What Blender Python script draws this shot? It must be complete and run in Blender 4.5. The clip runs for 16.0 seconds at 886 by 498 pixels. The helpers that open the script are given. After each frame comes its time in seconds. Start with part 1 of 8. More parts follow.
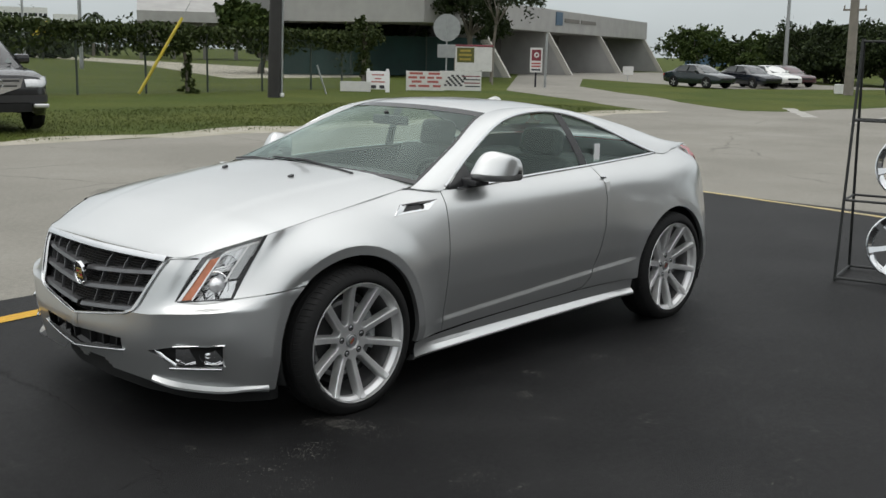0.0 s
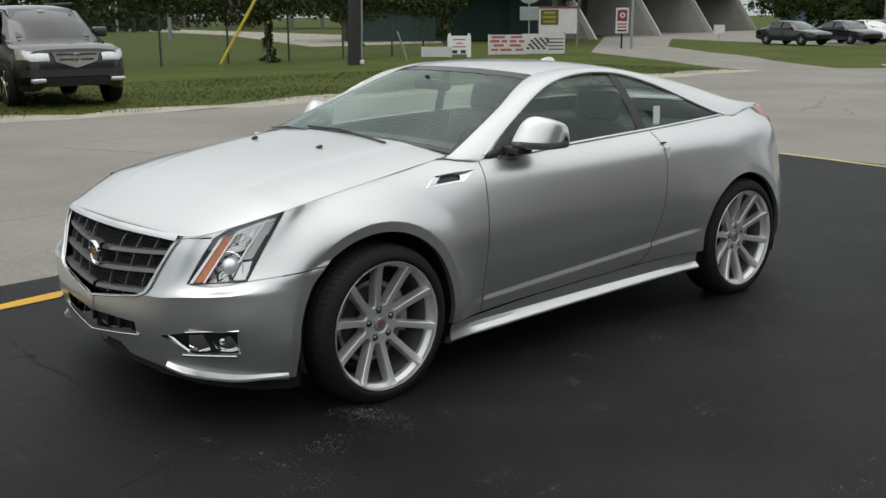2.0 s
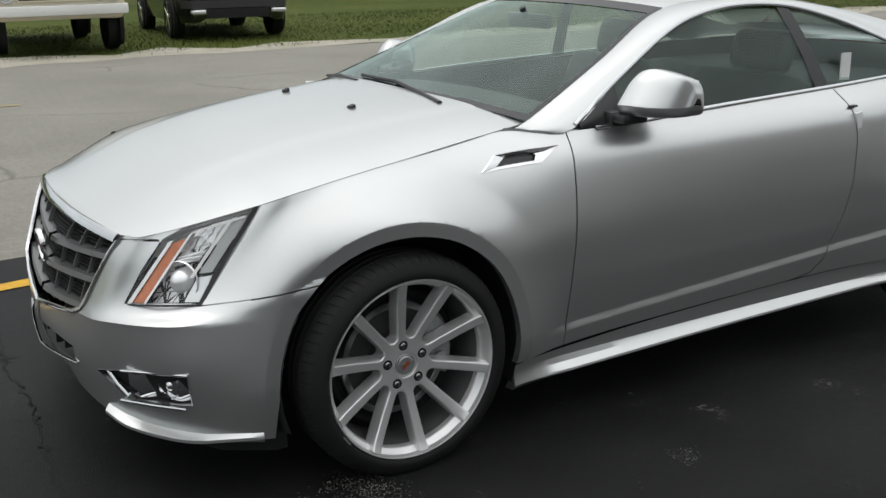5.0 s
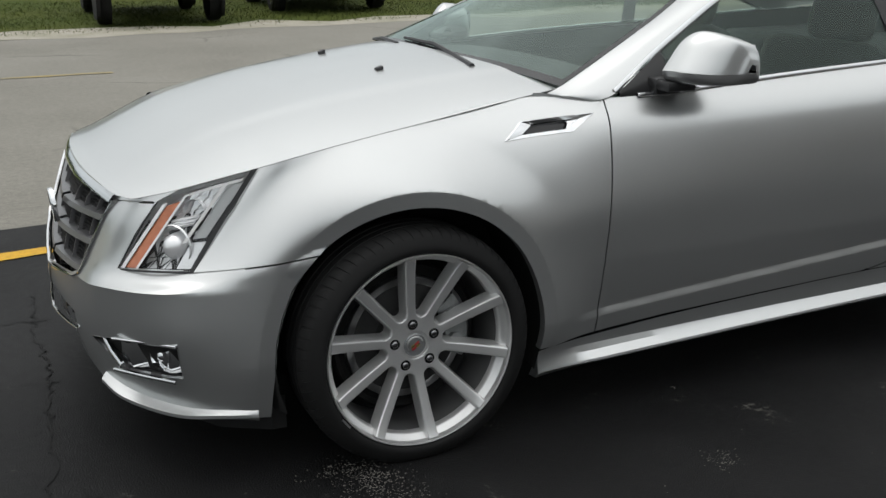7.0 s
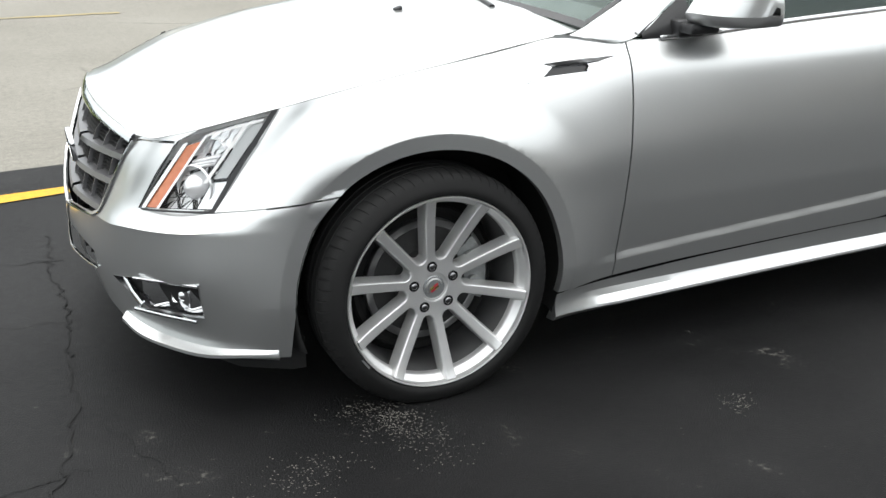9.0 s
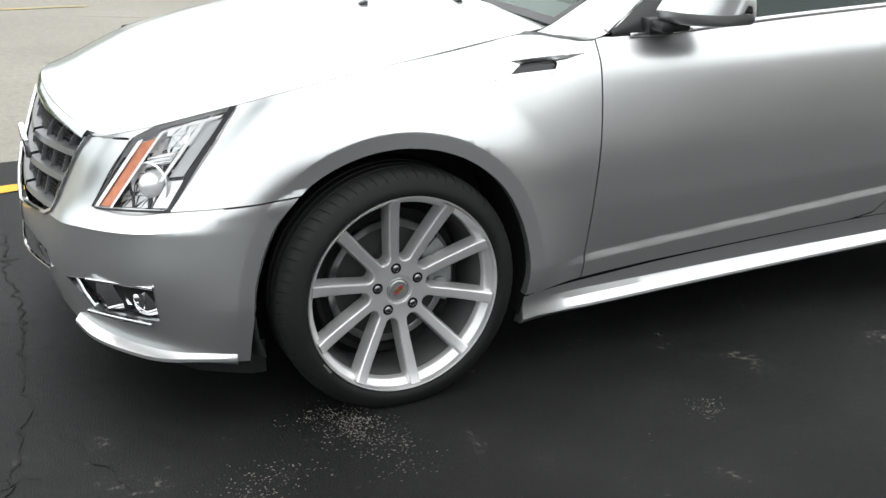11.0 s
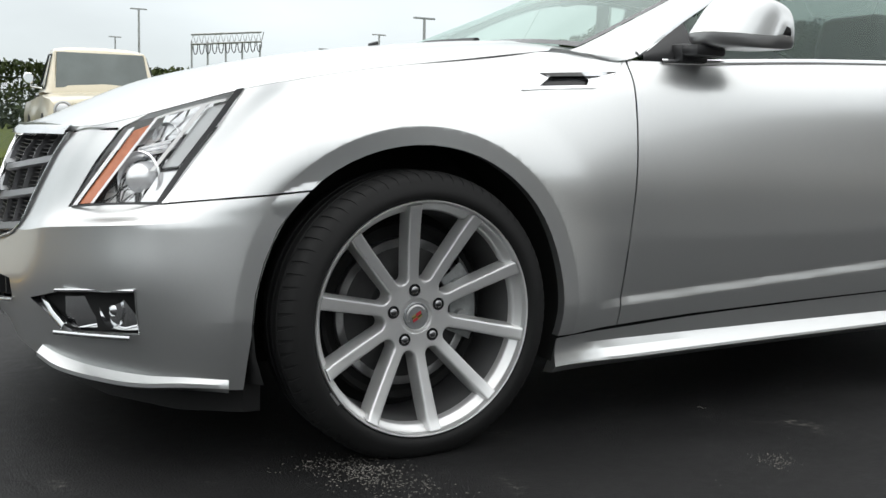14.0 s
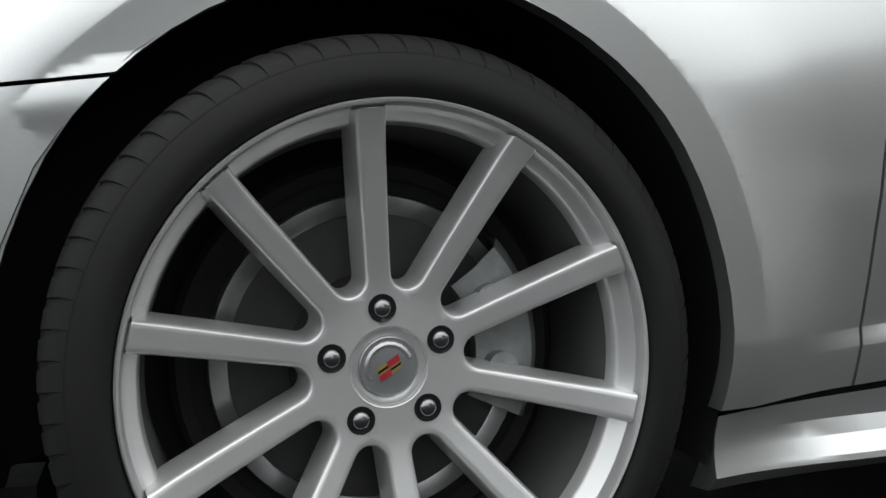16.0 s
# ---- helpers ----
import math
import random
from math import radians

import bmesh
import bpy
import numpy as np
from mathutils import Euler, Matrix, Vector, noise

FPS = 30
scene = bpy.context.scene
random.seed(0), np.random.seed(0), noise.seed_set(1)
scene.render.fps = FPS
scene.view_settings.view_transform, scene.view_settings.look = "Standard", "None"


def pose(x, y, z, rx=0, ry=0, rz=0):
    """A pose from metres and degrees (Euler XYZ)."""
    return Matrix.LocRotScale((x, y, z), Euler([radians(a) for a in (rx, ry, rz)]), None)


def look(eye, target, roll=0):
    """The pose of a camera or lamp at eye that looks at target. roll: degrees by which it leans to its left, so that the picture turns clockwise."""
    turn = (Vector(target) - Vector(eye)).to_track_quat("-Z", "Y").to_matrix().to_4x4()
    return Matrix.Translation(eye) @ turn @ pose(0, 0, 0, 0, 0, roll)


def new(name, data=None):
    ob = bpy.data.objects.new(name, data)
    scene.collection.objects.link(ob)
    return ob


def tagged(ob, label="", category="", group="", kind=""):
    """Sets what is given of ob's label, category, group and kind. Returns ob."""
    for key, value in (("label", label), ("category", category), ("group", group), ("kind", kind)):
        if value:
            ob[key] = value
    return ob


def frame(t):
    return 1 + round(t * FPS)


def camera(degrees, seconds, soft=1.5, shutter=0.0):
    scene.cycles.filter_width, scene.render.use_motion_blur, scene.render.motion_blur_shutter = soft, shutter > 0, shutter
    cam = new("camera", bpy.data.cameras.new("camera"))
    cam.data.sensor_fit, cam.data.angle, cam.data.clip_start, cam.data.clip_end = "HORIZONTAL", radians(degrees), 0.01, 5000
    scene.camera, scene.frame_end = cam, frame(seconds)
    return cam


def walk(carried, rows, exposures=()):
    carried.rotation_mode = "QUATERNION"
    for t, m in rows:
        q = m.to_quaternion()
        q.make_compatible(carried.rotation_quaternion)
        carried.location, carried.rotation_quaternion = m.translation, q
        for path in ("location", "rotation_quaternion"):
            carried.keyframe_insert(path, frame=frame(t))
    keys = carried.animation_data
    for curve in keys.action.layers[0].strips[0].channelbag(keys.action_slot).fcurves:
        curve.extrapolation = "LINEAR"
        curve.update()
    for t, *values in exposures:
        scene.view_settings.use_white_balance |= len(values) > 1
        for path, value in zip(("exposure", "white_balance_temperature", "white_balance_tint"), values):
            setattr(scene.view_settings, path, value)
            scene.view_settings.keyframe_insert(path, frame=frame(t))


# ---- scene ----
cam = camera(45.8, 16.0)
PATH = [
    (0, (-3.342, -4.632, 1.779), (-1.919, -3.276, 1.409), 1.2),
    (0.5, (-3.309, -4.610, 1.770), (-1.892, -3.258, 1.364), 1.5),
    (1, (-3.222, -4.581, 1.767), (-1.828, -3.210, 1.346), 1.8),
    (1.5, (-3.021, -4.576, 1.755), (-1.694, -3.133, 1.356), -0.1),
    (2, (-2.861, -4.519, 1.747), (-1.570, -3.055, 1.312), -0.3),
    (2.5, (-2.709, -4.332, 1.745), (-1.414, -2.882, 1.277), 1.8),
    (3, (-2.558, -4.177, 1.731), (-1.297, -2.708, 1.231), 2.0),
    (3.5, (-2.253, -4.048, 1.714), (-1.106, -2.485, 1.222), -0.7),
    (4, (-1.999, -3.956, 1.699), (-0.927, -2.349, 1.180), -0.3),
    (4.2, (-1.902, -3.869, 1.680), (-0.830, -2.272, 1.133), -0.3),
    (6.3, (-1.162, -3.564, 1.643), (-0.364, -1.813, 1.095), -1.1),
    (6.5, (-1.165, -3.564, 1.595), (-0.349, -1.830, 1.020), -0.6),
    (7, (-1.146, -3.557, 1.567), (-0.353, -1.817, 0.980), -0.5),
    (7.5, (-1.191, -3.535, 1.595), (-0.425, -1.796, 0.974), 0.0),
    (8, (-1.198, -3.528, 1.574), (-0.431, -1.811, 0.893), -0.1),
    (8.5, (-1.187, -3.550, 1.547), (-0.419, -1.837, 0.858), -0.3),
    (9, (-1.191, -3.541, 1.558), (-0.419, -1.828, 0.873), -0.1),
    (11.5, (-1.124, -3.427, 1.526), (-0.279, -1.748, 0.843), 1.5),
    (12, (-1.132, -3.248, 1.282), (-0.194, -1.567, 0.740), 4.3),
    (12.5, (-1.193, -3.145, 1.093), (-0.197, -1.441, 0.773), 4.9),
    (13, (-1.218, -3.149, 0.932), (-0.271, -1.398, 0.735), 3.8),
    (13.5, (-1.178, -3.192, 0.861), (-0.247, -1.438, 0.627), 1.5),
    (14, (-1.186, -3.220, 0.832), (-0.259, -1.462, 0.608), 1.3),
    (14.5, (-1.082, -3.073, 0.786), (-0.165, -1.307, 0.583), 0.2),
    (15, (-0.722, -2.635, 0.638), (0.084, -0.809, 0.516), -0.1),
    (15.5, (-0.493, -2.234, 0.626), (0.238, -0.380, 0.455), 0.0),
    (16, (-0.307, -1.982, 0.579), (0.308, -0.085, 0.432), -0.3),
]
EXPOSURES = [(0, -0.1), (2.0, -0.15), (3.5, -0.02), (4.2, -0.05), (7.0, -0.2), (7.5, -0.08), (8.0, 0.36), (8.5, 0.72), (9.0, 0.83), (11.5, 0.80), (12.0, 0.74), (12.5, 0.62), (13.0, 0.34), (13.5, 0.42), (14.5, 0.46), (15.0, 0.42), (15.5, 0.46), (16.0, 0.45)]
walk(cam, [(t, look(eye, target, roll)) for t, eye, target, roll in PATH], EXPOSURES)

# ---- light ----
world = bpy.data.worlds.new("overcast_sky")
scene.world = world
world.use_nodes = True
_wn, _wl = world.node_tree.nodes, world.node_tree.links
_sky = _wn.new("ShaderNodeTexSky")
_sky.sky_type = "NISHITA"
_sky.sun_disc = False
_sky.sun_elevation = radians(58)
_sky.sun_rotation = radians(200)
_sky.air_density, _sky.dust_density, _sky.ozone_density = 1.0, 1.0, 1.0
_hs = _wn.new("ShaderNodeHueSaturation")
_hs.inputs["Saturation"].default_value = 0.45
_wl.new(_sky.outputs[0], _hs.inputs["Color"])
# a closed sheet of cloud: brightest overhead, paler and a little blue towards the horizon
_tc = _wn.new("ShaderNodeTexCoord")
_sp = _wn.new("ShaderNodeSeparateXYZ")
_wl.new(_tc.outputs["Generated"], _sp.inputs[0])
_gr = _wn.new("ShaderNodeValToRGB")
_gr.color_ramp.elements[0].position, _gr.color_ramp.elements[0].color = 0.0, (5.6, 6.2, 6.4, 1)
_gr.color_ramp.elements[1].position, _gr.color_ramp.elements[1].color = 0.85, (17.0, 17.2, 17.2, 1)
_e = _gr.color_ramp.elements.new(0.30)
_e.color = (9.0, 9.4, 9.5, 1)
_wl.new(_sp.outputs[2], _gr.inputs[0])
_cl = _wn.new("ShaderNodeTexNoise")
_cl.inputs["Scale"].default_value, _cl.inputs["Detail"].default_value = 2.2, 6
_mp = _wn.new("ShaderNodeMapping")
_mp.inputs["Scale"].default_value = (1.0, 1.0, 2.6)
_wl.new(_tc.outputs["Generated"], _mp.inputs[0])
_wl.new(_mp.outputs[0], _cl.inputs["Vector"])
_cr = _wn.new("ShaderNodeMapRange")
_cr.inputs["From Min"].default_value, _cr.inputs["From Max"].default_value = 0.3, 0.7
_cr.inputs["To Min"].default_value, _cr.inputs["To Max"].default_value = 0.82, 1.15
_wl.new(_cl.outputs[0], _cr.inputs["Value"])
_mx = _wn.new("ShaderNodeMix")
_mx.data_type, _mx.blend_type = "RGBA", "MULTIPLY"
_mx.inputs[0].default_value = 1.0
_wl.new(_gr.outputs[0], _mx.inputs[6])
_wl.new(_cr.outputs[0], _mx.inputs[7])
_m2 = _wn.new("ShaderNodeMix")
_m2.data_type = "RGBA"
_m2.inputs[0].default_value = 0.85
_wl.new(_hs.outputs[0], _m2.inputs[6])
_wl.new(_mx.outputs[2], _m2.inputs[7])
_wl.new(_m2.outputs[2], _wn["Background"].inputs["Color"])
_wn["Background"].inputs["Strength"].default_value = 0.10

_sun = bpy.data.lights.new("sun", "SUN")
_sun.energy, _sun.angle, _sun.color = 0.6, radians(40), (1.0, 0.97, 0.92)
sun = new("sun", _sun)
sun.matrix_world = look((-3, 6, 22), (1, 0, 0))

# ---- materials ----
def mat_new(name):
    m = bpy.data.materials.new(name)
    m.use_nodes = True
    n, l = m.node_tree.nodes, m.node_tree.links
    return m, n, l, n["Principled BSDF"]


def socket_mix(n, l, kind, a, b, fac):
    mx = n.new("ShaderNodeMix")
    mx.data_type, mx.blend_type = "RGBA", kind
    for s, v in ((0, fac), (6, a), (7, b)):
        if hasattr(v, "links"):
            l.new(v, mx.inputs[s])
        else:
            mx.inputs[s].default_value = (*v, 1) if isinstance(v, tuple) else v
    return mx.outputs[2]


def noise_of(n, l, scale, detail=4, vector=None, rough=0.55):
    t = n.new("ShaderNodeTexNoise")
    t.inputs["Scale"].default_value, t.inputs["Detail"].default_value, t.inputs["Roughness"].default_value = scale, detail, rough
    if vector is None:
        c = n.new("ShaderNodeTexCoord")
        vector = c.outputs["Object"]
    l.new(vector, t.inputs["Vector"])
    return t.outputs[0]


def ramp_of(n, l, fac, lo, hi, a=0.0, b=1.0):
    r = n.new("ShaderNodeMapRange")
    r.inputs["From Min"].default_value, r.inputs["From Max"].default_value = lo, hi
    r.inputs["To Min"].default_value, r.inputs["To Max"].default_value = a, b
    l.new(fac, r.inputs["Value"])
    return r.outputs[0]


def bump_of(n, l, bsdf, height, strength, distance):
    b = n.new("ShaderNodeBump")
    b.inputs["Strength"].default_value, b.inputs["Distance"].default_value = strength, distance
    l.new(height, b.inputs["Height"])
    l.new(b.outputs[0], bsdf.inputs["Normal"])


def surface(name, colour, rough=0.6, metal=0.0, vary=0.25, scale=3.0, fine=60.0, bump=0.0, coat=0.0, spec=0.5, second=None):
    """A surface with a coarse stain and a fine grain in colour, roughness and relief."""
    m, n, l, b = mat_new(name)
    big = noise_of(n, l, scale, 5)
    small = noise_of(n, l, fine, 3)
    dark = second or tuple(c * (1 - vary) for c in colour)
    light = tuple(min(1.0, c * (1 + vary * 0.6)) for c in colour)
    c1 = socket_mix(n, l, "MIX", dark, light, ramp_of(n, l, big, 0.3, 0.7))
    g = socket_mix(n, l, "MIX", (1 - vary * 0.5,) * 3, (1 + vary * 0.3,) * 3, small)
    l.new(socket_mix(n, l, "MULTIPLY", c1, g, 1.0), b.inputs["Base Color"])
    l.new(ramp_of(n, l, big, 0.2, 0.8, max(0.02, rough * 0.85), min(1, rough * 1.15)), b.inputs["Roughness"])
    b.inputs["Metallic"].default_value = metal
    b.inputs["Specular IOR Level"].default_value = spec
    b.inputs["Coat Weight"].default_value = coat
    b.inputs["Coat Roughness"].default_value = 0.05
    if bump:
        bump_of(n, l, b, small, 0.5, bump)
    return m


def car_paint(name, colour, metal=0.55, rough=0.34, flake=900.0):
    m, n, l, b = mat_new(name)
    fl = noise_of(n, l, flake, 2)
    dust = noise_of(n, l, 4.0, 4)
    col = socket_mix(n, l, "MIX", tuple(c * 0.88 for c in colour), tuple(min(1, c * 1.1) for c in colour), fl)
    l.new(col, b.inputs["Base Color"])
    b.inputs["Metallic"].default_value = metal
    l.new(ramp_of(n, l, dust, 0.2, 0.8, rough * 0.9, rough * 1.12), b.inputs["Roughness"])
    b.inputs["Coat Weight"].default_value = 0.8
    b.inputs["Coat Roughness"].default_value = 0.05
    return m


def thin_glass(name, tint, gloss_rough=0.02, clear=0.5, gloss=(1, 1, 1)):
    """A sheet of tinted glass: what is behind shows through the tint, with a clear reflection by the viewing angle."""
    m, n, l, b = mat_new(name)
    n.remove(b)
    tr, gl, ms, lw, pw = (n.new("ShaderNodeBsdfTransparent"), n.new("ShaderNodeBsdfGlossy"), n.new("ShaderNodeMixShader"), n.new("ShaderNodeLayerWeight"), n.new("ShaderNodeMath"))
    tr.inputs[0].default_value = (*tint, 1)
    gl.inputs["Roughness"].default_value = gloss_rough
    gl.inputs["Color"].default_value = (*gloss, 1)
    lw.inputs[0].default_value = 0.5
    pw.operation = "POWER"
    pw.inputs[1].default_value = 4.5
    l.new(lw.outputs["Facing"], pw.inputs[0])
    l.new(ramp_of(n, l, pw.outputs[0], 0.0, 1.0, clear * 0.06, 1.0), ms.inputs[0])
    l.new(tr.outputs[0], ms.inputs[1])
    l.new(gl.outputs[0], ms.inputs[2])
    l.new(ms.outputs[0], n["Material Output"].inputs[0])
    return m


SILVER = car_paint("silver_paint", (0.66, 0.67, 0.665), 0.86, 0.31)
CHROME = surface("chrome", (0.78, 0.79, 0.80), 0.07, 1.0, 0.05, 5)
SATIN = surface("satin_silver", (0.50, 0.50, 0.50), 0.33, 0.85, 0.08, 8, 300)
ALLOY = surface("silver_wheel_lacquer", (0.72, 0.72, 0.715), 0.31, 0.66, 0.05, 12, 420, 0.0, 0.2)
CAP_GREY = surface("glossy_cap_grey", (0.30, 0.31, 0.315), 0.22, 0.5, 0.1, 40, 200, 0.0, 0.8)
BELL = surface("dark_iron", (0.05, 0.05, 0.05), 0.7, 0.2, 0.3, 20)
NUT = surface("dark_chrome", (0.32, 0.32, 0.33), 0.16, 1.0, 0.1, 30)
ALLOY_SHADED = surface("alloy_window", (0.14, 0.14, 0.14), 0.50, 0.5, 0.10, 12, 200)
RUBBER = surface("tyre_rubber", (0.013, 0.013, 0.013), 0.72, 0.0, 0.25, 9, 120, 0.0006, 0.0, 0.22)
BLACK = surface("black_plastic", (0.018, 0.018, 0.019), 0.45, 0.0, 0.2, 12, 150, 0.0003)
DARK = surface("underbody_black", (0.008, 0.008, 0.008), 0.9, 0.0, 0.3, 5)
GLOSS_BLACK = surface("gloss_black", (0.012, 0.012, 0.013), 0.08, 0.0, 0.1, 5)
GRAPHITE = surface("graphite_grille", (0.20, 0.20, 0.205), 0.32, 0.7, 0.1, 20)
AMBER = surface("amber_lens", (0.52, 0.185, 0.095), 0.25, 0.0, 0.15, 40, 120)
RED_LENS = surface("red_lens", (0.45, 0.02, 0.02), 0.12, 0.0, 0.1, 20)
WHITE_PLASTIC = surface("white_plastic", (0.75, 0.75, 0.74), 0.35, 0.0, 0.06, 8)
REFLECTOR = surface("lamp_reflector", (0.93, 0.93, 0.94), 0.17, 0.50, 0.06, 30, 90)
LAMP_WALL = surface("lamp_wall", (0.80, 0.80, 0.80), 0.30, 0.15, 0.06, 30, 90)
CASTIRON = surface("brake_disc", (0.33, 0.33, 0.33), 0.35, 0.9, 0.15, 30, 200)
CALIPER = surface("caliper_metal", (0.30, 0.31, 0.31), 0.5, 0.5, 0.2, 30)
LEATHER = surface("dark_leather", (0.045, 0.045, 0.047), 0.5, 0.0, 0.15, 12, 40)
DASH = surface("dash_plastic", (0.05, 0.052, 0.054), 0.7, 0.0, 0.1, 15, 40)
BADGE_RED = surface("badge_red", (0.42, 0.03, 0.05), 0.25, 0.2, 0.05, 30)
BADGE_GOLD = surface("badge_gold", (0.55, 0.42, 0.12), 0.25, 0.6, 0.05, 30)
GLASS = thin_glass("window_glass", (0.80, 0.88, 0.84), 0.015, 1.0, (0.80, 0.93, 0.88))
GLASS_REAR = thin_glass("rear_window_glass", (0.42, 0.48, 0.46), 0.015, 1.0, (0.80, 0.93, 0.88))
GLASS_DARK = thin_glass("tinted_window_glass", (0.62, 0.70, 0.66), 0.015, 1.0, (0.78, 0.92, 0.86))
LENS = thin_glass("clear_lens", (0.90, 0.91, 0.91), 0.02, 0.6)

# ---- building tools ----
def shade(me, sharp=None):
    for p in me.polygons:
        p.use_smooth = True
    if sharp is not None:
        me.set_sharp_from_angle(angle=radians(sharp))


def mesh_of(name, bm, material, sharp=35, recalc=False):
    if recalc:
        bmesh.ops.recalc_face_normals(bm, faces=bm.faces[:])
    me = bpy.data.meshes.new(name)
    bm.to_mesh(me)
    bm.free()
    me.materials.append(material)
    shade(me, sharp)
    return me


def part(name, bm, material, parent, label="", sharp=35, recalc=False):
    """One bmesh as one mesh object under a thing or a part."""
    ob = new(name, mesh_of(name, bm, material, sharp, recalc))
    ob.parent = parent
    if label:
        ob["label"] = label
    return ob


def thing(name, label, category, group="", kind="", m=None):
    ob = new(name)
    ob.empty_display_size = 0.1
    if m is not None:
        ob.matrix_basis = m
    return tagged(ob, label, category, group, kind)


def solid(name, bm, material, label, category, group="", kind="", sharp=35, recalc=False, m=None):
    ob = new(name, mesh_of(name, bm, material, sharp, recalc))
    if m is not None:
        ob.matrix_basis = m
    return tagged(ob, label, category, group, kind)


def box(bm, x0, y0, z0, x1, y1, z1, bevel=0.0, m=None, seg=1):
    r = bmesh.ops.create_cube(bm, size=1.0)
    vs = r["verts"]
    for v in vs:
        v.co = Vector(((x0 + x1) / 2 + v.co.x * (x1 - x0), (y0 + y1) / 2 + v.co.y * (y1 - y0), (z0 + z1) / 2 + v.co.z * (z1 - z0)))
    if bevel:
        es = list({e for v in vs for e in v.link_edges})
        out = bmesh.ops.bevel(bm, geom=es, offset=bevel, segments=seg, affect="EDGES", profile=0.5)
        vs = list({v for f in out["faces"] for v in f.verts} | {v for v in vs if v.is_valid})
    if m is not None:
        bmesh.ops.transform(bm, matrix=m, verts=vs)
    return vs


def rod(bm, a, b, r0, r1=None, seg=10, caps=True):
    a, b = Vector(a), Vector(b)
    d = b - a
    m = Matrix.Translation((a + b) / 2) @ d.to_track_quat("Z", "Y").to_matrix().to_4x4()
    return bmesh.ops.create_cone(bm, cap_ends=caps, segments=seg, radius1=r0, radius2=r0 if r1 is None else r1, depth=d.length, matrix=m)["verts"]


def tube(bm, pts, r, seg=8):
    """A round tube along points."""
    pts = [Vector(p) for p in pts]
    rings = []
    for i, p in enumerate(pts):
        d = (pts[min(i + 1, len(pts) - 1)] - pts[max(i - 1, 0)]).normalized()
        u = d.cross(Vector((0, 0, 1)))
        u = u.normalized() if u.length > 1e-3 else Vector((1, 0, 0))
        w = d.cross(u)
        rr = r[i] if isinstance(r, (list, tuple)) else r
        rings.append([bm.verts.new(p + rr * (math.cos(a) * u + math.sin(a) * w)) for a in [2 * math.pi * k / seg for k in range(seg)]])
    for p, q in zip(rings, rings[1:]):
        for k in range(seg):
            bm.faces.new((p[k], p[(k + 1) % seg], q[(k + 1) % seg], q[k]))
    bm.faces.new(rings[0][::-1])
    bm.faces.new(rings[-1])


def lathe(bm, profile, seg=64, axis="y"):
    """Turns (radius, along) points round an axis."""
    rings = []
    for r, h in profile:
        ring = []
        for k in range(seg):
            a = 2 * math.pi * k / seg
            c, s = r * math.cos(a), r * math.sin(a)
            ring.append(bm.verts.new((c, h, s) if axis == "y" else (c, s, h)))
        rings.append(ring)
    for p, q in zip(rings, rings[1:]):
        for k in range(seg):
            bm.faces.new((p[k], p[(k + 1) % seg], q[(k + 1) % seg], q[k]))
    return rings


def prism(bm, outline, m, depth):
    """A flat outline of (u, v) points, made depth thick along its own z, then placed by m."""
    lo = [bm.verts.new(m @ Vector((u, v, 0))) for u, v in outline]
    hi = [bm.verts.new(m @ Vector((u, v, depth))) for u, v in outline]
    n = len(outline)
    bm.faces.new(lo[::-1])
    bm.faces.new(hi)
    for i in range(n):
        bm.faces.new((lo[i], lo[(i + 1) % n], hi[(i + 1) % n], hi[i]))


def spline(pts, m=12):
    """Points along a Catmull-Rom curve through pts, m to each stretch."""
    p = np.array(pts, float)
    e = np.vstack([2 * p[0] - p[1], p, 2 * p[-1] - p[-2]])
    t = np.linspace(0, 1, m, endpoint=False)[:, None]
    out = []
    for i in range(len(p) - 1):
        a, b, c, d = e[i : i + 4]
        out.append(0.5 * (2 * b + (c - a) * t + (2 * a - 5 * b + 4 * c - d) * t**2 + (3 * b - a - 3 * c + d) * t**3))
    return np.vstack(out + [p[-1:]])


def interp(x, table):
    """A smooth value from (x, value) pairs."""
    xs, ys = [t[0] for t in table], [t[1] for t in table]
    if x <= xs[0] or x >= xs[-1]:
        return ys[0] if x <= xs[0] else ys[-1]
    i = max(k for k in range(len(xs) - 1) if xs[k] <= x)
    h = xs[i + 1] - xs[i]
    t = (x - xs[i]) / h
    s0 = (ys[i + 1] - ys[i - 1]) / (xs[i + 1] - xs[i - 1]) if i > 0 else (ys[i + 1] - ys[i]) / h
    s1 = (ys[i + 2] - ys[i]) / (xs[i + 2] - xs[i]) if i + 2 < len(xs) else (ys[i + 1] - ys[i]) / h
    return (2 * t**3 - 3 * t**2 + 1) * ys[i] + (t**3 - 2 * t**2 + t) * h * s0 + (-2 * t**3 + 3 * t**2) * ys[i + 1] + (t**3 - t**2) * h * s1


def grid_faces(bm, g):
    """Faces over a grid of points g[row][column]."""
    vs = [[bm.verts.new(p) for p in row] for row in g]
    for r0, r1 in zip(vs, vs[1:]):
        for k in range(len(r0) - 1):
            bm.faces.new((r0[k], r0[k + 1], r1[k + 1], r1[k]))
    return vs


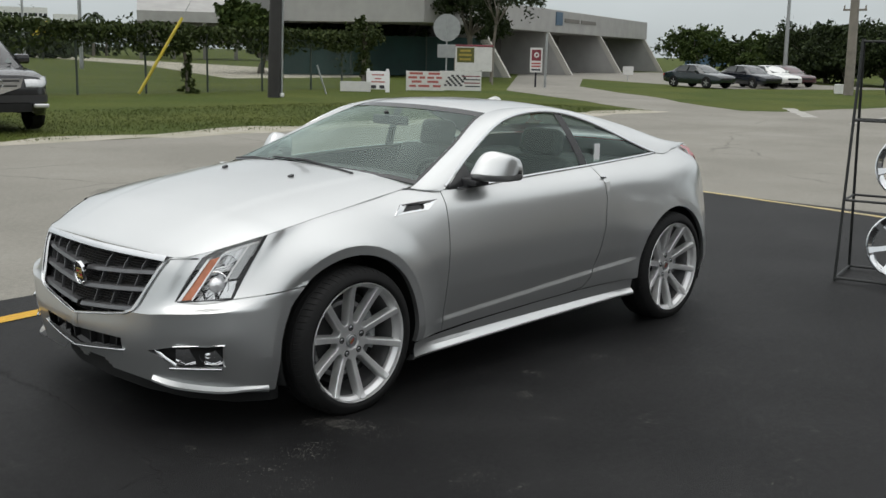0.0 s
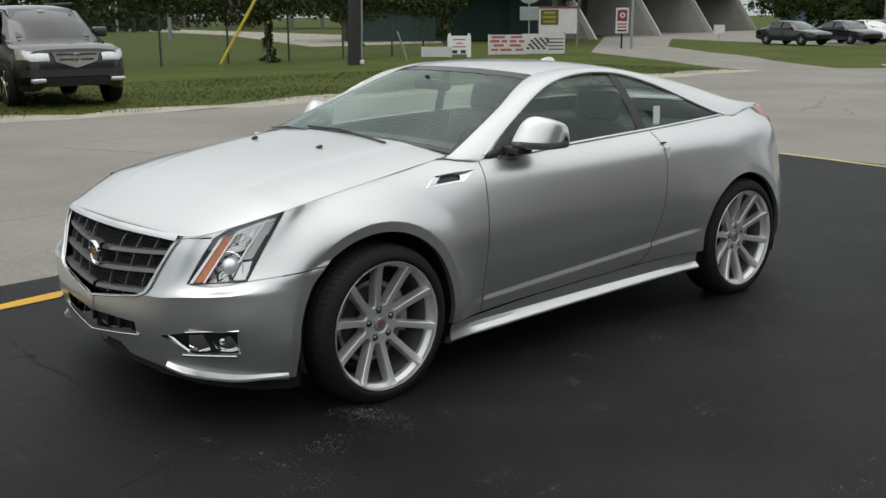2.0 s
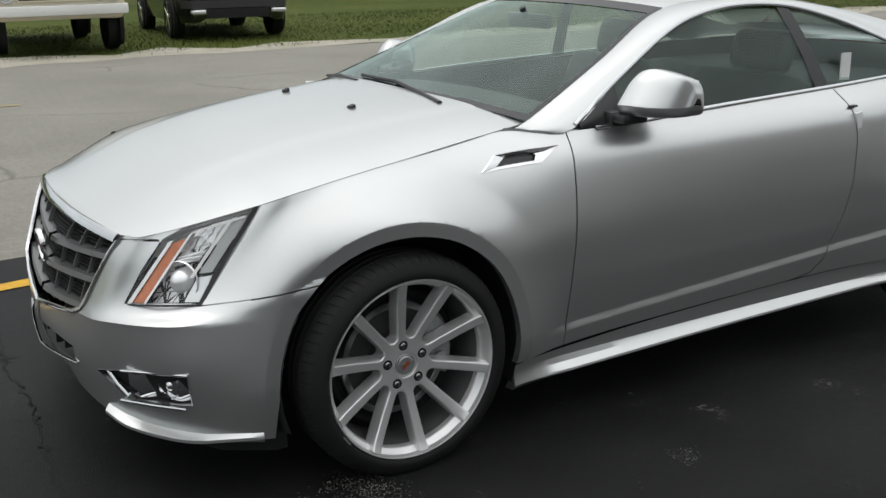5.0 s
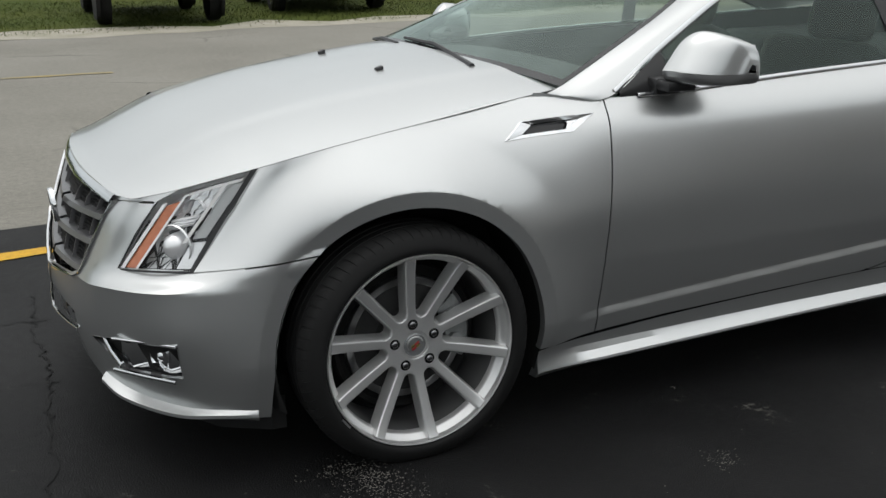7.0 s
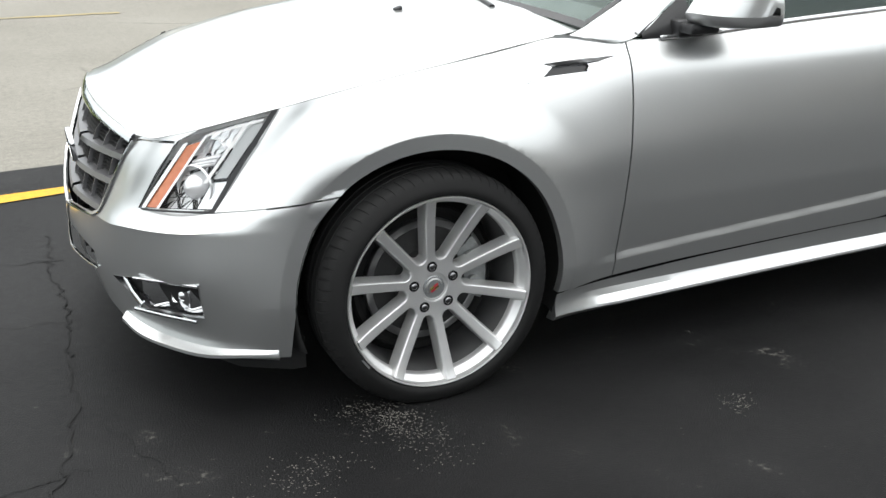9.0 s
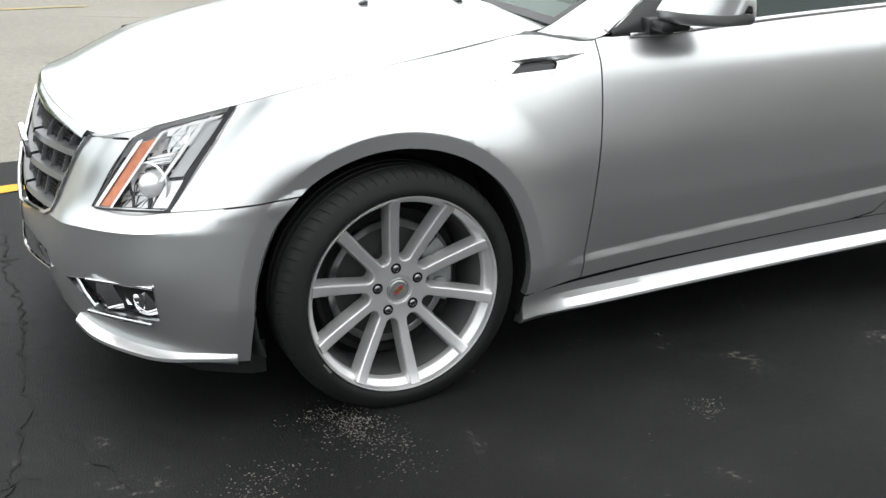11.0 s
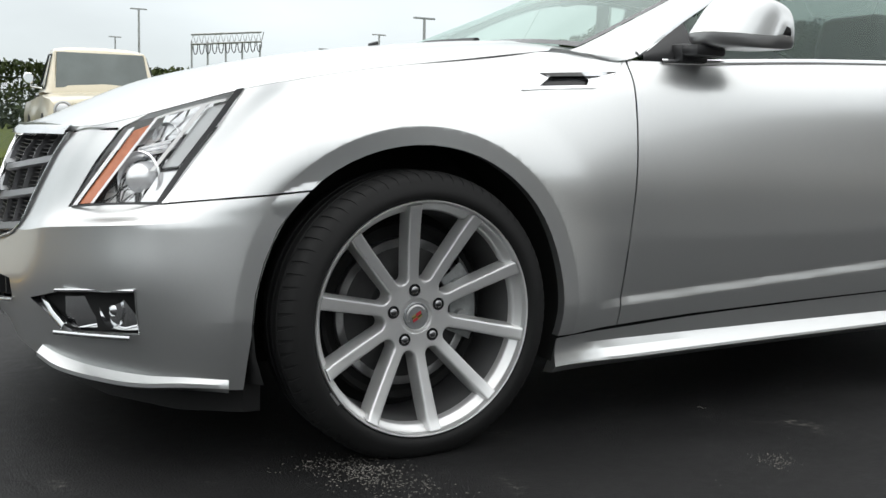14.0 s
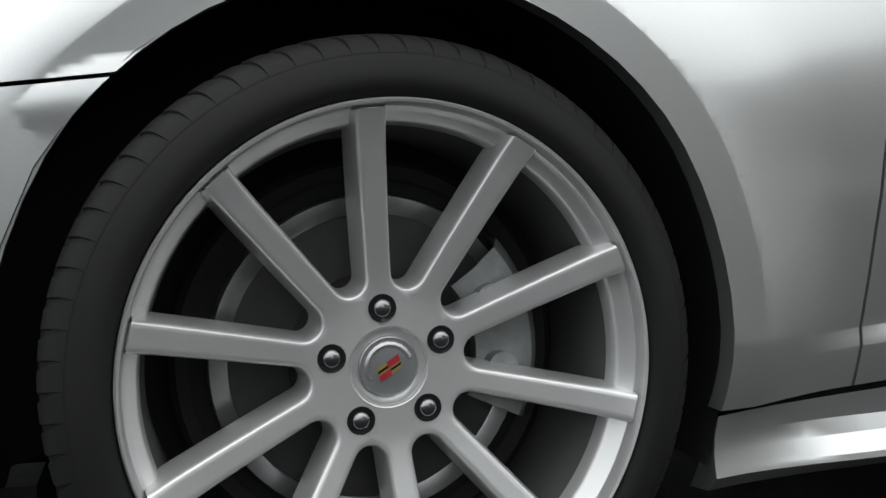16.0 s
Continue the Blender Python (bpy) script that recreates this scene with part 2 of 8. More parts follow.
def cut_along(bm, a, b, way, reach=0.02):
    """Cuts the faces near the stretch a-b by the plane that holds it and the direction way."""
    a, b, way = Vector(a), Vector(b), Vector(way).normalized()
    nrm = (b - a).cross(way).normalized()
    along = (b - a).normalized()
    ln = (b - a).length
    near = []
    for f in bm.faces:
        c = f.calc_center_median()
        if f.normal.dot(way) < 0.05:
            continue
        s = [(v.co - a).dot(nrm) for v in f.verts]
        if min(s) > 1e-6 or max(s) < -1e-6:
            continue
        t = [(v.co - a - way * (v.co - a).dot(way)).dot(along) for v in f.verts]
        if max(t) < -reach or min(t) > ln + reach:
            continue
        near.append(f)
    geom = near + list({e for f in near for e in f.edges}) + list({v for f in near for v in f.verts})
    if near:
        bmesh.ops.bisect_plane(bm, geom=geom, plane_co=a, plane_no=nrm, dist=1e-5)


def inside(poly, u, v):
    hit = False
    j = len(poly) - 1
    for i in range(len(poly)):
        (xi, yi), (xj, yj) = poly[i], poly[j]
        if (yi > v) != (yj > v) and u < (xj - xi) * (v - yi) / (yj - yi) + xi:
            hit = not hit
        j = i
    return hit


def frame_of(way):
    w = Vector(way).normalized()
    u = w.cross(Vector((0, 0, 1))).normalized()
    return u, u.cross(w), w


def take_out(bm, pts, way, cut=True):
    """Cuts the outline pts out of the sheet along way and returns the cut piece as a bmesh of its own."""
    u, v, w = frame_of(way)
    if cut:
        for i in range(len(pts)):
            cut_along(bm, pts[i], pts[(i + 1) % len(pts)], way)
    poly = [(Vector(p).dot(u), Vector(p).dot(v)) for p in pts]
    bm.normal_update()
    gone = [f for f in bm.faces if f.normal.dot(w) > 0.05 and inside(poly, f.calc_center_median().dot(u), f.calc_center_median().dot(v))]
    piece = bmesh.new()
    seen = {}
    for f in gone:
        for x in f.verts:
            if x not in seen:
                seen[x] = piece.verts.new(x.co)
        piece.faces.new([seen[x] for x in f.verts])
    bmesh.ops.delete(bm, geom=gone, context="FACES")
    piece.normal_update()
    return piece


def shut_line(bm, pts, way, width=0.005):
    """A real gap along a line of points: the strip is cut out of the sheet."""
    u, v, w = frame_of(way)
    for a, b in zip(pts, pts[1:]):
        a, b = Vector(a), Vector(b)
        side = (b - a).cross(w).normalized() * width / 2
        over = (b - a).normalized() * width * 0.5
        quad = [a + side - over, b + side + over, b - side + over, a - side - over]
        for i in range(4):
            cut_along(bm, quad[i], quad[(i + 1) % 4], way, 0.004)
        poly = [(q.dot(u), q.dot(v)) for q in quad]
        bm.normal_update()
        gone = [f for f in bm.faces if f.normal.dot(w) > 0.05 and inside(poly, f.calc_center_median().dot(u), f.calc_center_median().dot(v))]
        bmesh.ops.delete(bm, geom=gone, context="FACES")


def pushed(piece, d):
    """A copy of a sheet moved by d."""
    out = piece.copy()
    bmesh.ops.translate(out, vec=Vector(d), verts=out.verts[:])
    return out


def rim_walls(bm, depth):
    """Walls from the open edges of a sheet, along depth."""
    edges = [e for e in bm.edges if e.is_boundary]
    r = bmesh.ops.extrude_edge_only(bm, edges=edges)
    bmesh.ops.translate(bm, vec=Vector(depth), verts=[g for g in r["geom"] if isinstance(g, bmesh.types.BMVert)])


def mirrored(bm):
    """The same sheet on the other side of the car."""
    out = bm.copy()
    for v in out.verts:
        v.co.y = -v.co.y
    bmesh.ops.reverse_faces(out, faces=out.faces[:])
    return out


def band(bm, pts, normals, w, h):
    """A raised strip along points: w wide, h proud, across the given normals."""
    rows = []
    for i, p in enumerate(pts):
        d = (Vector(pts[min(i + 1, len(pts) - 1)]) - Vector(pts[max(i - 1, 0)])).normalized()
        nn = Vector(normals[i]).normalized()
        s = d.cross(nn).normalized()
        p = Vector(p)
        rows.append([p - s * w / 2 - nn * h, p - s * w / 2 + nn * h * 0.6, p - s * w * 0.2 + nn * h, p + s * w * 0.2 + nn * h, p + s * w / 2 + nn * h * 0.6, p + s * w / 2 - nn * h])
    grid_faces(bm, rows)

# ---- the silver coupe ----
from mathutils.kdtree import KDTree
# Half-width lines round the body, from the nose's middle along the flank to the tail's middle: (x, half width, height).
LINE_TOP = [(-0.775, 0, 0.815), (-0.735, 0.455, 0.80), (-0.655, 0.56, 0.815), (-0.43, 0.71, 0.893), (-0.30, 0.73, 0.925), (-0.15, 0.735, 0.955), (0.0, 0.73, 0.98), (0.42, 0.70, 1.042),
            (0.735, 0.765, 1.040), (1.40, 0.772, 1.075), (2.05, 0.760, 1.098), (2.46, 0.742, 1.114), (2.84, 0.720, 1.130), (3.25, 0.648, 1.142), (3.48, 0.52, 1.14), (3.60, 0.30, 1.145), (3.65, 0, 1.15)]
LINE_SHOULDER = [(-0.835, 0, 0.74), (-0.775, 0.435, 0.735), (-0.705, 0.550, 0.735), (-0.50, 0.722, 0.80), (-0.35, 0.754, 0.848), (-0.18, 0.778, 0.875), (0.0, 0.789, 0.893), (0.42, 0.799, 0.926),
                 (0.735, 0.824, 0.945), (1.40, 0.849, 0.965), (2.05, 0.864, 0.985), (2.46, 0.860, 0.985), (2.88, 0.850, 0.985), (3.30, 0.775, 0.99), (3.58, 0.615, 1.00), (3.74, 0.33, 1.01), (3.80, 0, 1.01)]
LINE_FLANK = [(-0.872, 0, 0.63), (-0.820, 0.405, 0.61), (-0.760, 0.535, 0.61), (-0.600, 0.745, 0.625), (-0.42, 0.838, 0.655), (-0.25, 0.864, 0.68), (0.0, 0.870, 0.70), (0.42, 0.868, 0.705),
              (0.735, 0.868, 0.735), (1.40, 0.876, 0.755), (2.05, 0.888, 0.755), (2.46, 0.898, 0.72), (2.88, 0.900, 0.74), (3.30, 0.832, 0.72), (3.64, 0.655, 0.70), (3.82, 0.35, 0.70), (3.88, 0, 0.70)]
LINE_LEDGE = [(-0.895, 0, 0.53), (-0.853, 0.37, 0.545), (-0.808, 0.545, 0.564), (-0.675, 0.752, 0.580), (-0.44, 0.845, 0.59), (-0.25, 0.866, 0.58), (0.0, 0.872, 0.57), (0.42, 0.870, 0.55),
              (0.735, 0.866, 0.54), (1.40, 0.874, 0.54), (2.05, 0.885, 0.55), (2.46, 0.898, 0.56), (2.88, 0.902, 0.56), (3.30, 0.840, 0.56), (3.66, 0.665, 0.56), (3.84, 0.35, 0.56), (3.90, 0, 0.56)]
LINE_LOW = [(-0.905, 0, 0.40), (-0.868, 0.30, 0.40), (-0.815, 0.50, 0.41), (-0.668, 0.760, 0.43), (-0.45, 0.838, 0.42), (-0.25, 0.856, 0.42), (0.0, 0.862, 0.40), (0.42, 0.864, 0.36),
            (0.735, 0.844, 0.36), (1.40, 0.850, 0.37), (2.05, 0.862, 0.38), (2.46, 0.880, 0.38), (2.88, 0.890, 0.38), (3.30, 0.832, 0.38), (3.65, 0.665, 0.38), (3.83, 0.35, 0.38), (3.89, 0, 0.38)]
LINE_BOTTOM = [(-0.850, 0, 0.235), (-0.835, 0.29, 0.235), (-0.775, 0.50, 0.22), (-0.62, 0.735, 0.205), (-0.45, 0.822, 0.198), (-0.25, 0.838, 0.19), (0.0, 0.845, 0.19), (0.42, 0.838, 0.23),
               (0.735, 0.818, 0.24), (1.40, 0.822, 0.245), (2.05, 0.832, 0.25), (2.46, 0.850, 0.22), (2.88, 0.86, 0.22), (3.30, 0.815, 0.24), (3.62, 0.65, 0.27), (3.79, 0.35, 0.30), (3.85, 0, 0.30)]
AXLE_F, AXLE_R, AXLE_Z, ARCH_R = 0.0, 2.88, 0.357, 0.421


def body_lines(m=17):
    return [spline(line, m) for line in (LINE_TOP, LINE_SHOULDER, LINE_FLANK, LINE_LEDGE, LINE_LOW, LINE_BOTTOM)]


FLARE_R = 0.468


def crease_z(x):
    return 0.368 + (x - 0.6) * 0.066


def flare_w(x):
    """Half width of the wheel flares, a little narrower ahead of the front wheel."""
    return 0.889 - 0.030 * min(1.0, max(0.0, (0.10 - x) / 0.40))


def flank_relief(p):
    """The flat flare round each wheel and the crease above the sill."""
    x, w, z = p[0], -p[1], p[2]
    for ax in (AXLE_F, AXLE_R):
        r = math.hypot(x - ax, z - AXLE_Z)
        low = min(1.0, max(0.0, (z - 0.17) / 0.20)) * min(1.0, max(0.0, (3.56 - x) / 0.30))
        if r < 0.63 and r >= FLARE_R:
            w += max(0.0, flare_w(x) - w) * ((0.63 - r) / (0.63 - FLARE_R)) ** 2.0 * low
        elif r < FLARE_R:
            full = w + max(0.0, flare_w(x) - w) * low
            w = full - (FLARE_R - r) * 0.02 * low
    if 0.50 < x < 2.45:
        zc = crease_z(x)
        fade = min(1.0, max(0, x - 0.54) / 0.14, (2.45 - x) / 0.15)
        if z >= zc - 1e-5:
            w -= 0.010 * fade * max(0.0, 1 - (z - zc) / 0.34) ** 2
        elif z > zc - 0.024:
            w -= 0.010 * fade * (1 - (zc - z) / 0.024)
    return (x, -w, z)


def sheet_from_rows(rows):
    """A sheet over rows of points, its faces looking away from the car's middle."""
    bm = bmesh.new()
    grid_faces(bm, rows)
    bmesh.ops.remove_doubles(bm, verts=bm.verts[:], dist=1e-5)
    bm.normal_update()
    mid = Vector((1.4, 0, 0.6))
    if sum((f.calc_center_median() - mid).dot(f.normal) for f in bm.faces) < 0:
        bmesh.ops.reverse_faces(bm, faces=bm.faces[:])
        bm.normal_update()
    return bm


def body_ring():
    lines = body_lines()
    rows = []
    for c in range(len(lines[0])):
        up = spline([lines[k][c] for k in range(4)], 20)
        low = spline([lines[k][c] for k in (3, 4, 5)], 12)
        rows.append([(x, -w, z) for x, w, z in up] + [(x, -w, z) for x, w, z in low[1:]])
    bm = sheet_from_rows(rows)
    for ax in (AXLE_F, AXLE_R):
        for r in (FLARE_R,):
            ang = [radians(a) for a in range(-30, 211, 6)]
            for a, b in zip(ang, ang[1:]):
                cut_along(bm, (ax + r * math.cos(a), 0, AXLE_Z + r * math.sin(a)), (ax + r * math.cos(b), 0, AXLE_Z + r * math.sin(b)), (0, -1, 0), 0.0)
    for d in (0.0, 0.024):
        cut_along(bm, (0.54, 0, crease_z(0.54) - d), (2.46, 0, crease_z(2.46) - d), (0, -1, 0), 0.0)
    for v in bm.verts:
        v.co = flank_relief(v.co)
    bm.normal_update()
    return bm


def arch_outline(ax):
    pts = [(ax + ARCH_R * math.cos(radians(a)), 0, AXLE_Z + ARCH_R * math.sin(radians(a))) for a in range(-14, 181, 6)]
    return pts + [(ax - 0.432, 0, 0.27), (ax - 0.444, 0, 0.10), (ax + 0.425, 0, 0.10), (ax + 0.418, 0, 0.20)]


SIDE = (0, -1, 0)
coupe = thing("coupe_car", "silver two-door coupe with ten-spoke alloy wheels, parked on black asphalt", "car")
ring = body_ring()
for _ax in (AXLE_F, AXLE_R):
    take_out(ring, arch_outline(_ax), SIDE).free()

# lamps, grille, intake, fog lamps, fender vent: outlines on the skin, then what sits in them
FRONT = (-1, 0, 0.05)
CORNER = (-0.66, -0.70, 0.27)
hl_line = [(-0.764, -0.522, 0.602), (-0.715, -0.545, 0.70), (-0.655, -0.572, 0.80), (-0.575, -0.617, 0.850), (-0.50, -0.667, 0.880), (-0.413, -0.722, 0.900), (-0.475, -0.745, 0.80), (-0.545, -0.748, 0.70), (-0.597, -0.742, 0.622)]
headlamp_skin = take_out(ring, hl_line, CORNER)
gr_line = [(-0.78, 0.002, 0.795), (-0.74, -0.452, 0.783), (-0.77, -0.432, 0.735), (-0.825, -0.385, 0.625), (-0.845, -0.352, 0.555), (-0.87, -0.30, 0.535), (-0.90, 0.002, 0.478)]
grille_skin = take_out(ring, gr_line, FRONT)
in_line = [(-0.90, 0.002, 0.405), (-0.868, -0.298, 0.418), (-0.866, -0.296, 0.362), (-0.90, 0.002, 0.315)]
intake_skin = take_out(ring, in_line, FRONT)
fog_line = [(-0.825, -0.415, 0.388), (-0.80, -0.56, 0.425), (-0.662, -0.768, 0.443), (-0.655, -0.755, 0.338), (-0.77, -0.57, 0.325)]
fog_skin = take_out(ring, fog_line, (-0.8, -0.6, 0.05))
vent_line = [(0.336, 0, 0.9325), (0.394, 0, 0.9785), (0.628, 0, 0.9965), (0.551, 0, 0.9505)]
vent_skin = take_out(ring, vent_line, SIDE)

# shut lines
DOOR_FRONT = [(0.690, 0, 1.05), (0.675, 0, 0.85), (0.662, 0, 0.70), (0.650, 0, 0.50), (0.640, 0, 0.288)]
DOOR_FOOT = [(0.92, 0, 0.305), (1.35, 0, 0.322), (1.78, 0, 0.336)]
DOOR_REAR = [(1.89, 0, 0.355), (1.955, 0, 0.405), (1.995, 0, 0.50), (2.035, 0, 0.60), (2.065, 0, 0.72), (2.075, 0, 0.90), (2.065, 0, 1.0), (2.04, 0, 1.09)]
shut_line(ring, DOOR_FRONT, SIDE, 0.0055)
shut_line(ring, [(0.40, 0, 0.278), (0.640, 0, 0.288)] + DOOR_FOOT + DOOR_REAR, SIDE, 0.0065)
shut_line(ring, [(1.80, 0, 0.338), (2.10, 0, 0.340), (2.48, 0, 0.335)], SIDE, 0.0055)
shut_line(ring, [(-0.599, -0.742, 0.621), (-0.50, -0.80, 0.632), (-0.39, -0.85, 0.645), (-0.285, -0.87, 0.660)], (-0.3, -0.95, 0.1), 0.005)
shut_line(ring, [(-0.735, -0.455, 0.783), (-0.662, -0.565, 0.795)], CORNER, 0.007)
shut_line(ring, [(3.28, 0, 0.62), (3.55, 0, 0.63)], SIDE, 0.005)
shut_line(ring, [(0.640, 0, 0.9985), (0.664, 0, 1.018), (0.688, 0, 1.045)], SIDE, 0.004)

# panels
door_line = [(0.690, 0, 1.12)] + DOOR_FRONT[1:4] + [(0.640, 0, 0.289)] + [(x, 0, z + 0.001) for x, _, z in DOOR_FOOT + DOOR_REAR[:-1]] + [(2.04, 0, 1.12)]
door_skin = take_out(ring, door_line, SIDE, cut=False)
bumper_line = [(-1.2, 0, 0.10), (-1.2, 0, 0.60), (-0.598, 0, 0.6215), (-0.50, 0, 0.632), (-0.39, 0, 0.645), (-0.27, 0, 0.662), (-0.27, 0, 0.10)]
bumper_skin = take_out(ring, bumper_line, SIDE, cut=False)
rear_line = [(1.95, 0, 1.3), (1.95, 0, 0.70), (1.80, 0, 0.338), (2.10, 0, 0.340), (2.6, 0, 0.335), (2.6, 0, 0.05), (4.2, 0, 0.05), (4.2, 0, 1.3)]
quarter_skin = take_out(ring, rear_line, SIDE, cut=False)


# smooth shading of the pressed panels, from the body lines and the relief on them
_ref = []
for _row in zip(*[spline(line, 24) for line in (LINE_TOP, LINE_SHOULDER, LINE_FLANK, LINE_LEDGE, LINE_LOW, LINE_BOTTOM)]):
    _up, _dn = spline(_row[:4], 18), spline(_row[3:], 14)
    _ref.append(np.vstack([_up, _dn[1:]]))
_ref = np.array(_ref) * np.array([1, -1, 1])
_led = 3 * 18


def normals_of(block):
    n = np.cross(np.gradient(block, axis=0), np.gradient(block, axis=1))
    n /= np.linalg.norm(n, axis=2)[:, :, None] + 1e-12
    n *= np.where((n * (block - np.array([1.4, 0, 0.6]))).sum(2) < 0, -1, 1)[:, :, None]
    return n


def near_tree(block):
    pts, nrm = block.reshape(-1, 3), normals_of(block).reshape(-1, 3)
    tree_ = KDTree(len(pts))
    for i, p in enumerate(pts):
        tree_.insert(Vector(p), i)
    tree_.balance()
    return tree_, pts, nrm


SKIN_ALL, SKIN_UP, SKIN_LOW = near_tree(_ref), near_tree(_ref[:, : _led + 1]), near_tree(_ref[:, _led:])


def skin_at(skin, co):
    """The smooth skin's normal and half width at a place."""
    tree_, pts, nrm = skin
    near = tree_.find_n(co, 10)
    d0 = near[0][2] + 0.010
    nb, pb, ws = Vector(), 0.0, 0.0
    for q, i, d in near:
        wt = math.exp(-((d / d0) ** 2))
        nb += Vector(nrm[i]) * wt
        pb += pts[i][1] * wt
        ws += wt
    return nb.normalized(), -pb / ws


def panel_normals(ob, side=1):
    me = ob.data
    out = [None] * len(me.loops)
    base = {}
    for p in me.polygons:
        fn, cen = Vector((p.normal.x, p.normal.y * side, p.normal.z)), Vector((p.center.x, p.center.y * side, p.center.z))
        for li in p.loop_indices:
            vi = me.loops[li].vertex_index
            co = me.vertices[vi].co
            co = Vector((co.x, co.y * side, co.z))
            if vi not in base:
                base[vi] = skin_at(SKIN_ALL, co)
            nb, wb = base[vi]
            n = nb
            if -nb.y > 0.35:
                x, z = co.x + (cen.x - co.x) * 0.12, co.z + (cen.z - co.z) * 0.12
                e = 0.0015
                gx, gz = nb.x / -nb.y, nb.z / -nb.y
                lift = lambda dx, dz: -flank_relief((x + dx, -(wb - gx * dx - gz * dz), z + dz))[1] - (wb - gx * dx - gz * dz)  # noqa: E731
                n = Vector((gx - (lift(e, 0) - lift(-e, 0)) / (2 * e), -1, gz - (lift(0, e) - lift(0, -e)) / (2 * e))).normalized()
            keep = min(1.0, max(0.0, (co.x + 0.67) / 0.13))
            if keep < 1.0:   # the ledge over the bumper stays crisp round the nose
                at_up, at_low = SKIN_UP[0].find(cen), SKIN_LOW[0].find(cen)
                up = cen.z >= at_up[0].z if abs(at_up[2] - at_low[2]) < 1e-6 else at_up[2] < at_low[2]
                if (vi, up) not in base:
                    base[(vi, up)] = skin_at(SKIN_UP if up else SKIN_LOW, co)[0]
                n = (base[(vi, up)] * (1 - keep) + n * keep).normalized()
            if n.dot(fn) < 0.45:
                n = fn
            out[li] = (n.x, n.y * side, n.z)
    me.normals_split_custom_set(out)


def both_sides(name, bm, material, parent, label="", turn_in=0.0):
    """A left sheet and its mirror image as two parts; turn_in gives the open edges a flange."""
    if turn_in:
        rim_walls(bm, (0, turn_in, 0))
    other = mirrored(bm)
    a = part(name, bm, material, parent, label, 30)
    b = part(name, other, material, parent, label, 30)
    if turn_in:
        panel_normals(a, 1)
        panel_normals(b, -1)
    return a



def islands(bm):
    """The separate pieces of a sheet, largest first, each as its own bmesh."""
    left, out = set(bm.faces), []
    while left:
        todo, seen = [next(iter(left))], set()
        while todo:
            f = todo.pop()
            if f in seen:
                continue
            seen.add(f)
            todo += [g for e in f.edges for g in e.link_faces if g not in seen]
        left -= seen
        piece, made = bmesh.new(), {}
        for f in sorted(seen, key=lambda q: q.index):
            for v in f.verts:
                if v not in made:
                    made[v] = piece.verts.new(v.co)
            piece.faces.new([made[v] for v in f.verts])
        piece.normal_update()
        out.append(piece)
    return sorted(out, key=lambda b: -len(b.faces))


ring.faces.index_update()
_pieces = islands(ring)
ring.free()
fender = both_sides("fender", _pieces[0], SILVER, coupe, "", 0.03)
for _pc in _pieces[1:]:
    _zc = sum(v.co.z for v in _pc.verts) / len(_pc.verts)
    if len(_pc.faces) > 12 and _zc > 0.30:
        both_sides("corner_panel", _pc, SILVER, coupe, "", 0.02)
door = both_sides("door", door_skin, SILVER, coupe, "", 0.03)
_bl = bumper_skin.copy()
rim_walls(_bl, (0, 0.02, 0))
_br = mirrored(_bl)
panel_normals(part("front_bumper", _bl, SILVER, coupe, "", 30), 1)
panel_normals(part("front_bumper", _br, SILVER, coupe, "", 30), -1)
bumper_skin.free()
quarter = both_sides("rear_quarter", quarter_skin, SILVER, coupe, "", 0.03)

# hood: from the grille to the windscreen, crowned, with a raised middle
def hood_rows(n=40, m=28):
    edge = spline(LINE_TOP[:8] + [(0.572, 0.678, 1.062)], 14)[14:]
    edge = np.vstack([[(-0.745, 0.452, 0.8)], edge[2:]])
    rows = []
    for x, w, z in edge:
        t = (x + 0.735) / (0.572 + 0.735)
        xc = x - 0.045 * (1 - t) - 0.085 * t
        zc = z + interp(t, [(0, 0.018), (0.15, 0.042), (0.4, 0.065), (0.7, 0.07), (1, 0.055)])
        row = []
        for k in range(m + 1):
            v = k / m
            y = (w - 0.005) * v
            xx = xc + (x - xc) * v**2
            zz = z + (zc - z) * (1 - v**2.2)
            dome = 0.5 - 0.5 * math.tanh((y - (0.34 + 0.10 * t)) / 0.016)
            row.append((xx, -y, zz + 0.005 * dome * min(1, t * 3)))
        rows.append(row)
    return rows


_h = sheet_from_rows(hood_rows())
_hm = mirrored(_h)
_me = bpy.data.meshes.new("tmp")
_hm.to_mesh(_me)
_hm.free()
_h.from_mesh(_me)
bpy.data.meshes.remove(_me)
bmesh.ops.remove_doubles(_h, verts=_h.verts[:], dist=1e-4)
rim_walls(_h, (0, 0, -0.012))
part("hood", _h, SILVER, coupe, "", 30)
_edge = spline(LINE_TOP[:8] + [(0.572, 0.678, 1.062)], 14)[16:]
# black strip laid over the flange in place of the hood gap's shade
for _s in (-1, 1):
    _bm = bmesh.new()
    grid_faces(_bm, [[(x, _s * (w - d), z + h) for d, h in ((-0.0004, 0.0008), (0.004, 0.0008), (0.007, -0.004))] for x, w, z in _edge])
    part("hood_seal", _bm, DARK, coupe, "black rubber seal in the hood gap", 40, True)

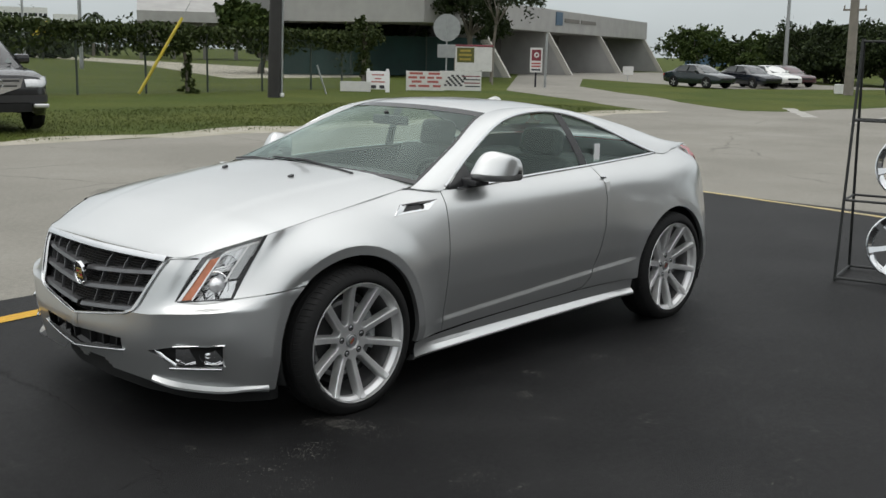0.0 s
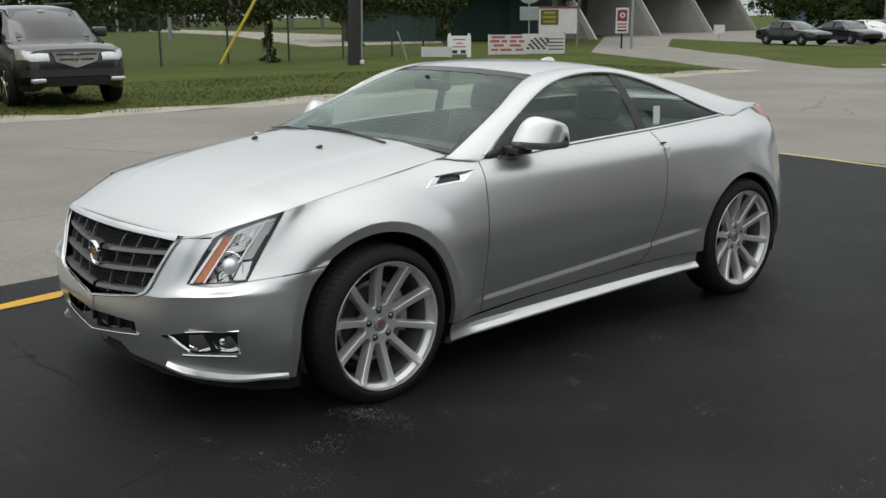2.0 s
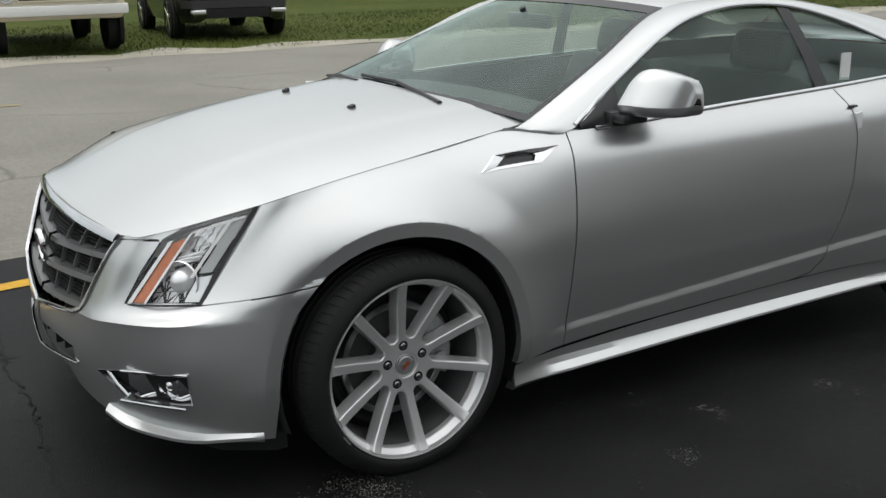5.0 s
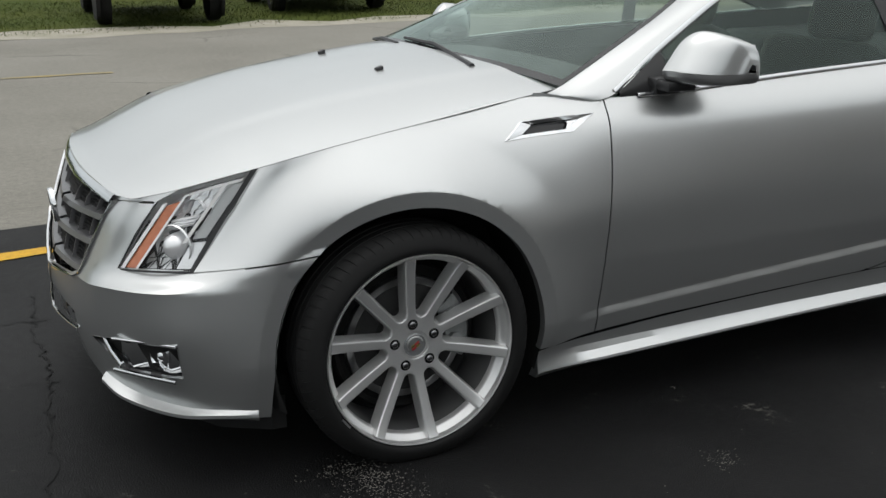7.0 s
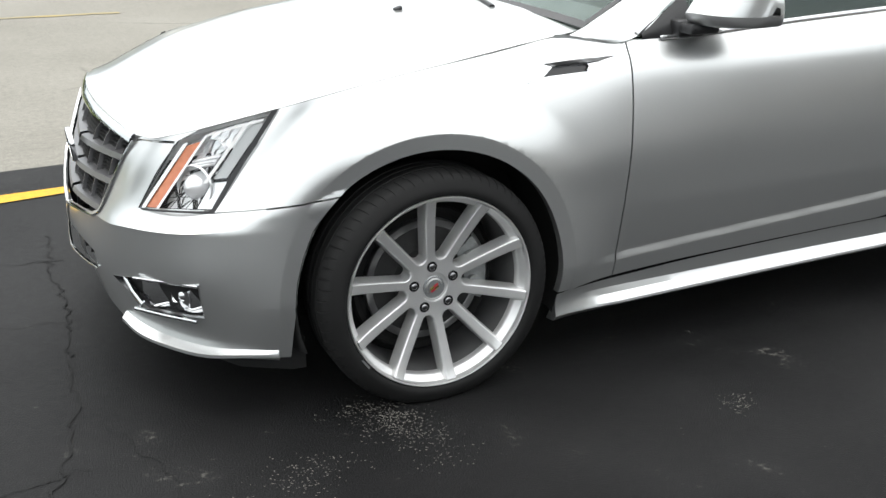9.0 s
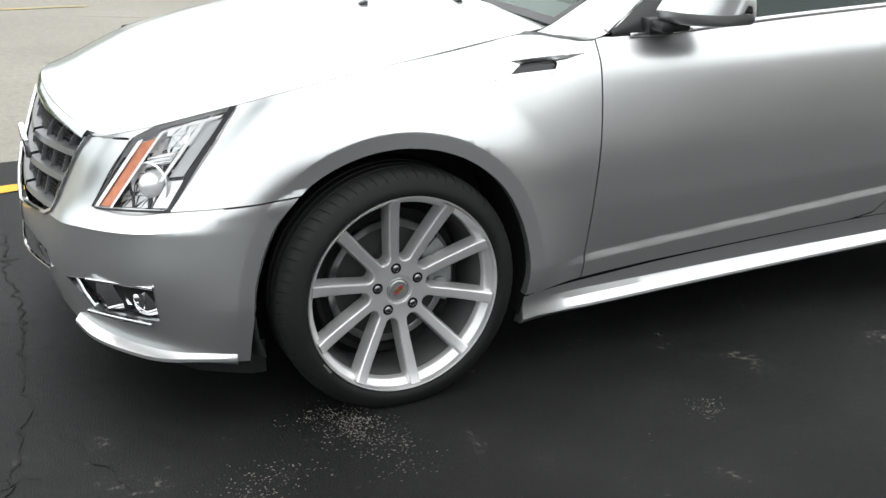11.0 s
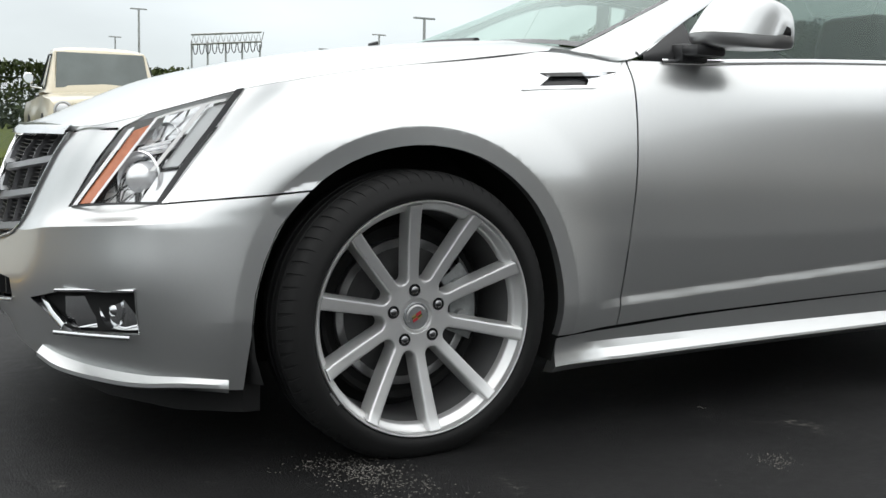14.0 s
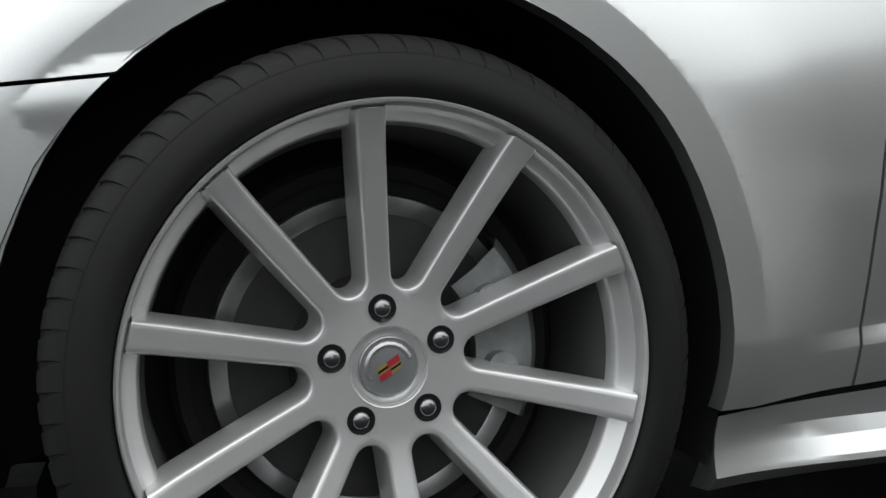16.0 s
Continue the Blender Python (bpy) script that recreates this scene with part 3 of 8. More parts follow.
# upper body: middle and edge of each cross section from cowl to tail, then the pillar's outer line
TOP_MID = [(0.485, 1.105), (0.88, 1.282), (1.300, 1.452), (1.78, 1.480), (2.18, 1.452), (2.62, 1.362), (3.06, 1.252), (3.50, 1.160)]
TOP_EDGE = [(0.575, 0.684, 1.070), (0.985, 0.566, 1.250), (1.415, 0.440, 1.420), (1.83, 0.475, 1.446), (2.22, 0.510, 1.408), (2.66, 0.548, 1.318), (3.08, 0.580, 1.212), (3.46, 0.54, 1.150)]
RAIL = [(0.705, 0.768, 1.044), (1.00, 0.675, 1.212), (1.40, 0.582, 1.390), (1.82, 0.564, 1.430), (2.22, 0.602, 1.356), (2.83, 0.722, 1.134), (3.12, 0.690, 1.146), (3.48, 0.562, 1.146)]


def top_rows(m=12, n=20):
    mid, edge = spline([(x, 0, z) for x, z in TOP_MID], m), spline(TOP_EDGE, m)
    rows = []
    for (xc, _, zc), (xe, we, ze) in zip(mid, edge):
        rows.append([(xc + (xe - xc) * v**2, -we * v, ze + (zc - ze) * (1 - v**2.3)) for v in [k / n for k in range(n + 1)]])
    return rows


def whole(rows):
    """A half sheet and its mirror image, welded."""
    bm = sheet_from_rows(rows)
    other = mirrored(bm)
    me = bpy.data.meshes.new("tmp")
    other.to_mesh(me)
    other.free()
    bm.from_mesh(me)
    bpy.data.meshes.remove(me)
    bmesh.ops.remove_doubles(bm, verts=bm.verts[:], dist=1e-4)
    bm.normal_update()
    return bm


_rows = top_rows()
part("windscreen", whole(_rows[:25]), GLASS, coupe, "green-tinted windscreen")
_roof = whole(_rows[24:49])
part("roof", _roof, SILVER, coupe)
part("rear_window", whole(_rows[48:73]), GLASS_REAR, coupe, "tinted rear window")
part("boot_lid", whole(_rows[72:]), SILVER, coupe)

# black edge of the windscreen
_bm = bmesh.new()
_pts = [_rows[i][-1] for i in range(0, 25)]
_in = [[Vector(_rows[i][-1]) + Vector((0, 0, 0.001)), Vector(_rows[i][-2]) * 0.55 + Vector(_rows[i][-1]) * 0.45 + Vector((-0.001, 0, 0.002))] for i in range(0, 25)]
grid_faces(_bm, _in)
for r0, r1, s in ((_rows[0], _rows[1], 0.9), (_rows[24], _rows[22], 1.0), (_rows[0], _rows[2], 0.5)):
    grid_faces(_bm, [[Vector(p) + Vector((-0.001, 0, 0.002)), Vector(p).lerp(Vector(q), s) + Vector((-0.001, 0, 0.002))] for p, q in zip(r0, r1)])
_bm2 = mirrored(_bm)
part("windscreen_border", _bm, GLOSS_BLACK, coupe, "black glass border")
part("windscreen_border", _bm2, GLOSS_BLACK, coupe, "black glass border")

# pillars: from the top's edge to the window rail
_pe = spline([(0.47, 0.688, 1.048)] + TOP_EDGE, 12)
_pr = spline([(0.47, 0.690, 1.046)] + RAIL, 12)
_rows2 = []
for _a, _b in zip(_pe, _pr):
    _row = []
    for _k in range(9):
        _v = _k / 8
        _p = _a + (_b - _a) * _v
        _bulge = 0.014 * math.sin(math.pi * _v)
        _row.append((_p[0], -(_p[1] + _bulge), _p[2] + _bulge * 0.7))
    _rows2.append(_row)
_pil = sheet_from_rows(_rows2)
both_sides("roof_pillar", _pil, SILVER, coupe)

# side glass between belt and rail
_belt = spline(LINE_TOP, 14)[14 * 8 - 1 : 14 * 13]
_belt = np.array([p for p in _belt if p[0] <= 2.84])
_rail = spline(RAIL, 12)[: 12 * 5 + 1]


def at_x(curve, x):
    return np.array([np.interp(x, curve[:, 0], curve[:, k]) for k in range(3)])


def window_rows(x0, x1, inset, n=40, m=8, lean=0.0):
    rows = []
    for i in range(n + 1):
        x = x0 + (x1 - x0) * i / n
        a, b = at_x(_belt, x), at_x(_rail, x)
        rows.append([(x, -(a[1] + (b[1] - a[1]) * k / m + 0.016 * math.sin(math.pi * k / m) * min(1, (b[2] - a[2]) / 0.15)) + inset, a[2] + (b[2] - a[2]) * k / m) for k in range(m + 1)])
    return rows


both_sides("side_window", sheet_from_rows(window_rows(0.735, 1.975, 0.012)), GLASS_DARK, coupe, "dark tinted door glass")
both_sides("quarter_window", sheet_from_rows(window_rows(1.975, 2.825, 0.012)), GLASS_DARK, coupe, "dark tinted quarter glass")
_bm = bmesh.new()
_a0, _b0 = at_x(_belt, 1.950), at_x(_rail, 1.890)
_c0, _d0 = at_x(_belt, 2.025), at_x(_rail, 1.960)
grid_faces(_bm, [[(p[0], -p[1] + 0.004 - 0.012 * math.sin(math.pi * k / 6), p[2]) for k in range(7) for p in [a + (b - a) * k / 6]] for a, b in ((_a0, _b0), (_c0, _d0))])
both_sides("window_pillar", _bm, GLOSS_BLACK, coupe, "gloss black pillar strip")
# black sail panel behind the mirror
_bm = bmesh.new()
grid_faces(_bm, [[(x, -(at_x(_belt, x)[1] + (at_x(_rail, x)[1] - at_x(_belt, x)[1]) * k / 4) + 0.001 - 0.01 * math.sin(math.pi * k / 4), at_x(_belt, x)[2] + (at_x(_rail, x)[2] - at_x(_belt, x)[2]) * k / 4) for k in range(5)] for x in (0.745, 0.80, 0.85, 0.90, 0.945)])
both_sides("sail_panel", _bm, BLACK, coupe, "black plastic corner panel")
# chrome round the side glass
for _nm, _curve, _w in (("belt_trim", _belt[3:], 0.016), ("window_trim", _rail[1:], 0.020)):
    _bm = bmesh.new()
    band(_bm, [(p[0], -p[1] - 0.002, p[2]) for p in _curve], [(0, -1, 0.35)] * len(_curve), _w, 0.005)
    both_sides(_nm, _bm, CHROME, coupe, "bright chrome strip")

# floor, wheel wells, and black sheets added as shade behind the panel gaps
_bm = bmesh.new()
box(_bm, -0.60, -0.56, 0.20, 3.5, 0.56, 0.30, 0.03)
box(_bm, 0.47, -0.80, 0.20, 2.40, 0.80, 0.30, 0.03)
box(_bm, -0.62, -0.50, 0.28, 0.52, 0.50, 0.76, 0.04)
box(_bm, 0.47, -0.74, 0.28, 0.56, 0.74, 0.90, 0.03)
box(_bm, 3.38, -0.60, 0.28, 3.60, 0.60, 0.95, 0.04)
part("underbody", _bm, DARK, coupe, "black underbody")
for _s in (-1, 1):
    for _ax in (AXLE_F, AXLE_R):
        _bm = bmesh.new()
        _g = [[(_ax + r * math.cos(radians(a)), _s * y, AXLE_Z + r * math.sin(radians(a))) for a in range(-20, 201, 10)] for r, y in ((0.424, 0.862), (0.445, 0.80), (0.445, 0.56), (0.05, 0.55))]
        grid_faces(_bm, _g)
        part("wheel_well", _bm, DARK, coupe, "black wheel well liner")
    _bm = bmesh.new()
    _ln = body_lines(6)
    grid_faces(_bm, [[(p[0] * 0.992 + 0.008, _s * max(0, p[1] - 0.022), p[2]) for p in [_ln[k][c] for k in (1, 2, 3, 4, 5)]] for c in list(range(6, 25)) + list(range(0, 0))])
    part("inner_shell", _bm, DARK, coupe, "black structure behind the panel gaps")
    _bm = bmesh.new()
    grid_faces(_bm, [[(p[0], _s * (p[1] - 0.024), p[2] - 0.01) for p in [_ln[k][c] for k in (0, 1, 2, 3, 4, 5)]] for c in range(44, 66)])
    part("inner_shell", _bm, DARK, coupe, "black structure behind the panel gaps")

# wheels
def wheel_thing(turn, parent, pos, side, steer=0.0):
    """One wheel: tyre, rim, ten spokes, hub, cap, nuts, brake. Its face looks along -y before it is placed."""
    hub = new("wheel")
    hub.parent = parent
    hub.matrix_basis = pose(*pos, 0, 0, steer if side < 0 else 180 + steer) @ pose(0, 0, 0, 0, turn, 0)
    # tyre
    bm = bmesh.new()
    lathe(bm, [(0.288, 0.20), (0.292, 0.225), (0.325, 0.235), (0.352, 0.225), (0.3680, 0.200), (0.3725, 0.11), (0.3720, 0.045), (0.3695, 0.028), (0.3640, 0.013), (0.3550, 0.002), (0.345, -0.005), (0.332, -0.010), (0.324, -0.0125), (0.315, -0.0120), (0.3065, -0.007), (0.302, 0.002), (0.296, 0.03)], 120)
    tyre = part("tyre", bm, RUBBER, hub, "black low-profile tyre", 60)
    # tread: shoulder blocks with narrow curved gaps, and ribs
    bm = bmesh.new()
    for k in range(72):
        a0 = 2 * math.pi * k / 72
        for outer in (True, False):
            spine = ((0.3490, -0.0022, 0.0), (0.3560, 0.0032, 0.004), (0.3635, 0.0125, 0.012), (0.3692, 0.0275, 0.024), (0.3720, 0.0560, 0.040)) if outer else ((0.352, 0.224, 0.0), (0.3670, 0.205, 0.012), (0.3715, 0.175, 0.03))
            rows = []
            for i, (r, y, skew) in enumerate(spine):
                row = []
                gap = 0.0016 + 0.0020 * i
                for t in (-0.0436 + gap * 0.5, -0.0436 + gap * 1.6, 0.0436 - gap * 1.6, 0.0436 - gap * 0.5):
                    lift = (0.0006 + 0.0011 * i) if abs(t) < 0.0436 - gap else -0.003
                    a = a0 + (t + skew)
                    rr, yy = r + lift * 0.8, y + (-lift * 0.55 if outer and r < 0.366 else 0)
                    row.append((rr * math.cos(a), yy, rr * math.sin(a)))
                rows.append(row)
            grid_faces(bm, rows)
    for y0, y1 in ((0.068, 0.094), (0.102, 0.130), (0.138, 0.166)):
        lathe(bm, [(0.3700, y0), (0.3750, y0 + 0.002), (0.3750, y1 - 0.002), (0.3700, y1)], 120)
    part("tread", bm, RUBBER, tyre, "", 30, True)
    for o in (tyre, *tyre.children):   # the weight of the car flattens the foot of the tyre
        for v in o.data.vertices:
            q = Matrix.Rotation(radians(turn), 4, "Y") @ v.co
            if q.z < -AXLE_Z + 0.001:
                q.z = -AXLE_Z + 0.001
                v.co = Matrix.Rotation(radians(-turn), 4, "Y") @ q
    # white mark on the sidewall
    bm = bmesh.new()
    for a, w in ((205.5, 1.6), (207.6, 2.6), (210.4, 3.0)):
        g = [[(r * math.cos(radians(b)), -0.0136, r * math.sin(radians(b))) for b in (a - w / 2, a, a + w / 2)] for r in (0.3055 + 0.002 * (w < 2.3), 0.3090, 0.3120 + 0.002 * (w > 3))]
        grid_faces(bm, g)
    if parent is not None and side < 0 and pos[0] < 1:
        part("chalk_mark", bm, SATIN, tyre, "white chalk scrawl")
    else:
        bm.free()
    # rim lip, its inner step and the barrel
    bm = bmesh.new()
    lathe(bm, [(0.290, 0.020), (0.2945, 0.004), (0.2940, -0.005), (0.2920, -0.0080), (0.2892, -0.0070), (0.2875, -0.0020), (0.2862, 0.012), (0.2800, 0.021), (0.2725, 0.0260), (0.2690, 0.032), (0.2670, 0.050)], 120)
    part("rim", bm, ALLOY, hub, "silver alloy rim lip", 28)
    # barrel: same alloy, darkened to carry the shade inside the rim
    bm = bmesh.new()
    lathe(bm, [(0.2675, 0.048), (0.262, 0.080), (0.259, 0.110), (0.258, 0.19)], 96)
    part("barrel", bm, ALLOY_SHADED, hub, "dark inner barrel", 50)
    # spokes: flat tapering faces that run into the hub, with a round fillet between neighbours
    def face_y(r):
        return interp(r, [(0.040, 0.0545), (0.080, 0.0535), (0.106, 0.0495), (0.125, 0.0455), (0.160, 0.0370), (0.200, 0.0265), (0.240, 0.0150), (0.265, 0.0065), (0.2845, -0.0035)])
    half, fil, s18, c18 = 0.0113, 0.0225, math.sin(math.pi / 10), math.cos(math.pi / 10)
    cx, cz = half + fil, (half + fil) / math.tan(math.pi / 10)
    edge = []
    for k in range(15):
        z = 0.2838 + (cz - 0.2838) * k / 14
        edge.append((half + 0.0022 * (1 - k / 14), z, 1.0, 0.0))
    for k in range(1, 9):
        a = radians(72) * k / 8
        edge.append((cx - fil * math.cos(a), cz - fil * math.sin(a), math.cos(a), math.sin(a)))
    bm = bmesh.new()
    front = []
    for x, z, _, _ in edge:
        front.append([(x * u, face_y(math.hypot(x * u, z)), z) for u in (-1, -0.6, 0, 0.6, 1)])
    z1 = edge[-1][1]
    for k in range(1, 7):
        z = z1 + (0.0430 - z1) * k / 6
        front.append([(z * s18 / c18 * u, face_y(math.hypot(z * s18 / c18 * u, z)), z) for u in (-1, -0.6, 0, 0.6, 1)])
    grid_faces(bm, front)
    for side_x in (-1, 1):
        wall = []
        for x, z, nx, nz in edge:
            row = []
            for off, down in ((0.0, 0.0), (0.0006, 0.0004), (0.0024, 0.0024), (0.0036, 0.0062), (0.0054, 0.0190), (0.0080, 0.050)):
                px, pz = x + nx * off, z + nz * off
                row.append((side_x * px, face_y(math.hypot(px, pz)) + down, pz))
            wall.append(row)
        grid_faces(bm, wall)
    x0 = half + 0.0022
    grid_faces(bm, [[(x0 * u, y, z) for u in (-1, 0, 1)] for y, z in ((-0.0035, 0.2838), (-0.002, 0.2848), (0.016, 0.2852))])
    bmesh.ops.remove_doubles(bm, verts=bm.verts[:], dist=1e-6)
    bmesh.ops.recalc_face_normals(bm, faces=bm.faces[:])
    if sum(f.normal.y for f in bm.faces) > 0:
        bmesh.ops.reverse_faces(bm, faces=bm.faces[:])
    spoke_me = mesh_of("spoke", bm, ALLOY, 50)
    for k in range(10):
        sp = new("spoke", spoke_me)
        sp.parent = hub
        sp.matrix_basis = Matrix.Rotation(radians(36 * k), 4, "Y")
    # hub recess, cap, nuts
    bm = bmesh.new()
    lathe(bm, [(0.0462, 0.0535), (0.0448, 0.0541), (0.0438, 0.0565), (0.0425, 0.0580), (0.0360, 0.0582), (0.0335, 0.0600), (0.001, 0.060)], 64)
    part("hub", bm, ALLOY, hub, "", 40)
    bm = bmesh.new()
    lathe(bm, [(0.0345, 0.0590), (0.0340, 0.0555), (0.0328, 0.0545), (0.0310, 0.0550), (0.0180, 0.0530), (0.0005, 0.0522)], 40)
    cap = part("centre_cap", bm, CAP_GREY, hub, "glossy grey centre cap with a coloured shield", 40)
    twist = pose(0, 0, 0, 0, -turn, 0)
    bm = bmesh.new()
    grid_faces(bm, [[twist @ Vector(((r + 0.0006 * (k % 2)) * math.cos(radians(b)), y, (r + 0.0006 * (k % 2)) * math.sin(radians(b)))) for k, b in enumerate(range(20, 215, 8))] for r, y in ((0.0225, 0.0530), (0.0250, 0.0527), (0.0280, 0.0545))])
    part("wreath", bm, SATIN, cap, "", 15, True)

    def shield_piece(name, mat, s0, t0, s1, t1, lift):
        org, va, vb = Vector((-0.0146, 0, -0.001)), Vector((0.0245, 0, 0.0150)), Vector((0.0048, 0, -0.0150))
        bm = bmesh.new()
        q = [org + va * s + vb * t for s, t in ((s0, t0), (s1, t0), (s1, t1), (s0, t1))]
        lo = [bm.verts.new(twist @ (p + Vector((0, 0.0535, 0)))) for p in q]
        hi = [bm.verts.new(twist @ (p + Vector((0, 0.0520 - lift, 0)))) for p in q]
        bm.faces.new(hi)
        for i in range(4):
            bm.faces.new((lo[i], lo[(i + 1) % 4], hi[(i + 1) % 4], hi[i]))
        part(name, bm, mat, cap, "", 20, True)
    shield_piece("shield", BADGE_GOLD, 0, 0, 1, 1, 0.0)
    shield_piece("shield_quarter", BADGE_RED, 0.46, 0, 1, 0.46, 0.0006)
    shield_piece("shield_quarter", BADGE_RED, 0, 0.56, 0.52, 1, 0.0006)
    shield_piece("shield_bar", GLOSS_BLACK, 0, 0.24, 0.46, 0.40, 0.0008)
    shield_piece("shield_bar", GLOSS_BLACK, 0.52, 0.58, 1, 0.74, 0.0008)
    nut_me = None
    for k in range(5):
        a = radians(72 * k)
        if nut_me is None:
            bm = bmesh.new()
            lathe(bm, [(0.0112, 0.0640), (0.0108, 0.0545), (0.0100, 0.0512), (0.0082, 0.0492), (0.0050, 0.0480), (0.0003, 0.0476)], 20)
            nut_me = mesh_of("wheel_nut", bm, NUT, 40, True)
        o = new("wheel_nut", nut_me)
        o.parent = hub
        o.matrix_basis = Matrix.Rotation(-a, 4, "Y") @ pose(0, 0, 0.0665)
        # flat black disc painted on for the shade in the nut's hole
        bm = bmesh.new()
        lathe(bm, [(0.0162, 0.0532), (0.0160, 0.0524), (0.0146, 0.0528), (0.0001, 0.0534)], 24)
        o = part("nut_pocket", bm, GLOSS_BLACK, hub)
        o.matrix_basis = Matrix.Rotation(-a, 4, "Y") @ pose(0, 0, 0.0665)
    # brake
    bm = bmesh.new()
    lathe(bm, [(0.168, 0.1285), (0.170, 0.127), (0.189, 0.127), (0.190, 0.129), (0.190, 0.150), (0.168, 0.150)], 64)
    disc = part("brake_disc", bm, CASTIRON, hub, "grey brake disc", 40)
    # disc face inside the outer band, in a darker iron
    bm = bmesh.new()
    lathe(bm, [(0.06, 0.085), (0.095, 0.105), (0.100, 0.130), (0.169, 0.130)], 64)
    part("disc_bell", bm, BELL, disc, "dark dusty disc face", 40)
    bm = bmesh.new()
    lathe(bm, [(0.21, 0.145), (0.225, 0.135), (0.232, 0.150), (0.05, 0.16)], 48)
    part("dust_shield", bm, DARK, hub)
    bm = bmesh.new()
    g = [[(r * math.cos(radians(b)), y, r * math.sin(radians(b))) for b in range(-24, 43, 6)] for r, y in ((0.122, 0.125), (0.122, 0.104), (0.152, 0.092), (0.190, 0.095), (0.204, 0.115), (0.204, 0.155))]
    grid_faces(bm, g)
    for b in (-6, 26):
        rod(bm, (0.150 * math.cos(radians(b)), 0.10, 0.150 * math.sin(radians(b))), (0.150 * math.cos(radians(b)), 0.084, 0.150 * math.sin(radians(b))), 0.021, 0.019, 16)
    cal = part("brake_caliper", bm, CALIPER, hub, "grey brake caliper", 40)
    cal.matrix_basis = Matrix.Rotation(radians(turn), 4, "Y").inverted() if side < 0 else Matrix.Rotation(radians(180 - 2 * turn), 4, "Y")
    # black disc added across the open back, as shade between the spokes
    bm = bmesh.new()
    lathe(bm, [(0.262, 0.195), (0.05, 0.20)], 40)
    part("rim_back", bm, DARK, hub)
    for o in hub.children:   # one inch up on the rim, the tyre stays
        if o is not tyre:
            o.matrix_basis = Matrix.Diagonal((1.028, 1, 1.028, 1)) @ o.matrix_basis
    return hub


for _x in (AXLE_F, AXLE_R):
    wheel_thing(-6.4, coupe, (_x, -0.890, AXLE_Z), -1, 1.0 if _x == AXLE_F else 0.0)
    wheel_thing(-6.4, coupe, (_x, 0.890, AXLE_Z), 1, 1.0 if _x == AXLE_F else 0.0)

# headlamps
_cd = Vector(CORNER).normalized()


def lamp_point(u, v, deep=0.0):
    """A place in the headlamp: u from the inner to the outer edge, v from foot to top, deep metres behind the lens."""
    a = Vector((-0.764, -0.522, 0.602)).lerp(Vector((-0.597, -0.742, 0.622)), u)
    b = Vector((-0.655, -0.572, 0.80)).lerp(Vector((-0.413, -0.722, 0.900)), u)
    return a.lerp(b, v) - _cd * (deep - 0.016) + Vector((-0.03, -0.035, 0.01)) * (4 * u * (1 - u)) * 0.5


def lamp_plate(us, vs, deep, lean=0.0):
    """A plate in the lamp; lean shifts it outward towards its top."""
    bm = bmesh.new()
    grid_faces(bm, [[lamp_point(u + lean * v, v, deep) for u in us] for v in vs])
    return bm


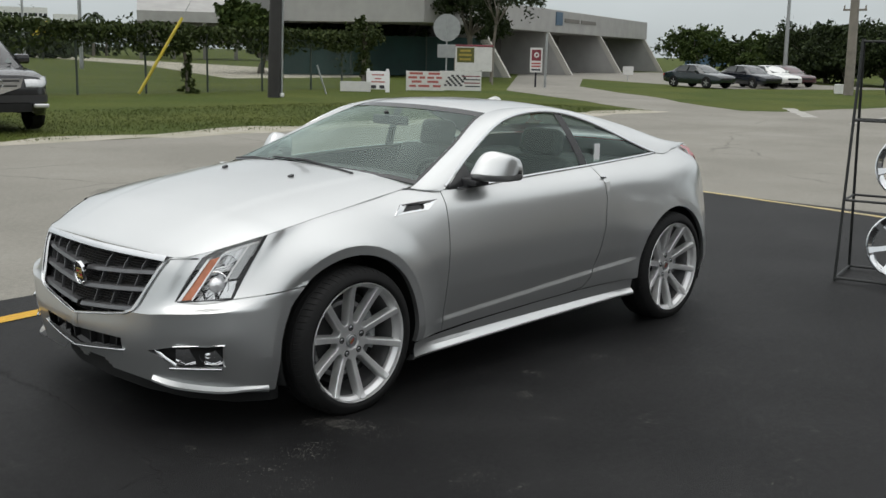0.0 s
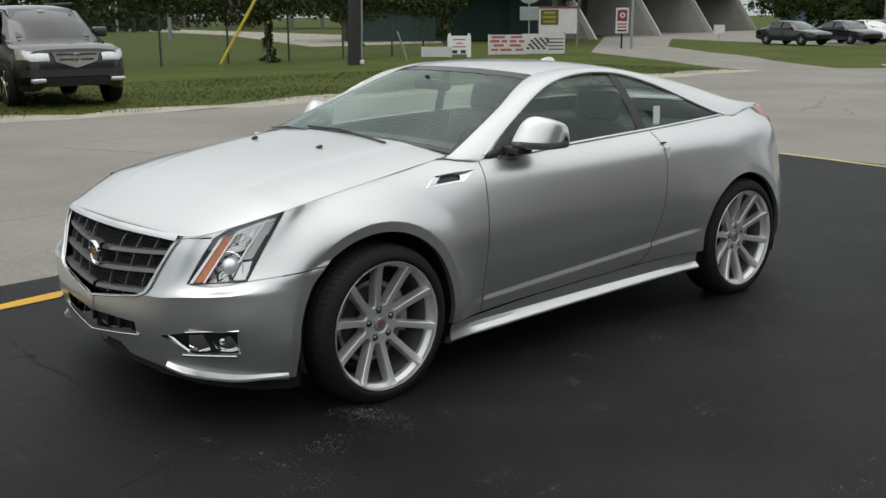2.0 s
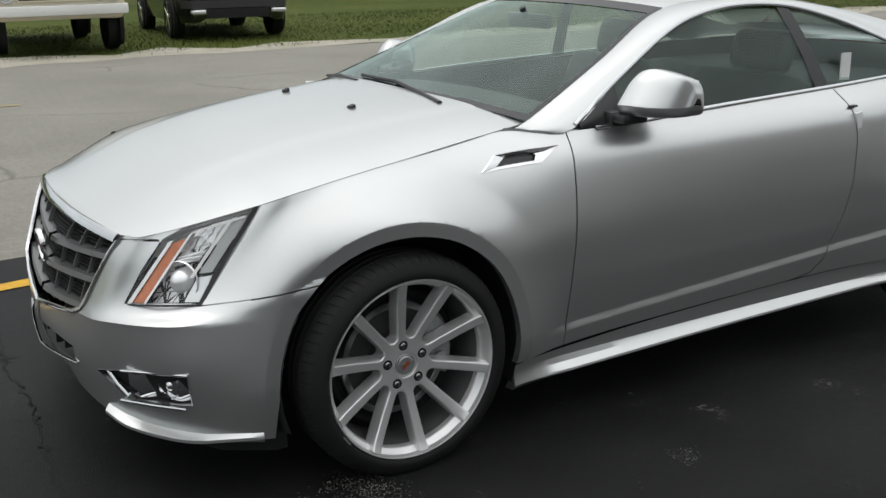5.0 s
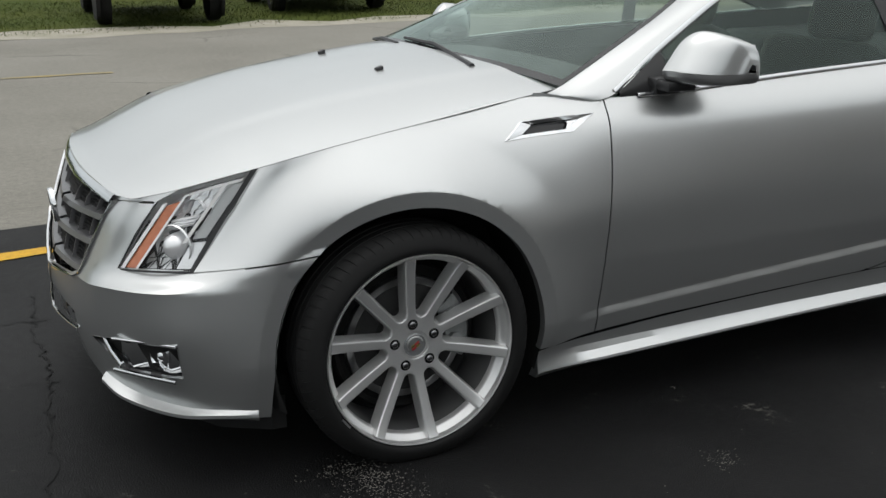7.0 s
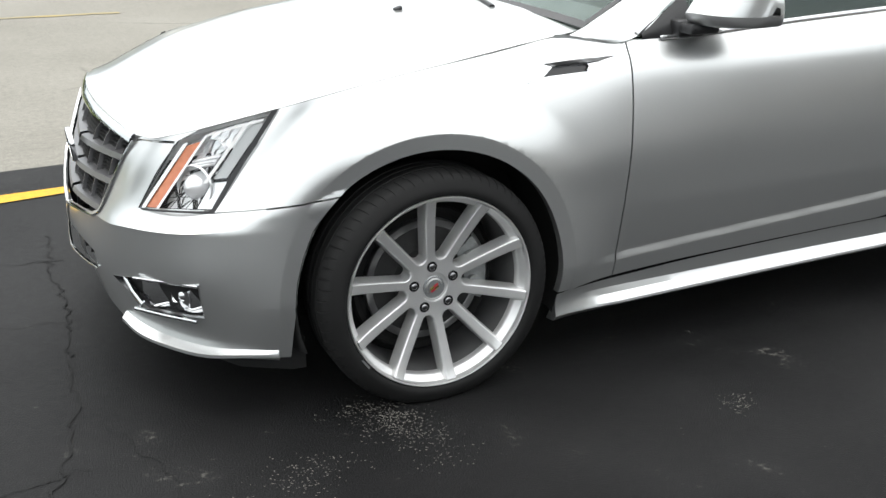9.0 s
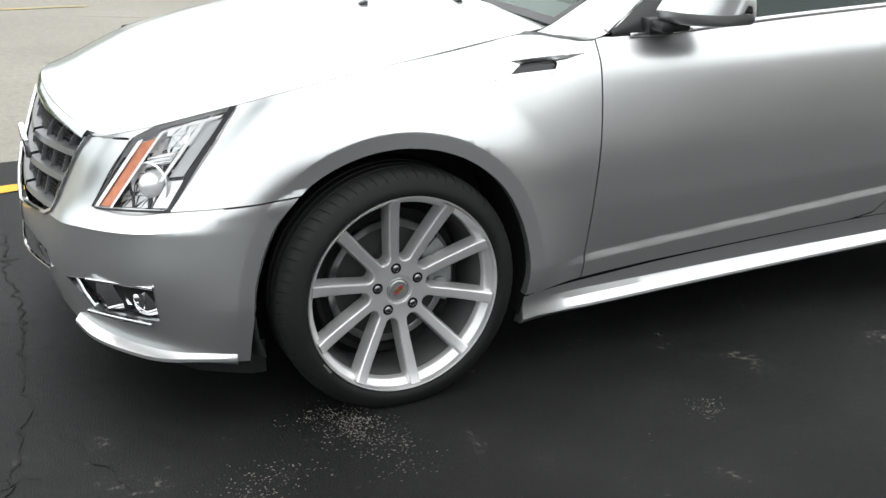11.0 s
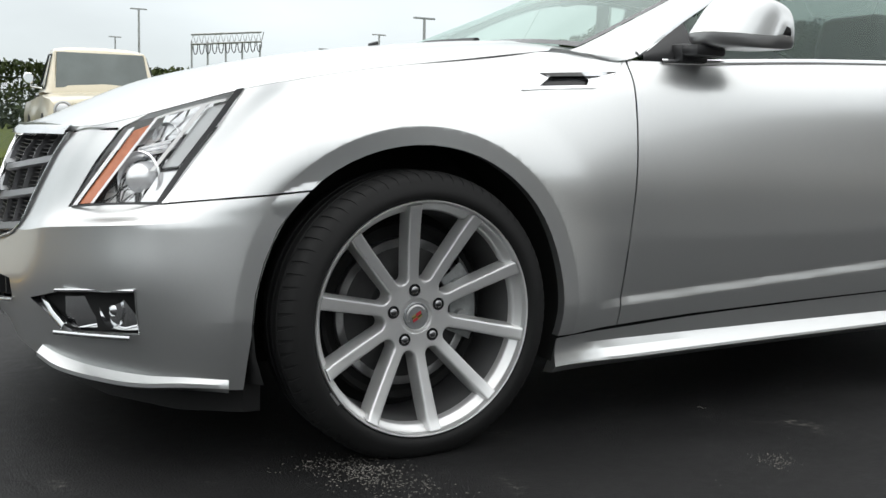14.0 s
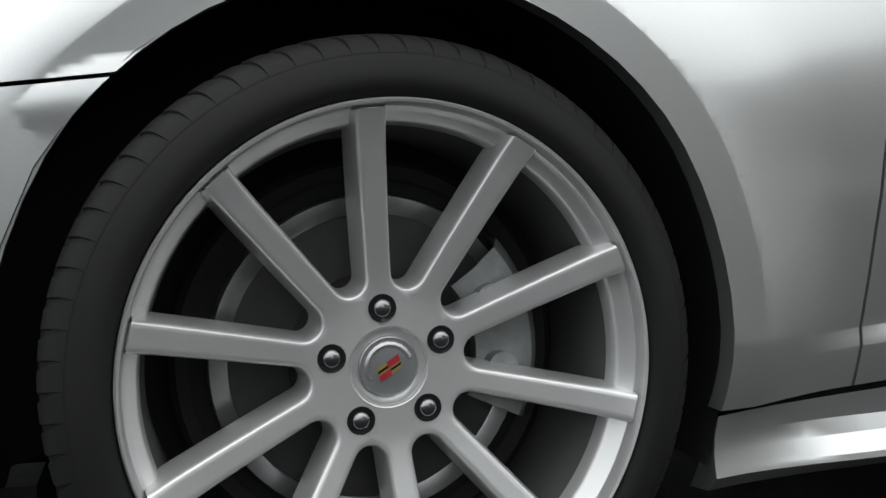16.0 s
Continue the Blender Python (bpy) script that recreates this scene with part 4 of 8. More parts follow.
def headlamp(side):
    def put(name, bm, material, par, label="", sharp=35):
        if side > 0:
            o = mirrored(bm)
            bm.free()
            bm = o
        return part(name, bm, material, par, label, sharp)
    lens = pushed(headlamp_skin, -_cd * 0.002)
    lamp = put("headlamp", lens, LENS, coupe, "clear headlamp with an amber side strip")
    lamp.visible_shadow = False
    back = pushed(headlamp_skin, -_cd * 0.075)
    rim_walls(back, _cd * 0.068)
    put("housing", back, LAMP_WALL, lamp, "pale housing")
    lin = lambda a, b, n: [a + (b - a) * k / n for k in range(n + 1)]  # noqa: E731
    # a leaning amber strip between two pale edges
    put("amber_strip", lamp_plate(lin(0.10, 0.265, 4), lin(0.03, 0.86, 10), 0.018, 0.10), AMBER, lamp, "amber reflector strip")
    for u0, u1 in ((0.035, 0.098), (0.268, 0.305)):
        put("strip_edge", lamp_plate(lin(u0, u1, 2), lin(0.02, 0.90, 10), 0.014, 0.10), LAMP_WALL, lamp, "pale edge of the amber strip")
    # the low projector: a deep bright bowl with a clear round eye
    for u, v, r, tag in ((0.55, 0.27, 0.064, "projector"), (0.56, 0.66, 0.040, "high_beam")):
        bm = bmesh.new()
        lathe(bm, [(r * 1.04, 0.004), (r, 0.0), (r * 0.96, 0.006), (r * 0.80, 0.026), (r * 0.66, 0.036), (r * 0.63, 0.014), (r * 0.55, -0.002), (r * 0.38, -0.013), (r * 0.2, -0.019), (0.001, -0.021)] if tag == "projector" else [(r, 0), (r * 0.9, 0.015), (r * 0.5, 0.035), (0.002, 0.042)], 32)
        q = Vector((0, -1, 0)).rotation_difference(Vector((-0.82, -0.55, 0.05))).to_matrix().to_4x4()
        bmesh.ops.transform(bm, matrix=Matrix.Translation(lamp_point(u, v, 0.034)) @ q, verts=bm.verts[:])
        put(tag, bm, REFLECTOR, lamp, "bright reflector bowl")
    # stepped reflector behind: flat facets at changing angles
    bm = bmesh.new()
    for i in range(7):
        v0, v1 = 0.03 + 0.135 * i, 0.155 + 0.135 * i
        for j in range(4):
            u0, u1 = 0.28 + 0.105 * j, 0.375 + 0.105 * j
            t0, t1 = 0.052 - 0.014 * ((i + j) % 2), 0.052 - 0.014 * ((i + j + 1) % 2)
            grid_faces(bm, [[lamp_point(u0 + 0.10 * v0, v0, t0), lamp_point(u1 + 0.10 * v0, v0, t1)], [lamp_point(u0 + 0.10 * v1, v1, t1), lamp_point(u1 + 0.10 * v1, v1, t0 - 0.006)]])
    put("reflector", bm, REFLECTOR, lamp, "facetted reflector", 10)
    bm = bmesh.new()
    for k in range(3):
        v0 = 0.50 + 0.045 * k
        grid_faces(bm, [[lamp_point(u, v, 0.030 - 0.006 * (i % 2)) for u in lin(0.36, 0.66, 4)] for i, v in enumerate((v0, v0 + 0.02, v0 + 0.04))])
    put("trim_steps", bm, REFLECTOR, lamp)
    # white light pipe up the outer side and along the top
    put("light_pipe", lamp_plate(lin(0.655, 0.70, 2), lin(0.30, 0.90, 10), 0.014, 0.10), WHITE_PLASTIC, lamp, "white light pipe")
    put("light_pipe", lamp_plate(lin(0.36, 0.92, 8), lin(0.90, 0.93, 1), 0.014), WHITE_PLASTIC, lamp, "white light pipe")
    put("side_reflector", lamp_plate(lin(0.715, 0.86, 3), lin(0.34, 0.90, 8), 0.030, 0.06), SATIN, lamp, "grey side reflector")
    put("side_marker", lamp_plate(lin(0.74, 0.93, 3), lin(0.03, 0.30, 6), 0.034), REFLECTOR, lamp)
    put("seal", lamp_plate(lin(0.945, 1.004, 2), lin(-0.01, 1.0, 10), 0.0125), BLACK, lamp, "black outer seal")
    put("seal", lamp_plate(lin(0.0, 1.0, 10), lin(-0.012, 0.012, 1), 0.012), BLACK, lamp, "black outer seal")
    put("seal", lamp_plate(lin(-0.002, 0.020, 1), lin(0.0, 0.95, 10), 0.012), BLACK, lamp, "black outer seal")


headlamp(-1)
headlamp(1)

# grille: dark mesh, three bars a side, upright dividers, chrome frame
_sk = pushed(grille_skin, (0.055, 0, 0))
_skr = mirrored(_sk)
grille = part("grille", _sk, DARK, coupe, "dark grille with graphite bars in a chrome frame")
part("grille_back", _skr, DARK, grille)


def grille_x(y, z):
    """The front skin's place ahead of the wheels at that width and height."""
    y = abs(y)
    mid = interp(z, [(0.30, -0.90), (0.40, -0.905), (0.48, -0.90), (0.53, -0.893), (0.63, -0.868), (0.74, -0.835), (0.80, -0.79)])
    edge = interp(z, [(0.30, -0.855), (0.40, -0.868), (0.53, -0.852), (0.61, -0.820), (0.735, -0.775), (0.80, -0.742)])
    we = interp(z, [(0.30, 0.29), (0.53, 0.37), (0.61, 0.405), (0.735, 0.435), (0.80, 0.455)])
    return mid + (edge - mid) * min(1.2, y / we) ** 1.6


def grille_edge(z):
    return interp(z, [(0.478, 0.0), (0.535, 0.30), (0.555, 0.352), (0.625, 0.385), (0.735, 0.432), (0.785, 0.452)])


for _z, _th in ((0.555, 0.020), (0.640, 0.022), (0.722, 0.022)):
    for _s in (-1, 1):
        _bm = bmesh.new()
        _rws = []
        for _k in range(13):
            _y = _s * (0.012 + (grille_edge(_z) - 0.012) * _k / 12)
            _zz = _z - 0.035 * (1 - _k / 12)
            _x = grille_x(_y, _zz) + 0.012
            _rws.append([(_x + 0.05, _y, _zz - _th * 0.5), (_x + 0.006, _y, _zz - _th * 0.6), (_x - 0.002, _y, _zz - _th * 0.35), (_x + 0.004, _y, _zz + _th * 0.4), (_x + 0.05, _y, _zz + _th * 0.7)])
        grid_faces(_bm, _rws)
        part("grille_bar", _bm, GRAPHITE, grille, "", 30, True)
for _s in (-1, 1):
    for _y in (0.10, 0.20, 0.30, 0.385):
        _bm = bmesh.new()
        _lo = 0.50 if _y < 0.28 else (0.535 if _y < 0.35 else 0.64)
        _hi = 0.79
        _rws = []
        for _k in range(7):
            _z = _lo + (_hi - _lo) * _k / 6
            _x = grille_x(_y, _z) + 0.024
            _sx = _y + 0.05 * (_k / 6 - 0.5)
            _rws.append([(_x + 0.03, _s * (_sx - 0.002), _z), (_x, _s * (_sx - 0.0022), _z), (_x, _s * (_sx + 0.0022), _z), (_x + 0.03, _s * (_sx + 0.002), _z)])
        grid_faces(_bm, _rws)
        part("grille_divider", _bm, GRAPHITE, grille, "", 30, True)
    _bm = bmesh.new()
    for _k in range(26):
        _z = 0.49 + 0.011 * _k
        _e = grille_edge(_z) - 0.004
        if _e > 0.05:
            grid_faces(_bm, [[(grille_x(_y, _z) + 0.036 + d, _s * _y, _z + h) for _y in [_e * j / 8 for j in range(9)]] for d, h in ((0.0, 0.0), (0.0, 0.003), (0.012, 0.003))])
    part("grille_mesh", _bm, BLACK, grille)
    # frame
    _fr = [(grille_x(0, 0.793) - 0.002, 0, 0.795)] + [(grille_x(_y, 0.79) - 0.004, _s * _y, 0.797 - 0.008 * (_y / 0.45) ** 2) for _y in (0.1, 0.2, 0.3, 0.4, 0.449)]
    _bm = bmesh.new()
    band(_bm, _fr if _s < 0 else _fr[::-1], [(-0.8, 0, 0.6)] * len(_fr), 0.030, 0.006)
    part("grille_frame", _bm, CHROME, grille, "chrome frame along the grille's top", 35, True)
    _fr = [(grille_x(grille_edge(z), z) - 0.003, _s * (grille_edge(z) + 0.004), z) for z in (0.785, 0.735, 0.68, 0.625, 0.58, 0.555, 0.54)]
    _fr += [(grille_x(y, 0.535 - 0.057 * (1 - y / 0.30)) - 0.003, _s * y, 0.532 - 0.057 * (1 - y / 0.30)) for y in (0.30, 0.2, 0.1, 0.0)]
    _bm = bmesh.new()
    band(_bm, _fr if _s < 0 else _fr[::-1], [(-1, _s * 0.15, 0)] * len(_fr), 0.006, 0.004)
    part("grille_frame", _bm, CHROME, grille, "thin chrome edge of the grille", 35, True)

# badge: ring, shield, wreath as plain shapes
_bx = grille_x(0, 0.655) - 0.012
_bm = bmesh.new()
lathe(_bm, [(0.052, 0.012), (0.053, 0.0), (0.050, -0.005), (0.046, -0.003), (0.044, 0.004), (0.001, 0.005)], 40)
for _v in _bm.verts:
    _v.co.z *= 1.15
badge = part("badge", _bm, CHROME, coupe, "chrome round badge with a coloured shield")
badge.matrix_basis = pose(_bx, 0, 0.66, 0, 0, -90) @ pose(0, 0, 0, 6, 0, 0)
for _mt, _nm, _sh in ((GLOSS_BLACK, "badge_field", [(-0.034, -0.036, 0.034, 0.036)]), (BADGE_GOLD, "badge_shield", [(-0.025, -0.028, 0.025, 0.024)]), (BADGE_RED, "badge_bars", [(-0.024, 0.004, 0.0, 0.012), (0.0, -0.014, 0.024, -0.004)]), (GLOSS_BLACK, "badge_lines", [(-0.024, -0.006, 0.024, -0.002), (-0.024, 0.014, 0.024, 0.018)])):
    _bm = bmesh.new()
    _d = {"badge_field": 0.001, "badge_shield": 0.003, "badge_bars": 0.0045, "badge_lines": 0.0045}[_nm]
    for _x0, _z0, _x1, _z1 in _sh:
        box(_bm, _x0, 0.003 - _d, _z0, _x1, 0.006, _z1, 0.0005)
    part(_nm, _bm, _mt, badge)

# lower intake
_sk = pushed(intake_skin, (0.05, 0, 0))
_skr = mirrored(_sk)
intake = part("lower_intake", _sk, DARK, coupe, "black lower air intake")
part("intake_back", _skr, DARK, intake)
for _s in (-1, 1):
    for _y in (0.06, 0.14, 0.22):
        _bm = bmesh.new()
        box(_bm, grille_x(_y, 0.37) + 0.030, _s * _y - 0.004, 0.322 + 0.16 * _y, grille_x(_y, 0.37) + 0.06, _s * _y + 0.004, 0.404, 0.001)
        part("intake_bar", _bm, BLACK, intake)
    _bm = bmesh.new()
    _fr = [(grille_x(y, 0.34) - 0.004, _s * y, 0.312 + 0.048 * y / 0.3) for y in (0.0, 0.08, 0.16, 0.24, 0.30)]
    band(_bm, _fr if _s > 0 else _fr[::-1], [(-1, 0, 0.1)] * 5, 0.008, 0.004)
    part("intake_trim", _bm, CHROME, intake, "thin chrome lip", 35, True)

# fog lamps
_fd = Vector((-0.8, -0.6, 0.05)).normalized()
for _s in (-1, 1):
    def fput(name, bm, material, par, label=""):
        if _s > 0:
            o = mirrored(bm)
            bm.free()
            bm = o
        return part(name, bm, material, par, label)
    _b = pushed(fog_skin, -_fd * 0.05)
    rim_walls(_b, _fd * 0.052)
    fog = fput("fog_lamp", _b, GRAPHITE, coupe, "chrome fog lamp in a dark pocket")
    _bm = bmesh.new()
    rr = lathe(_bm, [(0.043, 0.0), (0.040, 0.008), (0.030, 0.022), (0.018, 0.026), (0.017, 0.006), (0.010, 0.0), (0.001, -0.002)], 28)
    _q = Vector((0, -1, 0)).rotation_difference(Vector((-0.9, -0.42, 0.0))).to_matrix().to_4x4()
    bmesh.ops.transform(_bm, matrix=Matrix.Translation(Vector((-0.700, -0.675, 0.388))) @ _q, verts=_bm.verts[:])
    fput("fog_bowl", _bm, CHROME, fog, "bright reflector")
    _bm = bmesh.new()
    grid_faces(_bm, [[Vector(a).lerp(Vector(b), k / 6) + _fd * (-0.026 + 0.012 * math.sin(k * 1.7)) for k in range(7)] for a, b in (((-0.79, -0.56, 0.335), (-0.665, -0.745, 0.345)), ((-0.80, -0.56, 0.360), (-0.668, -0.75, 0.375)), ((-0.80, -0.56, 0.41), (-0.668, -0.75, 0.432)))])
    fput("fog_reflector", _bm, CHROME, fog, "chrome backing")
    _bm = bmesh.new()
    band(_bm, [(-0.815, -0.44, 0.392), (-0.802, -0.50, 0.36), (-0.785, -0.555, 0.335)], [_fd] * 3, 0.018, 0.006)
    fput("fog_fin", _bm, CHROME, fog, "chrome fin")
    for _ps, _w in (([(-0.80, -0.56, 0.427), (-0.73, -0.665, 0.437), (-0.662, -0.768, 0.445)], 0.008), ([(-0.80, -0.53, 0.318), (-0.735, -0.64, 0.324), (-0.668, -0.75, 0.331)], 0.010)):
        _bm = bmesh.new()
        band(_bm, [Vector(p) + _fd * 0.004 for p in _ps], [_fd] * len(_ps), _w, 0.005)
        fput("fog_trim", _bm, CHROME, fog, "chrome strip")

# front splitter lip with its bright upper edge, and black apron
for _s in (-1, 1):
    _c = spline([(-0.818, 0.425, 0.240), (-0.77, 0.53, 0.222), (-0.66, 0.70, 0.212), (-0.56, 0.785, 0.214), (-0.47, 0.828, 0.205)], 6)
    _rws = []
    for _i, (_x, _w, _z) in enumerate(_c):
        _t = _i / (len(_c) - 1)
        _o = 0.022 * math.sin(math.pi * min(1, _t * 0.85 + 0.15)) + 0.005
        _n = Vector((-0.75 + 0.5 * _t, -0.55 - 0.35 * _t, 0)).normalized()
        _p = Vector((_x, -_w, _z))
        _r = [_p - _n * 0.02 + Vector((0, 0, 0.034)), _p + _n * _o * 0.30 + Vector((0, 0, 0.018)), _p + _n * _o + Vector((0, 0, 0.008)), _p + _n * _o - Vector((0, 0, 0.002)), _p - Vector((0, 0, 0.012)), _p - _n * 0.05 - Vector((0, 0, 0.012))]
        _rws.append([(q.x, q.y * -_s, q.z) for q in _r])
    _bm = bmesh.new()
    _sv = grid_faces(_bm, _rws)
    _bm.faces.new(_sv[0])
    part("splitter", _bm, SILVER, coupe, "silver lower lip", 30, True)
    _bm = bmesh.new()
    grid_faces(_bm, [[(x + 0.05, _s * (w - 0.05), z) for z in (0.23, 0.16, 0.125)] for x, w in ((-0.80, 0.05), (-0.78, 0.30), (-0.72, 0.50), (-0.60, 0.72), (-0.47, 0.82), (-0.43, 0.82), (-0.42, 0.60))])
    part("front_apron", _bm, DARK, coupe, "black rubber apron under the bumper", 30, True)

# sill skirts
for _s in (-1, 1):
    _rws = []
    for _k in range(41):
        _t = _k / 40
        _x = 0.4135 + _t * 2.0085
        _o = 0.028 * min(1.0, max(0.0, _t - 0.015) / 0.10) * (1 - 0.2 * _t)
        _z = 0.172 + 0.045 * _t
        _b = 0.836 - 0.012 * math.sin(math.pi * _t) + 0.012 * _t + 0.026 * max(0.0, (0.66 - _x) / 0.2465) ** 2 + 0.014 * max(0.0, (_x - 2.22) / 0.20) ** 2
        _sec = [(_b + 0.004, interp(_x, [(0.40, 0.2735), (0.640, 0.2835), (0.92, 0.3005), (1.35, 0.3175), (1.78, 0.3315), (2.10, 0.3350), (2.45, 0.3310)])), (_b - 0.004, _z + 0.075 - 0.02 * _t), (_b - 0.004 + _o * 0.3, _z + 0.052), (_b + _o, _z + 0.030), (_b + _o + 0.002, _z + 0.022), (_b + _o * 0.5 - 0.016, _z + 0.002), (_b - 0.06, _z - 0.004)]
        _rws.append([(_x, _s * w, z) for q, (w, z) in enumerate(_sec)])
    _bm = bmesh.new()
    _sv = grid_faces(_bm, _rws)
    _bm.faces.new(_sv[0][::-1])
    _bm.faces.new(_sv[-1])
    part("side_skirt", _bm, SILVER, coupe, "silver side skirt", 22, True)

# fender vents: a flat bright frame with a thin dark slot and a bright arrow wedge in its rear end
_vb = pushed(vent_skin, (0, 0.016, 0))
_vt = KDTree(len(vent_skin.verts))
for _k, _v in enumerate(vent_skin.verts):
    _vt.insert((_v.co.x, 0, _v.co.z), _k)
_vt.balance()
_vy = [-_v.co.y for _v in vent_skin.verts]


def vent_at(x, z, out=0.0):
    near = _vt.find_n((x, 0, z), 4)
    wts = [1 / (d + 0.002) for _, _, d in near]
    return Vector((x, -(sum(w * _vy[i] for w, (_, i, _) in zip(wts, near)) / sum(wts) + out), z))


VENT_OUT = [(0.322, 0.930), (0.392, 0.981), (0.642, 1.001), (0.556, 0.948)]
VENT_IN = [(0.383, 0.944), (0.427, 0.973), (0.586, 0.985), (0.530, 0.955)]
for _s in (-1, 1):
    vent = part("fender_vent", _vb.copy() if _s < 0 else mirrored(_vb), GLOSS_BLACK, coupe, "chrome-framed black fender vent")
    _rows3 = []
    for _k in range(4):
        for _t in (0.02, 0.25, 0.5, 0.75, 0.98):
            (ax, az), (cx, cz) = VENT_OUT[_k], VENT_OUT[(_k + 1) % 4]
            (bx, bz), (dx, dz) = VENT_IN[_k], VENT_IN[(_k + 1) % 4]
            ax, az, bx, bz = ax + (cx - ax) * _t, az + (cz - az) * _t, bx + (dx - bx) * _t, bz + (dz - bz) * _t
            _rows3.append([vent_at(ax, az, -0.004), vent_at(ax, az, 0.0035), vent_at(ax + (bx - ax) * 0.06, az + (bz - az) * 0.06, 0.0050), vent_at(bx, bz, 0.0015), vent_at(bx, bz, -0.014)])
    _rows3.append(_rows3[0])
    _bm = bmesh.new()
    grid_faces(_bm, _rows3)
    _wedge = bmesh.new()
    _q = [(0.588, 0.985), (0.531, 0.955), (0.546, 0.9705), (0.540, 0.979)]
    _lo = [_wedge.verts.new(vent_at(x, z, -0.014)) for x, z in _q]
    _hi = [_wedge.verts.new(vent_at(x, z, 0.001 - 0.006 * (k > 1))) for k, (x, z) in enumerate(_q)]
    _wedge.faces.new(_hi)
    for _k in range(4):
        _wedge.faces.new((_lo[_k], _lo[(_k + 1) % 4], _hi[(_k + 1) % 4], _hi[_k]))
    for _n, _b, _l in (("vent_frame", _bm, "chrome frame"), ("vent_wedge", _wedge, "chrome arrow wedge")):
        if _s > 0:
            _b2 = mirrored(_b)
            _b.free()
            _b = _b2
        part(_n, _b, CHROME, vent, _l, 20, True)

# door mirrors: a wedge-shaped shell, the shade of its underside painted as darker silver
MIRROR_SECTIONS = [(0.785, 1.108, 1.137, 0.936, 0.984), (0.795, 1.092, 1.197, 0.888, 1.056), (0.82, 1.087, 1.234, 0.87, 1.092), (0.86, 1.085, 1.248, 0.876, 1.11), (0.9, 1.085, 1.244, 0.894, 1.122), (0.938, 1.086, 1.232, 0.936, 1.1292), (0.958, 1.088, 1.218, 0.984, 1.134), (0.967, 1.098, 1.186, 1.038, 1.13), (0.973, 1.108, 1.168, 1.06, 1.122), (0.976, 1.122, 1.15, 1.078, 1.108)]


def mirror_shell(outline, side):
    bm = bmesh.new()
    rows = []
    ring_pts = spline([(fx, fz, 0) for fx, fz in outline], 4)
    for w, zb, zt, xf, xr in spline(MIRROR_SECTIONS, 4):
        rows.append([(xf + (xr - xf) * fx, side * w, zb + (zt - zb) * fz) for fx, fz, _ in ring_pts])
    grid_faces(bm, rows)
    bmesh.ops.remove_doubles(bm, verts=bm.verts[:], dist=1e-5)
    bmesh.ops.holes_fill(bm, edges=[e for e in bm.edges if e.is_boundary])
    return bm


for _s in (-1, 1):
    mirror = part("door_mirror", mirror_shell([(1, 0.27), (1.0, 0.48), (0.96, 0.70), (0.87, 0.86), (0.70, 0.95), (0.50, 1.0), (0.40, 0.98), (0.27, 0.83), (0.14, 0.57), (0.04, 0.36), (0.0, 0.27)], _s), SILVER, coupe, "silver door mirror on a black arm", 50, True)
    part("lower_shell", mirror_shell([(0, 0.265), (0.02, 0.16), (0.10, 0.05), (0.3, 0.0), (0.7, 0.0), (0.97, 0.03), (1, 0.265)], _s), SATIN, mirror, "darker lower shell", 50, True)
    _bm = bmesh.new()
    box(_bm, 0.862, 0.735, 1.045, 0.965, 0.80, 1.100, 0.012, None, 2)
    box(_bm, 0.865, 0.785, 1.062, 0.975, 0.86, 1.095, 0.010, None, 2)
    for _v in _bm.verts:
        _v.co.y *= _s
    part("mirror_arm", _bm, BLACK, mirror, "black plastic arm", 35, True)
    _bm = bmesh.new()
    box(_bm, 1.098, 0.825, 1.12, 1.102, 0.935, 1.205, 0.001)
    for _v in _bm.verts:
        _v.co.x += (_v.co.y - 0.825) * 0.30
        _v.co.y *= _s
    part("mirror_glass", _bm, CHROME, mirror, "mirror glass", 35, True)

# door handle slots, nozzles, wipers, antenna, tail lamps
for _s in (-1, 1):
    # door pull: white plastic carries the bright gleam of the chrome
    _bm = bmesh.new()
    prism(_bm, [(-0.018, 0.048), (0.020, 0.052), (0.020, 0.02), (0.006, -0.050), (-0.002, -0.050)], pose(2.085, -0.868, 0.952, 90, 0, 0), 0.012)
    for _v in _bm.verts:
        _v.co.y = (_v.co.y + 0.004) * -_s * 1.0
        _v.co.x += (_v.co.z - 0.952) * -0.15
    part("door_handle", _bm, WHITE_PLASTIC, coupe, "chrome wedge-shaped door pull", 35, True)
    _bm = bmesh.new()
    box(_bm, 2.050, _s * 0.845 - 0.012, 1.022, 2.090, _s * 0.845 + 0.006, 1.030, 0.002)
    part("handle_slot", _bm, BLACK, coupe)
for _x, _y in ((0.178, -0.205), (0.168, 0.245)):
    _bm = bmesh.new()
    box(_bm, _x - 0.013, _y - 0.011, 1.072, _x + 0.013, _y + 0.011, 1.099, 0.004, None, 2)
    for _v in _bm.verts:
        _v.co.z += (0.0 if abs(_y) < 0.25 else -0.007)
        if _v.co.x < _x:
            _v.co.z -= 0.006
    part("washer_nozzle", _bm, BLACK, coupe, "black washer nozzle")
_bm = bmesh.new()
grid_faces(_bm, [[(0.405 + 0.095 * (y / 0.66) ** 2 + d, y, 1.094 - 0.046 * (y / 0.66) ** 2 + h) for y in [-0.66 + 1.32 * k / 24 for k in range(25)]] for d, h in ((0.0, -0.02), (0.03, 0.002), (0.075, 0.012), (0.10, 0.02))])
part("cowl", _bm, BLACK, coupe, "black cowl panel at the windscreen's foot", 35, True)
